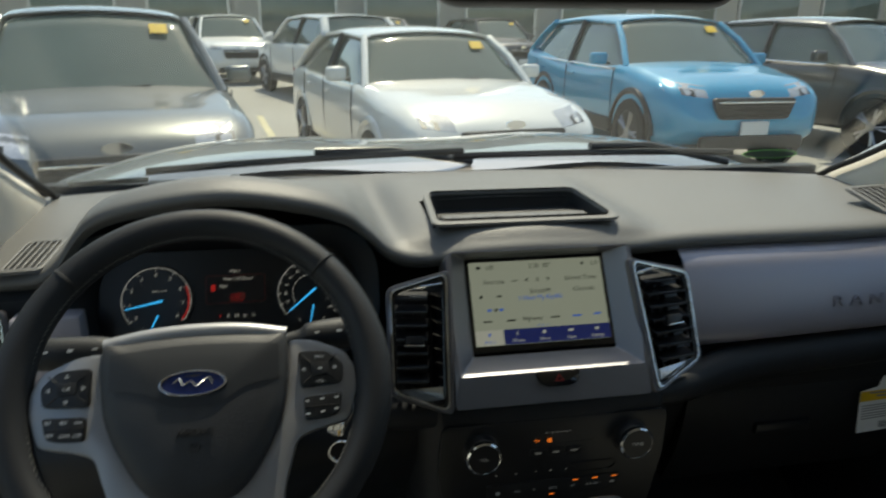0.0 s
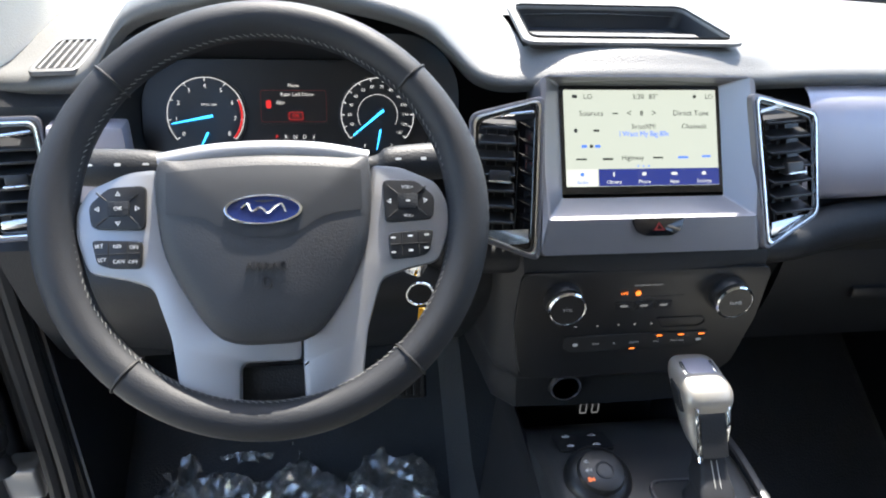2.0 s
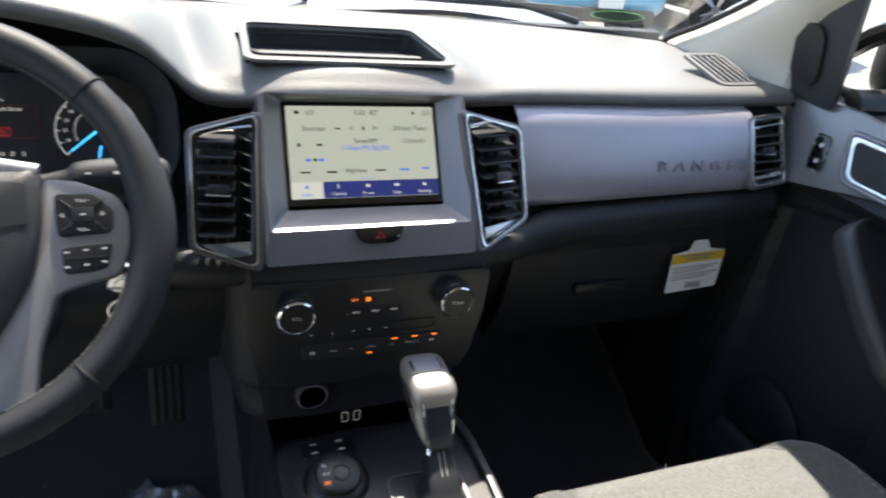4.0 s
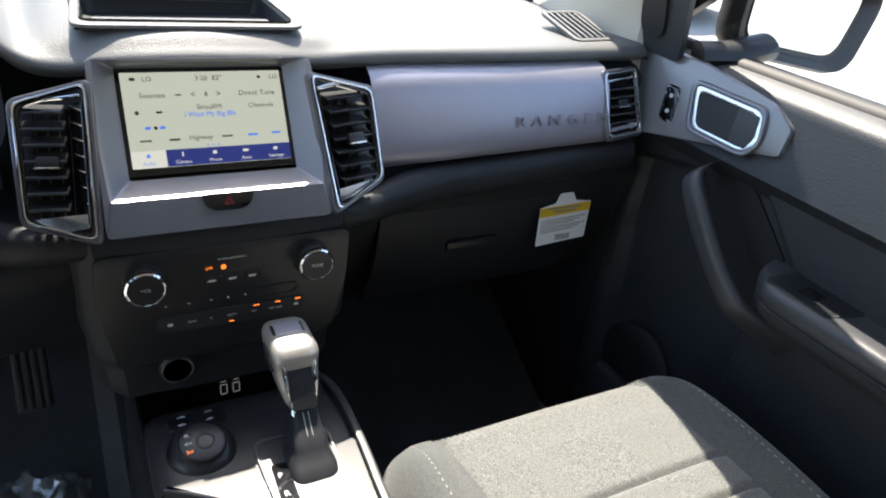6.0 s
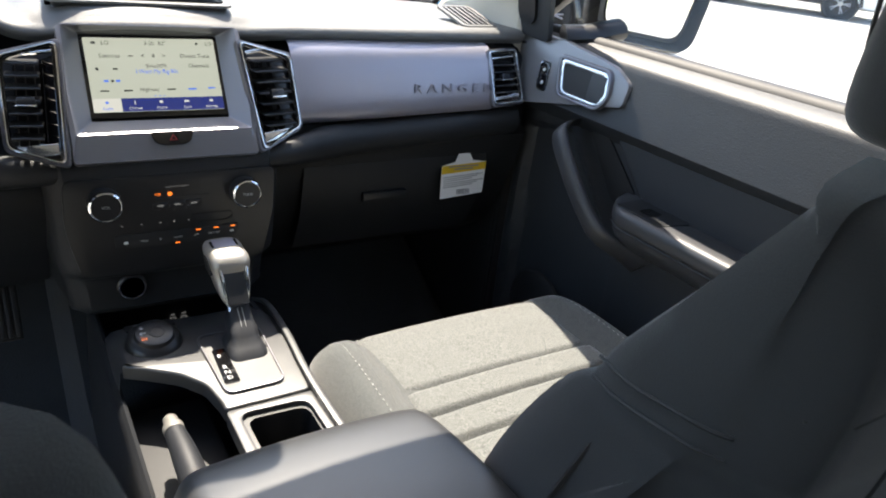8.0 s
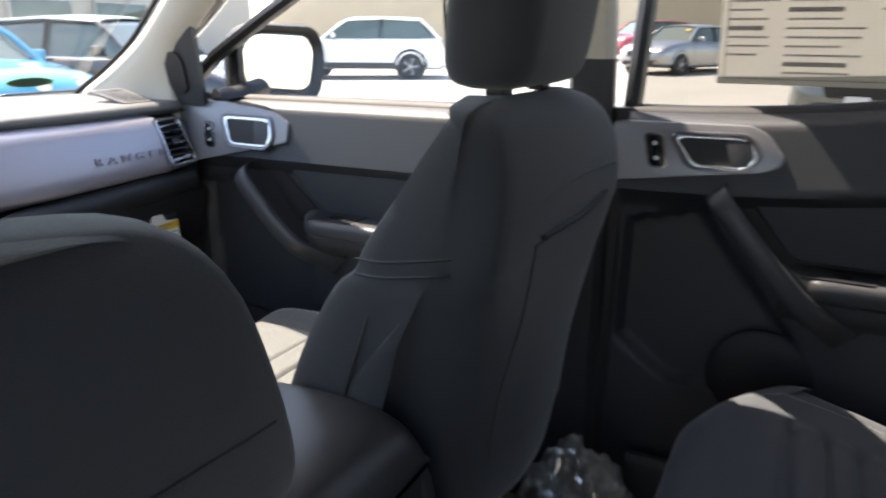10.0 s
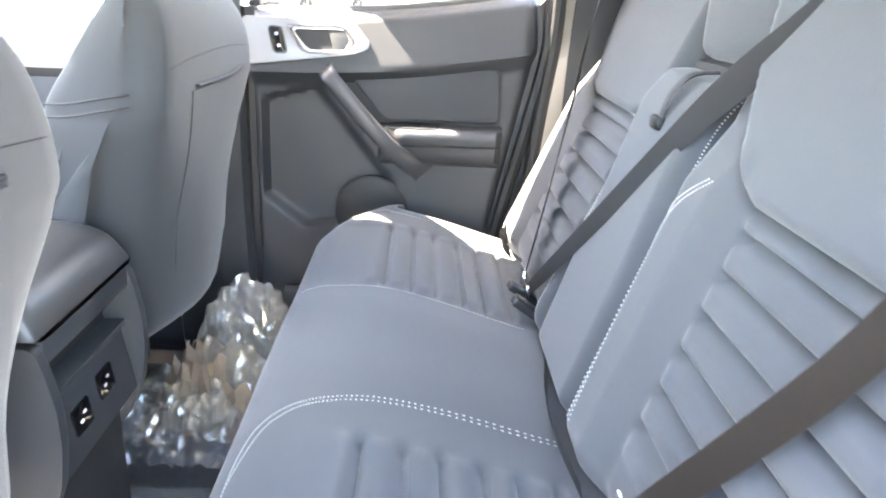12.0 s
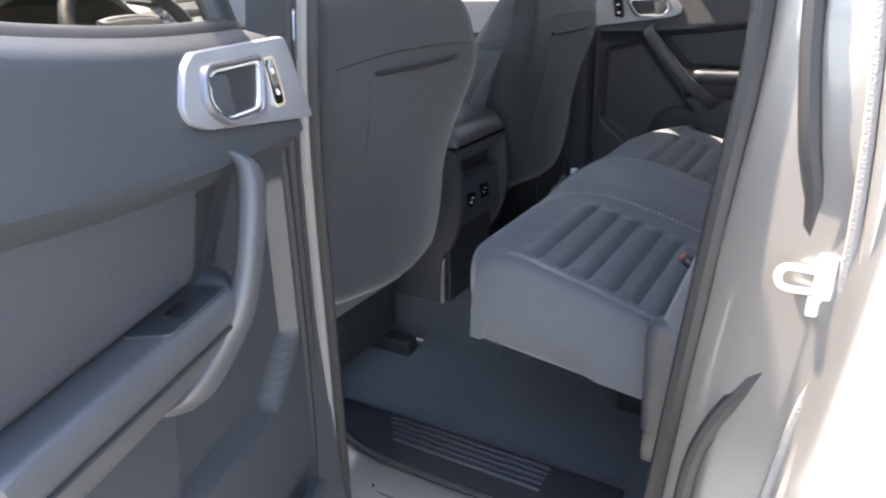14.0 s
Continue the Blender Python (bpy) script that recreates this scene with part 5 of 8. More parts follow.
    part("rear_panel", box((0.216, 0.012, 0.29), tuple(inv @ Vector((0, -0.800, 0.648))), 0.004, 2), BLACK, c, "plain black lower rear panel")
    part("side_trim", tube([inv @ Vector(p) for p in ((-0.121, -0.797, 0.715), (-0.121, -0.792, 0.66), (-0.121, -0.790, 0.53))], 0.005, 8), ARMGREY, c, "slim grey edge strip")
    for x, y in ((-0.040, -0.004), (0.030, 0.004)):
        prt = part("rear_port", plate(rounded(0.044, 0.036, 0.005, 4, x, y), 0.004, fm @ Matrix.Translation((0, 0, 0.004)), 0.0015), PIANO, c, "small rear socket")
        for k in (-1, 1):
            part("port_mark", plate(rounded(0.007, 0.0035, 0.001, 3, x + k * 0.005, y + k * 0.004), 0.0006, fm @ Matrix.Translation((0, 0, 0.0082))), WHITE_MARK, prt)


def parking_brake():
    """The lever lies in the well beside the cup holder, its button pointing ahead."""
    p = thing("parking_brake", "black parking brake lever with a silver release button", "parking brake", at=(-0.066, -0.40, 0.80))
    line = spline([(0.0, -0.13, 0.02), (0.0, -0.06, 0.045), (-0.002, 0.02, 0.060), (-0.004, 0.075, 0.062)], 16)
    part("grip", tube(line, [0.014 + 0.003 * sin(k * 0.25) for k in range(16)], 14), LEATHER, p, "black moulded grip")
    end = Vector(line[-1])
    part("button", lathe([(0.0125, 0.0), (0.0125, 0.010), (0.009, 0.016), (0.0085, 0.026), (0.006, 0.029), (0.0005, 0.030)], axes_at(end, (1, 0, 0), (0, 0.0, 1)) @ Matrix.Rotation(radians(180), 4, "Y"), 20), KNOB, p, "satin silver release button")


def leaned(bm):
    """Leans the lever forward as it stands in park."""
    for v in bm.verts:
        if v.co.z > 0.075:
            v.co.z = 0.075 + (v.co.z - 0.075) * 0.76
        v.co.y += 0.78 * max(0, v.co.z - 0.005)
        v.co.z *= 0.84
    return bm


KNOB = material("shift_knob_satin", (0.38, 0.36, 0.325), 0.40, metal=0.55, vary=0.05)


def shifter():
    s = thing("gear_shifter", "silver-topped gear shifter with a stitched leather gaiter", "gear shifter", at=(0.045, -0.225, 0.868))
    # head: profile along its slightly rearward lean
    rows = []
    for z, y, wx, wy in ((0.075, 0.016, 0.013, 0.013), (0.085, 0.016, 0.019, 0.018), (0.105, 0.016, 0.023, 0.022), (0.135, 0.014, 0.026, 0.027), (0.155, 0.010, 0.0275, 0.033), (0.168, 0.008, 0.026, 0.033), (0.176, 0.006, 0.021, 0.026), (0.179, 0.006, 0.008, 0.01)):
        rows.append([(x + 0.006, yy + y - 0.012, z) for x, yy in rounded(2 * wx, 2 * wy, min(wx, wy) * 0.55, 6)])
    h = part("head", leaned(skin(lerp_rows([[Vector(p) for p in r] for r in rows], 24), closed=True, caps=True)), KNOB, s, "satin silver shift knob")
    bez = [(-0.019, 0.078), (0.019, 0.078), (0.022, 0.125), (-0.022, 0.125)]
    part("face_panel", leaned(surf([[(x + 0.006, -0.012 - 0.0295 + 0.045 * max(0, 0.13 - z) * 2.6 + 0.014, z) for x in (-0.014, 0.0, 0.014)] for z in (0.085, 0.105, 0.13, 0.155)], 12, 6, 0.003)), BLACK, h, "dark inlay on the knob")
    for x in (-0.017, 0.017):
        part("knob_edge", leaned(tube(spline([(x + 0.006, 0.004, 0.179), (x + 0.006, -0.020, 0.172), (x * 1.05 + 0.006, -0.0295, 0.155), (x + 0.006, -0.027, 0.13), (x * 0.9 + 0.006, -0.019, 0.105), (x * 0.8 + 0.006, -0.010, 0.083)], 20), 0.0022, 8)), CHROME, h, "bright knob edge")
    part("top_inlay", leaned(plate(rounded(0.03, 0.024, 0.005, 4, 0.006, -0.002), 0.002, Matrix.Translation((0, 0, 0.1775)), 0.001)), SILVER, h)
    part("shift_button", leaned(box((0.006, 0.022, 0.026), (-0.021, -0.002, 0.145), 0.0025)), BLACK, h, "black side button")
    part("collar", leaned(frame_plate(rounded(0.03, 0.03, 0.006), rounded(0.022, 0.022, 0.004), 0.006, Matrix.Translation((0.006, 0.004, 0.07)))), CHROME, h)
    rows = []
    rnd = random.Random(3)
    for i in range(15):
        f = i / 14
        w = 0.014 + 0.02 * f ** 1.6
        fold = 0.003 * sin(f * 22) * f
        rows.append([(x + 0.006 * (1 - f) + 0.002 + rnd.uniform(-1, 1) * 0.0006, y + 0.004 * (1 - f) - 0.004 * f, 0.078 - 0.082 * f) for x, y in rounded(2 * (w + fold), 2 * (w * 1.15 + fold), w * 0.5, 6)])
    part("gaiter", leaned(skin(rows, closed=True)), LEATHER, s, "black leather gaiter with folds")
    for dx in (-0.003, 0.003):
        part("stitch", leaned(tube([(0.006 + dx, -0.0165 - 0.012 * f ** 1.6 - 0.008 * f - 0.0015 + 0.004, 0.075 - 0.08 * f) for f in [k / 12 for k in range(13)]], 0.0006, 4)), THREAD, s)


centre_stack()
centre_console()
parking_brake()
shifter()

# ---- seats ----
def stitch_line(pts, n, parent, rad=0.0007, name="stitching", on=None, way=(0, 0, -1)):
    """A row of short stitches along a curve."""
    p = spline(pts, n * 2)
    if on:
        p = laid(p, on, way)
    bm = bmesh.new()
    for i in range(0, n * 2 - 1, 2):
        tube([p[i], p[i].lerp(p[i + 1], 0.75)], rad, 4, bm=bm)
    ob = part(name, bm, THREAD, parent)
    return ob


def front_seat(cx, y0=-0.55, z0=0.5, tilt=0.0, head=1.0, rear=0.0, square=0.0):
    s = thing("front_seat", "dark bolstered cloth front seat with a pale woven insert and headrest", "car seat", "front seats", at=(cx, y0, z0))
    def L(x, y, z):
        return Vector((x, y + 0.55 - tilt * max(0, z - 0.85), z - 0.5))
    # cushion: sections from front to back
    rows = []
    for y, top, low, w in ((-0.195, 0.80, 0.72, 0.215), (-0.198, 0.832, 0.70, 0.225), (-0.215, 0.852, 0.69, 0.238), (-0.26, 0.862, 0.68, 0.25), (-0.34, 0.866, 0.68, 0.258), (-0.45, 0.862, 0.68, 0.262), (-0.56, 0.855, 0.68, 0.26), (-0.66, 0.85, 0.69, 0.25)):
        up = 0.022 if y < -0.25 else 0.006
        rows.append([L(x, y, z) for x, z in ((-w + 0.02, low), (-w, top - 0.07), (-w + 0.004, top - 0.02), (-w + 0.03, top + up * 0.7), (-w + 0.06, top + up), (-0.165, top + up * 0.2), (-0.10, top), (0, top), (0.10, top), (0.165, top + up * 0.2), (w - 0.06, top + up), (w - 0.03, top + up * 0.7), (w - 0.004, top - 0.02), (w, top - 0.07), (w - 0.02, low))])
    bm = skin(lerp_rows([spline(r, 50) for r in rows], 30), closed=True, caps=True)
    # sunlight on the cushion is put into its lighter cloth colour
    cu = part("cushion", bm, SEAT_SUNLIT, s, "charcoal woven seat cushion with raised bolsters, tone lifted for sun")
    # woven insert with cross ribs
    rows = []
    ys = [-0.206 - 0.00325 * i for i in range(140)]
    for y in ys:
        base = 0.862 if y < -0.30 else 0.862 - 0.03 * max(0, (y + 0.235) / 0.035) ** 2 - 0.006 * max(0, (y + 0.29) / 0.08)
        groove = 0.0
        for yg in (-0.375, -0.43, -0.485, -0.54, -0.595):
            groove = max(groove, math.exp(-((y - yg) / 0.0042) ** 2))
        z = base + 0.009 + (0.002 if y < -0.375 else 0) * (1 - groove) - 0.0065 * groove
        hw = 0.172 - (0.01 if y > -0.23 else 0)
        edge = [(-1, -0.012), (-0.97, -0.003), (-0.9, 0.0), (-0.5, 0.002), (0, 0.003), (0.5, 0.002), (0.9, 0.0), (0.97, -0.003), (1, -0.012)]
        rows.append([L(f * hw, y, z + d) for f, d in edge])
    part("insert", skin(rows), SEAT_CLOTH, cu, "pale mottled woven insert with cross ribs", angle=60)
    for sx in (-1, 1):
        pts = [L(sx * 0.20, -0.202, 0.845), L(sx * 0.205, -0.25, 0.884), L(sx * 0.21, -0.4, 0.892), L(sx * 0.21, -0.56, 0.884)]
        stitch_line(pts, 45, cu, on=cu)
    stitch_line([L(-0.205, -0.212, 0.848), L(-0.1, -0.203, 0.849), L(0, -0.201, 0.85), L(0.1, -0.203, 0.849), L(0.205, -0.212, 0.848)], 45, cu, on=cu)
    # base and rails
    part("seat_base", box((0.44, 0.44, 0.14), tuple(L(0, -0.44, 0.625)), 0.03, 3), BLACK, s, "black plastic seat base")
    for sx in (-1, 1):
        part("rail", box((0.04, 0.5, 0.05), tuple(L(sx * 0.18, -0.47, 0.535)), 0.008), SATIN, s, "black steel seat rail")
    # backrest: sections from bottom to top along the recline
    rows = []
    spec = ((0.80, 0.235, 0.13, 0.02), (0.83, 0.25, 0.135, 0.024), (0.90, 0.260, 0.15, 0.020), (1.0, 0.264, 0.15, 0.032), (1.08, 0.263, 0.14, 0.034), (1.15, 0.260, 0.13, 0.022), (1.172, 0.254, 0.127, 0.004), (1.20, 0.252, 0.122, 0.004), (1.26, 0.236, 0.11, -0.008), (1.31, 0.210, 0.095, -0.010), (1.335, 0.178, 0.075, 0.0), (1.345, 0.10, 0.04, 0.0))

    def hind(z):  # the seat's back stands nearly upright and rounds over at the top and bottom
        return rear - 0.862 - 0.10 * (z - 0.83) + 0.5 * max(0, z - 1.24) ** 1.15 * 1.1 + 3.0 * max(0, z - 1.315) ** 1.3 + 0.8 * max(0, 0.84 - z)

    for z, w, th, bol in spec:
        y = -0.665 - (z - 0.85) * 0.36
        f = y + th * 0.35 - 0.008
        bk = hind(z)
        a = min(0.15, 0.034 + 0.75 * max(0, 1.19 - z))
        wr = w + square * max(0, z - 1.24) ** 1.35  # the rear shoulders are squarer
        rows.append([L(x, yy, z) for x, yy in ((-w, (f + bk) / 2), (-w + 0.012, f + bol * 0.6), (-w + 0.04, f + bol), (-w * 0.68, f + bol * 0.35), (-w * 0.4, f), (0, f - 0.004), (w * 0.4, f), (w * 0.68, f + bol * 0.35), (w - 0.04, f + bol), (w - 0.012, f + bol * 0.6), (w, (f + bk) / 2), (wr - 0.004, bk + a + 0.01), (wr - 0.45 * a, bk + 0.30 * a), (wr - 1.1 * a - 0.01, bk + 0.03 * a), (0, bk - 0.004), (-wr + 1.1 * a + 0.01, bk + 0.03 * a), (-wr + 0.45 * a, bk + 0.30 * a), (-wr + 0.004, bk + a + 0.01))])
    br = part("backrest", skin(lerp_rows([spline(r, 54, True) for r in rows], 40), closed=True, caps=True), SEAT_SHADED, s, "charcoal cloth backrest, toned down for shade")
    ins = []
    for i in range(50):
        z = 0.9 + 0.36 * i / 49
        groove = max(math.exp(-((z - zg) / 0.006) ** 2) for zg in (0.96, 1.015, 1.07, 1.125, 1.18))
        hw = 0.145 - 0.03 * max(0, (z - 1.1) / 0.16)
        ins.append([p_ - Vector((0, d + 0.006 * groove, 0)) for p_, d in zip(laid([L(f * hw, -0.62, z) for f in (-1, -0.96, -0.75, -0.4, 0, 0.4, 0.75, 0.96, 1)], br, (0, -1, 0), 0.007), (0.009, 0.001, 0, 0, 0, 0, 0, 0.001, 0.009))])
    part("back_insert", skin(ins), SEAT_CLOTH, br, "pale mottled woven back insert", angle=60)
    # rear shell seams, pocket
    yb = lambda z: hind(z) - 0.002
    pocket = [laid([L(x, -1.2, z) for x in (-0.14, -0.11, -0.06, 0, 0.06, 0.11, 0.14)], br, (0, 1, 0), 0.0025) for z in (0.92, 0.95, 1.0, 1.05, 1.1, 1.15, 1.696 - z0)]
    part("back_pocket", surf(pocket, 14, 14, 0.004), SEAT_SHADED, br, "map pocket on the seat's back")
    part("pocket_slit", tube(spline([L(-0.125, yb(1.19) - 0.004, 1.702 - z0), L(0.01, yb(1.19) - 0.009, 1.700 - z0), L(0.135, yb(1.19) - 0.004, 1.704 - z0)], 14), 0.0032, 8), RUBBER, br, "dark pocket opening")
    for sx in (-1, 1):
        part("side_seam", tube(spline([L(sx * 0.262, -0.70, 0.92), L(sx * 0.264, -0.735, 1.03), L(sx * 0.252, -0.77, 1.15), L(sx * 0.21, -0.80, 1.27)], 18), 0.0022, 5), RUBBER, br)
        for dz in (0.0, 0.016):
            line = [L(sx * 0.24, -0.74, 1.170 + dz), L(sx * 0.24, -0.78, 1.174 + dz), L(sx * 0.24, -0.82, 1.182 + dz), L(sx * 0.24, -0.855, 1.188 + dz)]
            part("shoulder_seam", tube(laid(spline(line, 16), br, (-sx, 0, 0), 0.0004), 0.0016, 5), RUBBER, br)
    line = [L(q, -1.2, 1.236 + 0.010 * (1 - (q / 0.2) ** 2)) for q in (-0.235, -0.12, 0.0, 0.12, 0.235)]
    part("panel_seam", tube(laid(spline(line, 24), br, (0, 1, 0), 0.0), 0.0010, 5), RUBBER, br)
    # headrest and posts
    hr = bmesh.new()
    rows = []
    for z, w, th in ((1.352, 0.095, 0.035), (1.36, 0.118, 0.06), (1.385, 0.13, 0.072), (1.45, 0.134, 0.075), (1.51, 0.13, 0.07), (1.54, 0.115, 0.056), (1.55, 0.09, 0.03)):
        y = rear * 0.25 - 0.822 - (z - 1.38) * 0.12
        rows.append([L(x, yy + y, z) for x, yy in rounded(2 * w * head, 2 * th * 0.75, th * 0.6, 6)])
    skin(lerp_rows([[Vector(p) for p in r] for r in rows], 20), closed=True, caps=True, bm=hr)
    h = part("headrest", hr, SEAT_SHADED, s, "charcoal cloth headrest")
    for sx in (-1, 1):
        part("headrest_seam", tube(spline([L(sx * 0.085 * head, rear * 0.25 - 0.772, 1.36), L(sx * 0.092 * head, rear * 0.25 - 0.766, 1.45), L(sx * 0.088 * head, rear * 0.25 - 0.78, 1.535)], 12), 0.0018, 5), RUBBER, h)
        part("headrest_post", tube([L(sx * 0.066, rear - 0.822, 1.31), L(sx * 0.066, rear - 0.826, 1.39)], 0.0065, 12), CHROME, s, "chrome headrest post")
        part("post_guide", box((0.034, 0.022, 0.012), tuple(L(sx * 0.066, rear - 0.823, 1.349)), 0.004), SATIN, s)
    for sx in (-1, 1):
        part("recliner_cover", box((0.03, 0.20, 0.10), tuple(L(sx * 0.262, -0.63, 0.82)), 0.014, 3), BLACK, s)
    return s


front_seat(0.382)
left_seat = front_seat(-0.408, -0.600, 0.484, 0.0, 0.88, 0.030, 0.7)
part("side_tag", box((0.004, 0.034, 0.010), (-0.238, -0.236, 0.728), 0.001), WHITE_MARK, left_seat, "small pale printed side tag")


def rear_bench():
    s = thing("rear_bench_seat", "blue-grey cloth rear bench with ribbed outer seats and pale stitching", "bench seat", at=(0, -1.3, 0.5))
    def L(x, y, z):
        return Vector((x, y + 1.3, z - 0.5))
    XL, XR = -0.497, 0.61
    def front(x):  # cushion front edge rounds off at its outer ends
        return -1.035 - 0.040 * max(0, (-0.40 - x) / 0.097) ** 2 - 0.08 * max(0, (x - 0.45) / 0.15) ** 2
    def profile(x):
        f = front(x)
        t = 0.912 + 0.010 * math.exp(-((x - 0.05) / 0.14) ** 4) + 0.012 * max(0, (x - 0.5) / 0.1)
        r = [(f - 0.06, 0.778), (f - 0.026, 0.781), (f - 0.008, 0.797), (f, 0.845), (f - 0.004, 0.884), (f - 0.014, t - 0.012), (f - 0.036, t + 0.001), (f - 0.07, t + 0.005), (-1.18, t), (-1.28, t - 0.026), (-1.38, t - 0.056), (-1.45, t - 0.075)]
        return spline([L(x, y, z) for y, z in r], 150)
    rows = []
    for drop, dx in ((0.205, -0.02), (0.20, 0.008), (0.17, 0.024), (0.13, 0.032), (0.08, 0.030), (0.03, 0.018), (0.010, 0.008)):
        rows.append([Vector((XL - dx, q.y - 0.3 * dx, max(0.232 + 0.12 * (q.y + 0.15), q.z - drop))) for q in profile(XL)])
    for i in range(111):
        x = XL + (XR - XL) * i / 110
        p = profile(x)
        for lo, hi in ((-0.468, -0.162), (0.232, 0.528)):
            if lo < x < hi:
                for q in p:
                    y = q.y - 1.3
                    if q.z > 0.33 and y < -1.14:
                        g = max(math.exp(-((y - yg) / 0.0048) ** 2) for yg in (-1.176, -1.218, -1.260, -1.302, -1.344, -1.386))
                        edge = min(1, (x - lo) / 0.010, (hi - x) / 0.010, (-1.14 - y) / 0.02)
                        q.z += (0.004 - 0.017 * g) * edge
        rows.append(p)
    for drop, dx in ((0.010, 0.012), (0.03, 0.024), (0.08, 0.038), (0.13, 0.044), (0.17, 0.046)):
        rows.append([Vector((XR + dx, q.y - 0.3 * dx, max(0.252 + 0.08 * (q.y + 0.15), q.z - drop))) for q in profile(XR)])
    cu = part("cushion", skin(rows, caps=True), REAR_CLOTH, s, "blue-grey rear cushion with cross ribs on the outer places", angle=70)
    part("cushion_pan", box((0.90, 0.24, 0.03), tuple(L(0.08, -1.29, 0.768)), 0.012), BLACK, s)
    part("seat_box", box((1.1, 0.20, 0.27), tuple(L(0.03, -1.52, 0.63)), 0.02), CARPET, s, "carpeted box under the rear seat")
    for sx in (-0.21, 0.21):
        part("seat_leg", box((0.03, 0.20, 0.24), tuple(L(sx, -1.36, 0.62)), 0.008), SATIN, s, "black steel seat leg")
    for k in (0, 0.007):
        stitch_line([L(-0.40 - k, -1.066, 0.93), L(-0.26 - k, -1.058, 0.93), L(-0.18 - k * 0.5, -1.062 - k, 0.93), L(-0.135 - k, -1.083 - k * 0.7, 0.93), L(-0.105 - k, -1.13, 0.93), L(-0.088 - k, -1.24, 0.93), L(-0.086 - k, -1.40, 0.93)], 110, s, on=cu)
        stitch_line([L(-0.478 + k, -1.13, 0.93), L(-0.487 + k, -1.2, 0.93), L(-0.488 + k, -1.28, 0.93), L(-0.488 + k, -1.39, 0.93)], 60, s, on=cu)
    stitch_line([L(0.195, -1.057, 0.93), L(0.221, -1.21, 0.93), L(0.211, -1.40, 0.93)], 70, s, rad=0.0009, on=cu)
    stitch_line([L(0.50, -1.065, 0.94), L(0.555, -1.10, 0.94), L(0.585, -1.2, 0.94), L(0.59, -1.38, 0.94)], 70, s, on=cu)
    # backrests
    backs = []
    def plane(x, z):  # the two outer backs recline a little differently
        if -0.066 < x < 0.16:
            return -1.437 - 0.30 * (z - 0.985)
        return -1.447 - 0.32 * (z - 0.969) if x < 0 else -1.443 - 0.42 * (z - 0.944)
    for name, x0, x1 in (("backrest", -0.63, -0.070), ("armrest_back", -0.064, 0.158), ("backrest", 0.164, 0.63)):
        rows = []
        outer = name == "backrest"
        mid = 0.362 if x0 > 0 else -0.340
        n = 96 if outer else 40
        z1 = 1.46 if outer else 1.268
        for i in range(n + 1):
            x = x0 + (x1 - x0) * i / n
            e = min(i, n - i) / n * (x1 - x0)
            rnd = 0.03 * max(0, 1 - e / 0.03) ** 2
            cx = abs(x - mid)
            r = []
            m = 130
            for j in range(m):
                z = 0.86 + (z1 - 0.86) * j / (m - 1)
                y = plane((x0 + x1) / 2, z) - rnd
                if outer:
                    hw = 0.136
                    if 0.93 < z < 1.18:
                        g = max(math.exp(-((z - zg) / 0.0055) ** 2) for zg in (0.965, 1.004, 1.044, 1.083, 1.121, 1.158))
                        ed = min(1, max(0, (hw - cx) / 0.010), (z - 0.93) / 0.01, (1.18 - z) / 0.01)
                        y += (0.004 - 0.018 * g) * max(0, ed)
                    # bolsters beside the ribs and the fuller pad above them
                    y += 0.020 * max(0, min(1, (cx - hw) / 0.05)) * (1 if z < 1.18 else max(0, 1 - (z - 1.18) / 0.06))
                    lip = 1.182 + 0.09 * max(0, (cx - 0.11) / 0.10) ** 2
                    if z > lip:
                        y += 0.018 * min(1, (z - lip) / 0.018) ** 0.6
                    y -= 0.012 * math.exp(-((z - lip) / 0.005) ** 2)
                elif z > 1.20:
                    y -= 0.02 * ((z - 1.20) / 0.068) ** 3
                if j < 10:
                    y -= 0.03 * ((10 - j) / 10) ** 2
                if outer and j > 120:
                    y -= 0.03 * ((j - 120) / 9) ** 2
                r.append(L(x, y, z))
            r += [L(x, -1.69, z1), L(x, -1.60, 0.86)]
            rows.append(r)
        backs.append(part(name, skin(rows, closed=True, caps=True), REAR_CLOTH, s, "ribbed rear backrest with raised bolsters" if outer else "folding centre armrest, closed", angle=70))
    part("upper_back", box((0.23, 0.12, 0.18), tuple(L(0.047, -1.64, 1.37)), 0.03, 4), REAR_CLOTH, s, "padded back above the armrest")
    part("armrest_gap", box((0.23, 0.10, 0.40), tuple(L(0.047, -1.63, 1.08)), 0.01), RUBBER, s)
    for k in (0.0, 0.022):
        stitch_line([L(-0.078 + k, -1.3, 0.955), L(-0.079 + k, -1.3, 1.08), L(-0.081 + k, -1.3, 1.18), L(-0.084 + k, -1.3, 1.255)], 60, s, rad=0.0012, on=backs[0] if k == 0 else backs[1], way=(0, -1, 0))
    for sx in (-1, 1):
        for k in (0, 0.009):
            ox = 0.052
            pts = [L(ox + sx * (0.150 + k), -1.3, 0.90), L(ox + sx * (0.140 + k), -1.3, 1.0), L(ox + sx * (0.132 + k), -1.3, 1.09), L(ox + sx * (0.145 + k), -1.3, 1.15), L(ox + sx * (0.19 + k), -1.3, 1.192)]
            stitch_line(pts, 70, s, rad=0.0011, on=backs[0 if sx < 0 else 2], way=(0, -1, 0))
        h = bmesh.new()
        hrows = []
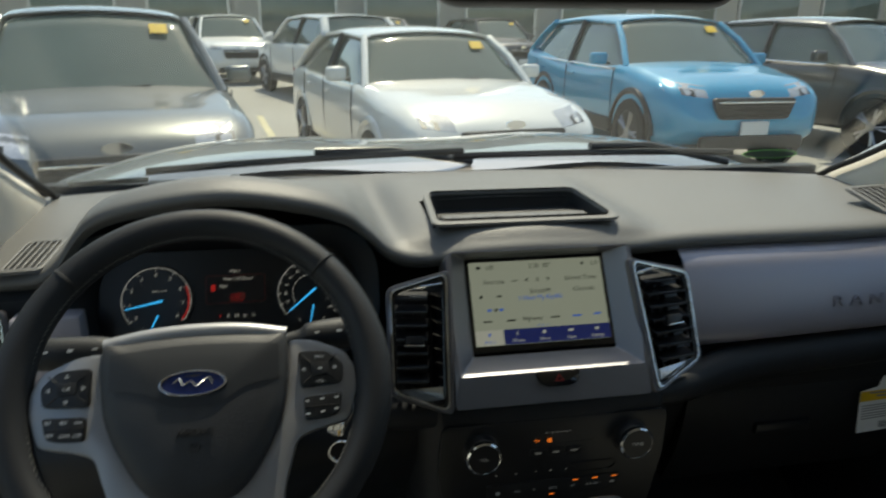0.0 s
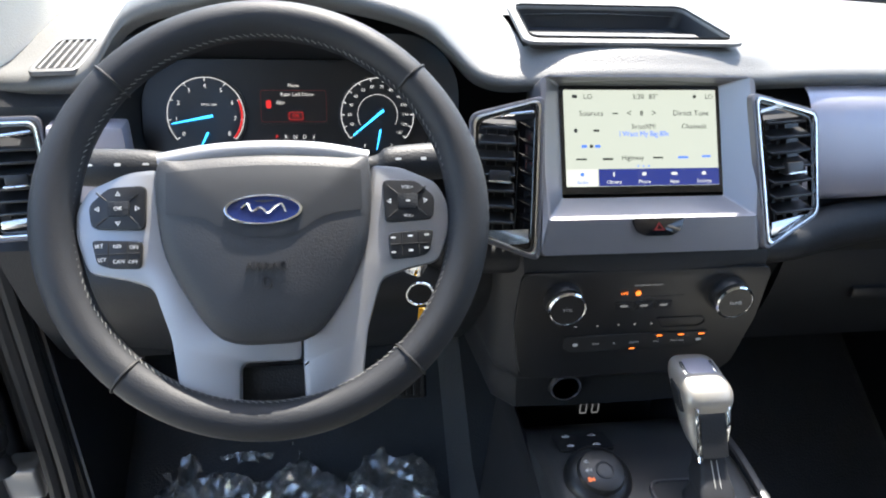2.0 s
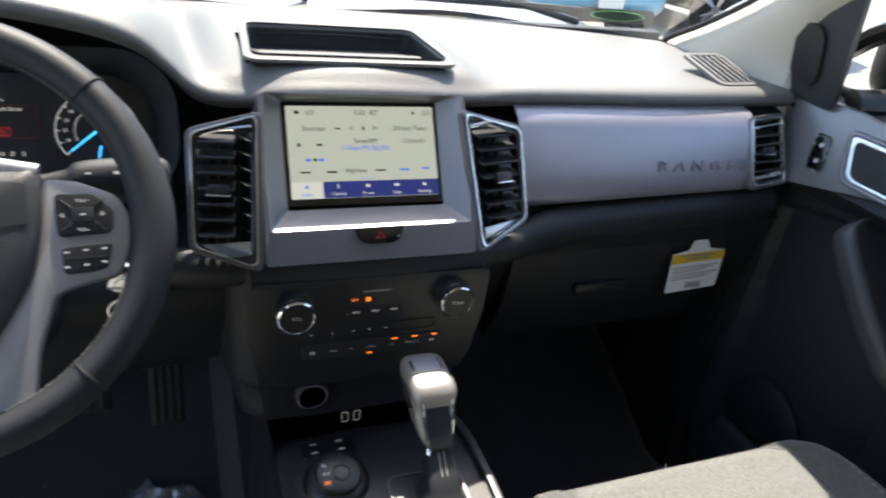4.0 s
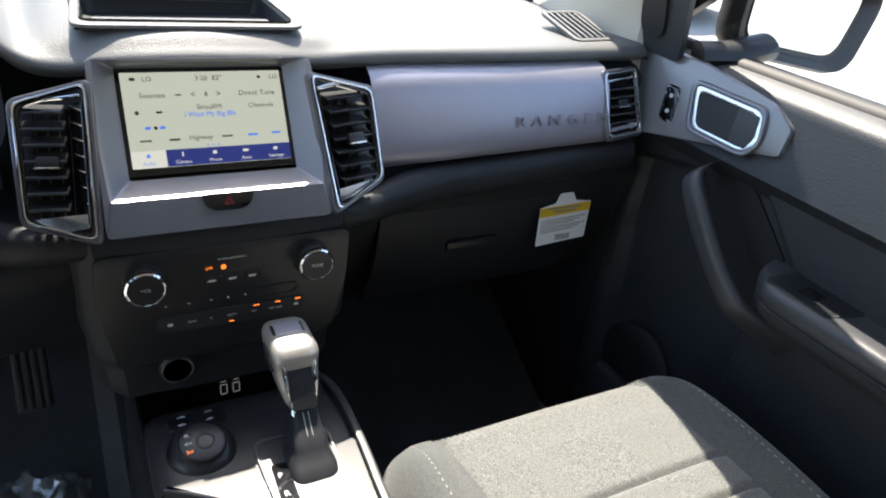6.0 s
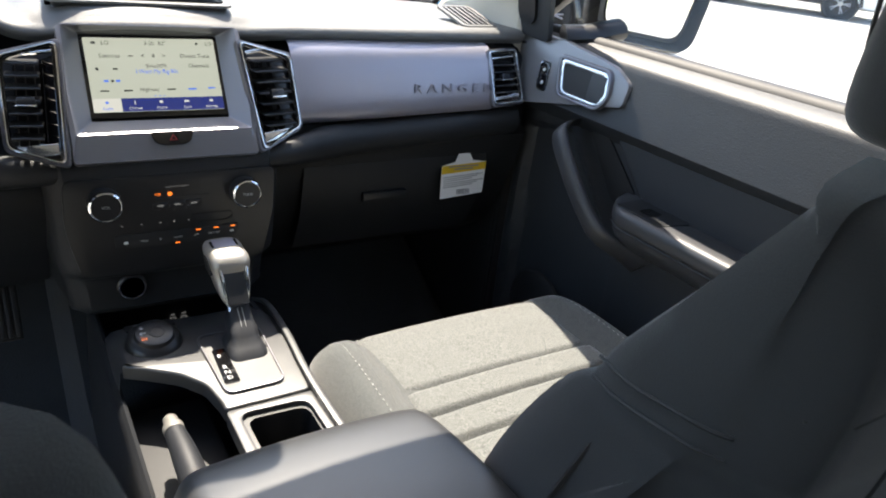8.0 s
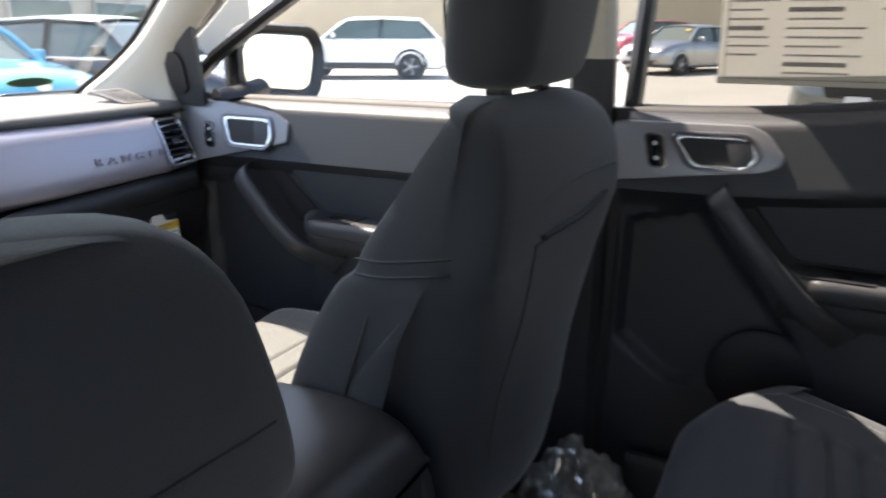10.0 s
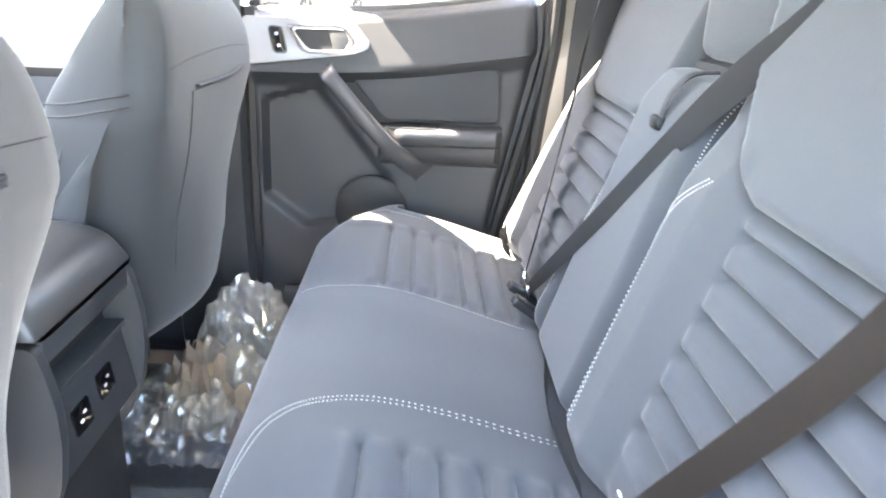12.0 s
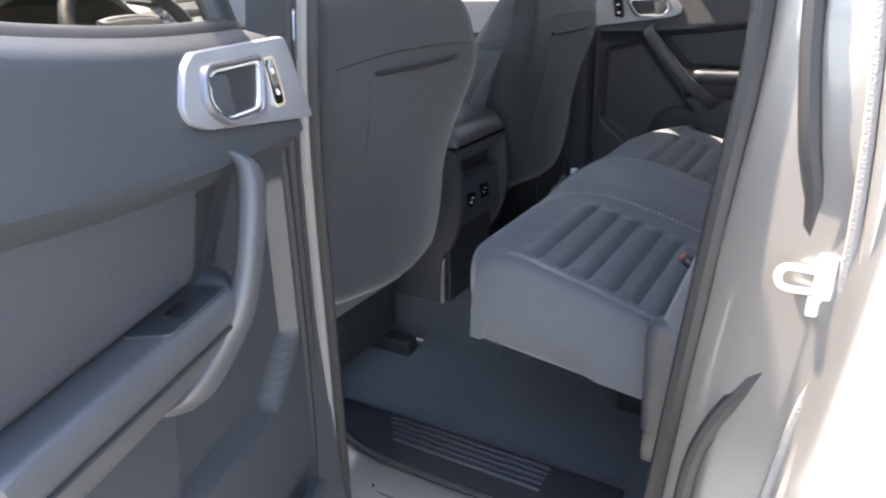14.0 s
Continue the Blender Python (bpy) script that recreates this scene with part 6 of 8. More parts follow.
        for z, w, th in ((1.47, 0.10, 0.03), (1.48, 0.12, 0.05), (1.53, 0.125, 0.055), (1.60, 0.115, 0.05), (1.62, 0.09, 0.03)):
            hrows.append([L(x + sx * 0.40, yy - 1.60, z) for x, yy in rounded(2 * w, 2 * th, th * 0.7, 6)])
        skin(lerp_rows([[Vector(p) for p in r] for r in hrows], 12), closed=True, caps=True, bm=h)
        part("headrest", h, REAR_CLOTH, s, "rear headrest")
    # pull strap of the armrest
    st = part("pull_strap", tube(spline([L(0.030, -1.56, 1.275), L(0.030, -1.53, 1.270), L(0.033, -1.512, 1.248), L(0.040, -1.505, 1.218)], 14), 0.011, 8, flat=0.2), BELT, s, "short black pull strap")
    part("strap_end", box((0.03, 0.012, 0.016), tuple(L(0.041, -1.504, 1.214)), 0.004), BLACK, st)


rear_bench()


def belt(name, pts, width, label, mat=BELT, taper=0.0):
    p = spline(pts, 40)
    bm = bmesh.new()
    rows = []
    for i, q in enumerate(p):
        a, b = p[max(0, i - 1)], p[min(len(p) - 1, i + 1)]
        d = (b - a).normalized()
        side = d.cross(Vector((0, -0.96, 0.28))).normalized() * width / 2 * (1 - taper * i / len(p))
        rows.append([q - side, q - side * 0.5 + Vector((0, 0.0008, 0)), q + side * 0.5 + Vector((0, 0.0008, 0)), q + side])
    skin(rows, bm=bm)
    bmesh.ops.solidify(bm, geom=bm.faces[:], thickness=0.0016)
    return part("webbing", bm, mat, BELT_ROOT[name])


BELT_ROOT = {}


def rear_belts():
    for name, key, label, pts, mat in (
        ("seat_belt", "right", "black rear seat belt hanging down the ribbed backrest", [(0.62, -1.58, 1.46), (0.575, -1.535, 1.30), (0.476, -1.494, 1.174), (0.385, -1.45, 1.03), (0.31, -1.41, 0.905)], BELT),
        ("seat_belt", "centre", "black centre seat belt crossing the folded armrest", [(-0.26, -1.585, 1.42), (-0.17, -1.55, 1.333), (-0.085, -1.520, 1.262), (0.015, -1.484, 1.155), (0.180, -1.425, 0.972), (0.262, -1.41, 0.90)], BELT),
        ("seat_belt", "left", "black rear seat belt drawn across the ribbed backrest", [(-0.53, -1.60, 1.47), (-0.50, -1.55, 1.36), (-0.455, -1.505, 1.235), (-0.405, -1.475, 1.12), (-0.29, -1.422, 0.92)], BELT_TAN),
    ):
        t = thing(name, label, "seat belt", "rear seat belts", at=pts[-1])
        BELT_ROOT[name] = t
        inv = Vector(pts[-1])
        w = belt(name, [Vector(p) - inv for p in pts], 0.034 if key == "left" else 0.046, label, mat, 0.6 if key == "centre" else 0.15)
        part("tongue", box((0.05, 0.008, 0.03), (0, 0.004, 0.0), 0.003), CHROME, t, "metal belt tongue")
    for x0, x1, y, z in ((0.16, -0.20, -1.405, 0.872), (0.60, 0.42, -1.40, 0.90)):
        t = thing("lap_belt", "grey seat belt webbing lying in the seat crease", "seat belt", "rear seat belts", at=(x1, y, z))
        BELT_ROOT["lap"] = t
        belt("lap", [Vector(((x0 - x1) * f, 0.012 * sin(f * 5), 0.006 * sin(f * 7))) for f in (0.0, 0.25, 0.5, 0.75, 1.0)], 0.034, "", BELT)
    red = material("buckle_red", (0.42, 0.05, 0.03), 0.4)
    for x in (-0.335, 0.21, 0.27):
        b = thing("belt_buckle", "black seat belt buckle with a red button", "belt buckle", "rear belt buckles", at=(x, -1.405, 0.888))
        tilt = Matrix.Rotation(radians(35), 3, "X")
        part("body", box((0.024, 0.062, 0.016), (0, 0, 0), 0.005, 3, turn=tilt), SATIN, b)
        part("button", box((0.017, 0.006, 0.010), (0, 0.0255, 0.018), 0.002, turn=tilt), red if x < 0 else SATIN, b, "release button")


rear_belts()

# ---- doors ----
def inside(poly, u, v):
    """How far a point lies inside a convex outline (negative outside)."""
    d = 9.0
    for (ax, ay), (bx, by) in zip(poly, poly[1:] + poly[:1]):
        ex, ey = bx - ax, by - ay
        d = min(d, ((u - ax) * ey - (v - ay) * ex) / math.hypot(ex, ey))
    return d


def door(name, label, m, spec, glass=True, tint=False):
    """A door in its own frame: x back from the hinge, y up (true height), z inwards."""
    d = thing(name, label, "car door", "cab doors", at=tuple(m.translation))
    g = Matrix.Translation(-m.translation) @ m
    U, sill0, sill1 = spec["len"], spec["sill"][0], spec["sill"][1]
    low = 0.50
    def sill(u):
        return sill0 + (sill1 - sill0) * (u / U) ** spec.get("rise", 1.0)
    def back(v):
        return U - spec["taper"] * max(0, 1.2 - v)
    # inner panel with relief
    nu, nv = 84, 96
    rows = []
    for i in range(nu + 1):
        r = []
        for j in range(nv + 1):
            f = j / nv
            u0 = i / nu
            top = sill(u0 * U)
            v = low + (top - low) * f
            u = u0 * back(v)
            n = 0.03
            f2 = (top - v) / 0.115
            if f2 < 1.25:
                n = 0.028 + 0.034 * min(1, f2) if f2 < 1 else 0.062 - 0.032 * (f2 - 1) / 0.25
            n -= 0.035 * max(0, 1 - (top - v) / 0.014) ** 2
            for uu in (u / 0.02, (back(v) - u) / 0.03):
                n -= 0.04 * max(0, 1 - uu) ** 2
            n -= 0.03 * max(0, 1 - (v - low) / 0.05) ** 2
            # recessed fields with soft edges
            for poly, deep in spec["fields"]:
                k = max(0, min(1, inside(poly, u, v) / 0.016))
                n -= deep * k * k * (3 - 2 * k)
            r.append(g @ Vector((u, v, n)))
        rows.append(r)
    part("inner_panel", skin(rows), DOOR, d, "dark moulded inner door panel")
    # outer shell
    out = [[g @ Vector((u, v, -0.085 + 0.02 * ((v - 0.9) / 0.4) ** 2)) for v in (0.42, 0.6, 0.8, 1.0, 1.15, sill(u) - 0.01)] for u in (0, U * 0.33, U * 0.66, U)]
    part("outer_skin", surf(out, 14, 16), PAINT, d, "dark grey metallic outer door skin")
    for u in (0.0, U):
        edge = [[g @ Vector((u, v, n)) for n in (-0.085, -0.04, 0.0)] for v in (0.46, 0.8, 1.1, sill(u) - 0.01)]
        part("edge_face", surf(edge, 8, 6), PAINT, d)
    part("sill_cap", tube([g @ Vector((u, sill(u) + 0.0, -0.03)) for u in [U * k / 16 for k in range(17)]], 0.022, 10, flat=0.5), RUBBER, d, "black window weather strip")
    # handle plate, on the sloping upper band
    g0, g = g, g @ Matrix(((1, 0, 0, 0), (0, 1, 0, 0), (0, -0.296, 1, 0.296 * (sill0 + 0.004) - 0.012), (0, 0, 0, 1)))
    pl = soft_poly(spec["plate"], 0.008)
    part("handle_plate", plate(pl, 0.010, g @ Matrix.Translation((0, 0, 0.038)), 0.004), SILVER_DOOR, d, "satin silver handle plate")
    ring = soft_poly(spec["ring"], 0.016, 6)
    cx, cy = sum(q[0] for q in ring) / len(ring), sum(q[1] for q in ring) / len(ring)
    def scaled(a, b):
        return [(cx + (x - cx) * a, cy + (y - cy) * b) for x, y in ring]
    rg = part("handle_surround", frame_plate(ring, scaled(0.90, 0.84), 0.012, g @ Matrix.Translation((0, 0, 0.044)), 0.003), GUNMETAL, d, "satin grey handle surround")
    part("handle_ring", frame_plate(scaled(0.90, 0.84), scaled(0.78, 0.66), 0.010, g @ Matrix.Translation((0, 0, 0.044)), 0.002), CHROME_SOFT, rg, "bright chrome pull ring")
    # the hollow's darkness comes from a near-flush plate coloured black
    part("handle_shade_plate", plate(scaled(0.80, 0.68), 0.002, g @ Matrix.Translation((0, 0, 0.0485))), RUBBER, rg, "flat black plate for the dark handle hollow")
    lever = [(x, y) for x, y in scaled(0.79, 0.67)]
    far = max(q[0] for q in lever)
    part("handle_lever", plate([(far - (far - x) * 0.36, y) for x, y in lever], 0.004, g @ Matrix.Translation((0, 0, 0.0502)), 0.0015), DOOR, rg, "dark grey door lever")
    sx, sy = spec["switch"]
    sw = part("lock_switch", plate(rounded(0.024, 0.046, 0.006, 5, sx, sy, skew=-0.25), 0.004, g @ Matrix.Translation((0, 0, 0.046)), 0.0015), PIANO, d, "glossy black lock switch")
    part("switch_edge", frame_plate(rounded(0.03, 0.052, 0.008, 5, sx, sy, skew=-0.25), rounded(0.024, 0.046, 0.006, 5, sx, sy, skew=-0.25), 0.003, g @ Matrix.Translation((0, 0, 0.0465))), CHROME, sw)
    for k in (-1, 1):
        part("switch_mark", plate(rounded(0.007, 0.006, 0.002, 3, sx - 0.25 * k * 0.011, sy + k * 0.011), 0.0004, g @ Matrix.Translation((0, 0, 0.0502))), WHITE_MARK, sw)
    g = g0
    # soft insert, framed by a dark groove
    ins = soft_poly(spec["insert"], 0.02)
    icx, icy = sum(p[0] for p in ins) / len(ins), sum(p[1] for p in ins) / len(ins)
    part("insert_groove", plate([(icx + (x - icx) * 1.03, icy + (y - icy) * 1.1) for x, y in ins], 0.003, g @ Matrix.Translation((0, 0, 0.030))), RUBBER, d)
    part("insert", plate(ins, 0.010, g @ Matrix.Translation((0, 0, 0.031)), 0.006, 3), DOOR_SOFT, d, "soft padded door insert")
    # armrest
    a0, a1, az = spec["arm"]
    D = spec["depth"]
    def deep(u):
        return D * (0.25 + 0.75 * min(1, max(0, (u - a0) / 0.05)) ** 0.5) * min(1, 0.5 + (a1 - u) / 0.03) * (1 - 0.15 * (u - a0) / (a1 - a0))
    secs = []
    for k in range(25):
        u = a0 + (a1 - a0) * (k / 24) ** 1.4
        dep = deep(u)
        secs.append([g @ Vector((u, az + y, 0.028 + n)) for y, n in ((0.005, 0.0), (0.004, dep * 0.5), (0.002, dep * 0.85), (-0.004, dep * 0.97), (-0.014, dep), (-0.024, dep * 0.97), (-0.030, dep * 0.92), (-0.05, dep * 0.8), (-0.075, dep * 0.45), (-0.085, 0.0))])
    part("armrest", skin([spline(q, 30) for q in secs], caps=True), ARM, d, "dark padded armrest ledge")
    part("armrest_line", tube([g @ Vector((u, az - 0.031, 0.030 + deep(u) * 0.91)) for u in [a0 + (a1 - a0) * (0.04 + 0.94 * k / 20) for k in range(21)]], 0.0022, 5), RUBBER, d)
    wsu = spec["window_switch"]
    top = g @ axes_at((0, az + 0.0085, 0.028), (1, 0, 0), (0, -0.07, 1))
    sw0, sw1 = D * 0.18, D * 0.80
    w = part("window_switch", plate(soft_poly([(wsu - 0.04, sw0), (wsu + 0.06, sw0), (wsu + 0.045, sw1), (wsu - 0.045, sw1)], 0.006), 0.004, top, 0.0015), SATIN, d, "black window switch plate")
    part("plate_edge", frame_plate(soft_poly([(wsu - 0.042, sw0 - 0.002), (wsu + 0.063, sw0 - 0.002), (wsu + 0.047, sw1 + 0.002), (wsu - 0.048, sw1 + 0.002)], 0.006), soft_poly([(wsu - 0.04, sw0), (wsu + 0.06, sw0), (wsu + 0.045, sw1), (wsu - 0.045, sw1)], 0.006), 0.0045, top), DOOR, w)
    part("switch_rocker", plate(rounded(0.028, D * 0.3, 0.003, 4, wsu + 0.005, D * 0.5), 0.010, top, 0.002), PIANO, w)
    part("switch_dot", plate(rounded(0.006, 0.003, 0.001, 3, wsu + 0.006, D * 0.52), 0.0005, top @ Matrix.Translation((0, 0, 0.0102))), CHROME, w)
    # pull handle: a flat bar that falls back into the armrest, over a black plate for the shaded grab hollow
    (pu, pv), (qu, qv) = spec["pull"]
    nn = D + 0.024
    path = [(pu, pv, 0.034), (pu + 0.004, pv - 0.004, nn * 0.78), (pu + (qu - pu) * 0.14, pv + (qv - pv) * 0.14, nn), (pu + (qu - pu) * 0.5, pv + (qv - pv) * 0.52, nn + 0.004), (pu + (qu - pu) * 0.8, pv + (qv - pv) * 0.82, nn), (qu, qv, nn - 0.012), (qu + 0.035, qv - 0.03, 0.05), (qu + 0.05, qv - 0.045, 0.03)]
    pts = spline(path, 32)
    across = Vector((pv - qv, qu - pu, 0)).normalized()
    bar = []
    for k, q in enumerate(pts):
        wide = 0.0165 + 0.010 * max(0, (k - 18) / 13)
        bar.append([g @ (q + across * a * wide + Vector((0, 0, b * 0.011))) for a, b in rounded(2.0, 2.0, 0.75, 5)])
    part("pull_handle", skin(bar, closed=True, caps=True), ARM, d, "dark grab handle sloping into the armrest")
    # no hollow is cut here; a flat black plate gives its shade
    part("grab_shade_plate", plate(soft_poly(spec["grab"], 0.012), 0.003, g @ Matrix.Translation((0, 0, 0.0315))), RUBBER, d, "flat black plate for the shaded hollow behind the handle")
    # round black disc (front doors: speaker) and lower pocket
    spu, spv = spec["speaker"]
    if spec["grille"]:
        part("door_disc", lathe([(0.084, 0), (0.083, 0.006), (0.078, 0.010), (0.05, 0.013), (0.001, 0.014)], g @ Matrix.Translation((spu, spv, 0.020)), 48), RUBBER, d, "round black disc, a speaker grille on the front doors")
    pk = [[g @ Vector((u, v, n)) for v, n in ((0.54, 0.03), (0.55, 0.062), (0.64, 0.07), (0.70, 0.068), (0.705, 0.05))] for u in (U * 0.12, U * 0.3, U * 0.6, U * 0.86)]
    part("door_pocket", surf(pk, 12, 14, 0.006), DOOR, d, "moulded door pocket")
    # seals
    part("seal", tube([g @ Vector(q) for q in spline([(-0.004, sill0 - 0.02, 0.012), (-0.008, 1.0, 0.016), (-0.006, 0.7, 0.014), (0.02, 0.50, 0.008)], 20)], 0.010, 8), RUBBER, d, "black rubber edge seal")
    # window frame and pane
    top = spec["roof"]
    def lean(v, s):
        return -0.03 - 0.12 * max(0, (v - s) / 0.4)
    if spec["rake"]:
        fr = [(-0.05, 1.285, -0.03), (0.03, 1.362, -0.05), (0.16, 1.448, -0.075), (0.40, 1.60, lean(top, sill0) + 0.01), (0.46, top, lean(top, sill0))]
    else:
        fr = [(0.012, sill0 + (top - sill0) * f, lean(sill0 + (top - sill0) * f, sill0)) for f in (0.0, 0.33, 0.66, 1.0)]
    bk = [(U - 0.02 - 0.05 * f, sill1 + (top - 0.02 - sill1) * f, lean(sill1 + (top - 0.02 - sill1) * f, sill1)) for f in (1.0, 0.5, 0.0)]
    mid = [((fr[-1][0] + bk[0][0]) / 2, top + 0.012, fr[-1][2])]
    part("window_frame", tube([g @ Vector(q) for q in fr + mid + bk], 0.020, 8, flat=0.8), SATIN, d, "satin black window frame")
    if glass:
        n = 8
        rows = []
        for k in range(n + 1):
            f = k / n
            lo = Vector((0.01 + (U - 0.03) * f, sill(0.01 + (U - 0.03) * f) - 0.01, -0.03))
            hi_u = fr[-1][0] + (bk[0][0] - fr[-1][0]) * f
            hi = Vector((hi_u, top, lean(top, sill0)))
            rows.append([g @ lo.lerp(hi, j / 6) for j in range(7)])
        pane = part("pane", skin(rows), TINTED if tint else GLASS, d, "dark tinted privacy glass" if tint else "clear side window glass")
        pane.visible_shadow = tint
    return d, g


SILVER_DOOR = material("silver_door_trim", (0.24, 0.24, 0.255), 0.38, metal=0.45, grain=0.08, grain_size=0.0006, vary=0.04)
ARM = material("armrest_vinyl", (0.05, 0.051, 0.055), 0.42, grain=0.3, grain_size=0.0015, vary=0.1)
FRONT = dict(len=0.93, sill=(1.272, 1.282), taper=0.05, roof=1.64, rake=0.34, fields=[([(0.035, 1.10), (0.17, 1.125), (0.34, 0.93), (0.34, 0.70), (0.06, 0.62)], 0.02)], depth=0.082, grille=True, grab=[(0.225, 1.135), (0.275, 1.135), (0.36, 1.06), (0.355, 1.035), (0.31, 1.03)],
             plate=[(0.0, 1.272), (0.12, 1.272), (0.262, 1.256), (0.304, 1.236), (0.306, 1.198), (0.052, 1.142), (0.0, 1.135)],
             ring=[(0.122, 1.250), (0.262, 1.250), (0.278, 1.205), (0.262, 1.180), (0.150, 1.180)],
             switch=(0.099, 1.203), insert=[(0.29, 1.148), (0.42, 1.172), (0.86, 1.188), (0.87, 1.06), (0.39, 1.05)],
             arm=(0.345, 0.86, 1.055), window_switch=0.425, pull=((0.205, 1.145), (0.36, 0.99)), speaker=(0.16, 0.72))
# speaker only places a plain black disc here, on the right door alone
REAR = dict(len=0.60, sill=(1.292, 1.352), rise=2.2, taper=0.19, roof=1.655, rake=0.0, fields=[([(0.028, 1.125), (0.147, 1.157), (0.31, 0.955), (0.33, 0.86), (0.117, 0.835), (0.024, 0.905)], 0.022)], depth=0.072, grille=True, grab=[(0.185, 1.168), (0.215, 1.172), (0.285, 1.088), (0.292, 1.055), (0.262, 1.06)],
            plate=[(0.0, 1.282), (0.205, 1.284), (0.228, 1.274), (0.256, 1.242), (0.252, 1.228), (0.226, 1.218), (0.0, 1.188)],
            ring=[(0.082, 1.271), (0.208, 1.274), (0.229, 1.240), (0.205, 1.217), (0.124, 1.215)],
            switch=(0.072, 1.240), insert=[(0.215, 1.172), (0.30, 1.19), (0.525, 1.202), (0.53, 1.085), (0.285, 1.085)],
            arm=(0.275, 0.535, 1.075), window_switch=0.345, pull=((0.166, 1.190), (0.325, 1.018)), speaker=(0.265, 0.878))


def door_pose(hinge, back, inward):
    m = Matrix.Identity(4)
    for i, v in enumerate((Vector(back).normalized(), Vector((0, 0, 1)), Vector(inward).normalized())):
        for k in range(3):
            m[k][i] = v[k]
    m.translation = (*hinge, 0)
    return m


door("front_passenger_door", "closed dark front door with silver handle plate and armrest", door_pose((0.745, 0.10), (0, -1, 0), (-1, 0, 0)), FRONT)
rear_right, rr = door("rear_passenger_door", "closed dark rear door with silver handle plate and padded insert", door_pose((0.745, -0.862), (0, -1, 0), (-1, 0, 0)), REAR, tint=True)
rear_left, rl = door("rear_passenger_door", "wide open dark rear door with silver handle plate and armrest", door_pose((-0.818, -0.952), (-0.945, -0.327, 0), (0.327, -0.945, 0)), dict(REAR, grille=False, depth=0.052, arm=(0.215, 0.555, 1.075), pull=((0.185, 1.190), (0.268, 1.020)), insert=[(0.232, 1.176), (0.30, 1.188), (0.535, 1.204), (0.54, 1.085), (0.262, 1.085)], window_switch=0.31), tint=True)
# assumed opening angle, narrowed so less light enters from the left
door("driver_door", "partly open dark driver's door, angled to cut side light", door_pose((-0.80, 0.16), (-0.82, -0.572, 0), (0.572, -0.82, 0)), FRONT)


def left_door_extras():
    """What the open door shows beside its panel: hinge strap, latch and striker."""
    s = thing("door_striker", "white-painted steel door striker bolted to the rear pillar", "door striker", at=(-0.766, -1.568, 1.072))
    steel = material("painted_steel", (0.55, 0.54, 0.52), 0.4, vary=0.08)
    part("base", box((0.016, 0.017, 0.042), (0.0, -0.016, 0.006), 0.004, 3), steel, s)
    part("foot", box((0.012, 0.011, 0.020), (0.0, -0.010, -0.024), 0.003), steel, s)
    part("loop", tube(spline([(0.0, -0.012, 0.010), (-0.001, 0.016, 0.011), (-0.001, 0.023, 0.0), (-0.001, 0.016, -0.010), (0.0, -0.012, -0.010)], 20), 0.0038, 8), steel, s, "white steel loop")
    for z in (-0.016, 0.016):
        part("bolt", lathe([(0.006, 0), (0.006, 0.005), (0.001, 0.005)], axes_at((-0.003, -0.012, z), (0, 1, 0), (0, 0, 1)), 6), steel, s)
    p = thing("sill_plate", "black ribbed plastic sill plate", "sill plate", at=(-0.53, -1.05, 0.512))
    part("plate", box((0.125, 0.60, 0.014), (0, 0, 0), 0.005), BLACK, p)
    for k in range(5):
        part("ridge", box((0.006, 0.34 - 0.010 * k, 0.006), (0.046 - 0.0145 * k, 0.0 - 0.006 * k, 0.009), 0.002), ARM, p)
    # painted step outside the plate, rising into the middle pillar, with the opening's seal on its inner edge
    line = spline([(-0.600, -1.43, 0.508), (-0.599, -1.16, 0.508), (-0.600, -1.03, 0.508), (-0.600, -0.92, 0.512), (-0.604, -0.86, 0.535), (-0.625, -0.83, 0.60), (-0.65, -0.825, 0.70)], 26)
    rows = [[p_ + Vector((-dx, -dy if p_.y > -0.95 else 0, dz)) for dx, dy, dz in ((0.0, 0.0, 0.0), (0.012, 0.006, 0.002), (0.05, 0.02, -0.006), (0.085, 0.04, -0.016), (0.10, 0.05, -0.05))] for p_ in line]
    single("sill_step", skin(rows), PAINT, "dark grey painted step of the rear door opening", "sill", kind="structure")
    single("door_seal", tube([p_ + Vector((0.004, 0, 0.006)) for p_ in line], 0.007, 8), RUBBER, "black rubber seal along the sill", "seal", kind="structure")
    b = thing("side_bolster", "padded dark side bolster beside the rear seat", "bolster", at=(-0.60, -1.425, 0.78))
    rows = []
    for z, y, w, dd in ((-0.03, 0.0, 0.020, 0.028), (0.0, 0.0, 0.022, 0.03), (0.08, 0.0, 0.024, 0.032), (0.12, 0.0, 0.025, 0.034), (0.135, -0.005, 0.022, 0.03), (0.142, -0.01, 0.012, 0.016)):
        rows.append([(x, yy + y, z) for x, yy in rounded(2 * w, 2 * dd, w * 0.8, 6)])
    part("pad", skin(lerp_rows([[Vector(q) for q in r] for r in rows], 22), closed=True, caps=True), DOOR, b)
    part("bracket", box((0.035, 0.05, 0.05), (0, 0.0, -0.055), 0.008), SATIN, b)
    part("upper_trim", box((0.05, 0.05, 0.16), (0.02, -0.06, 0.03), 0.015, 3), BEIGE, b)


left_door_extras()

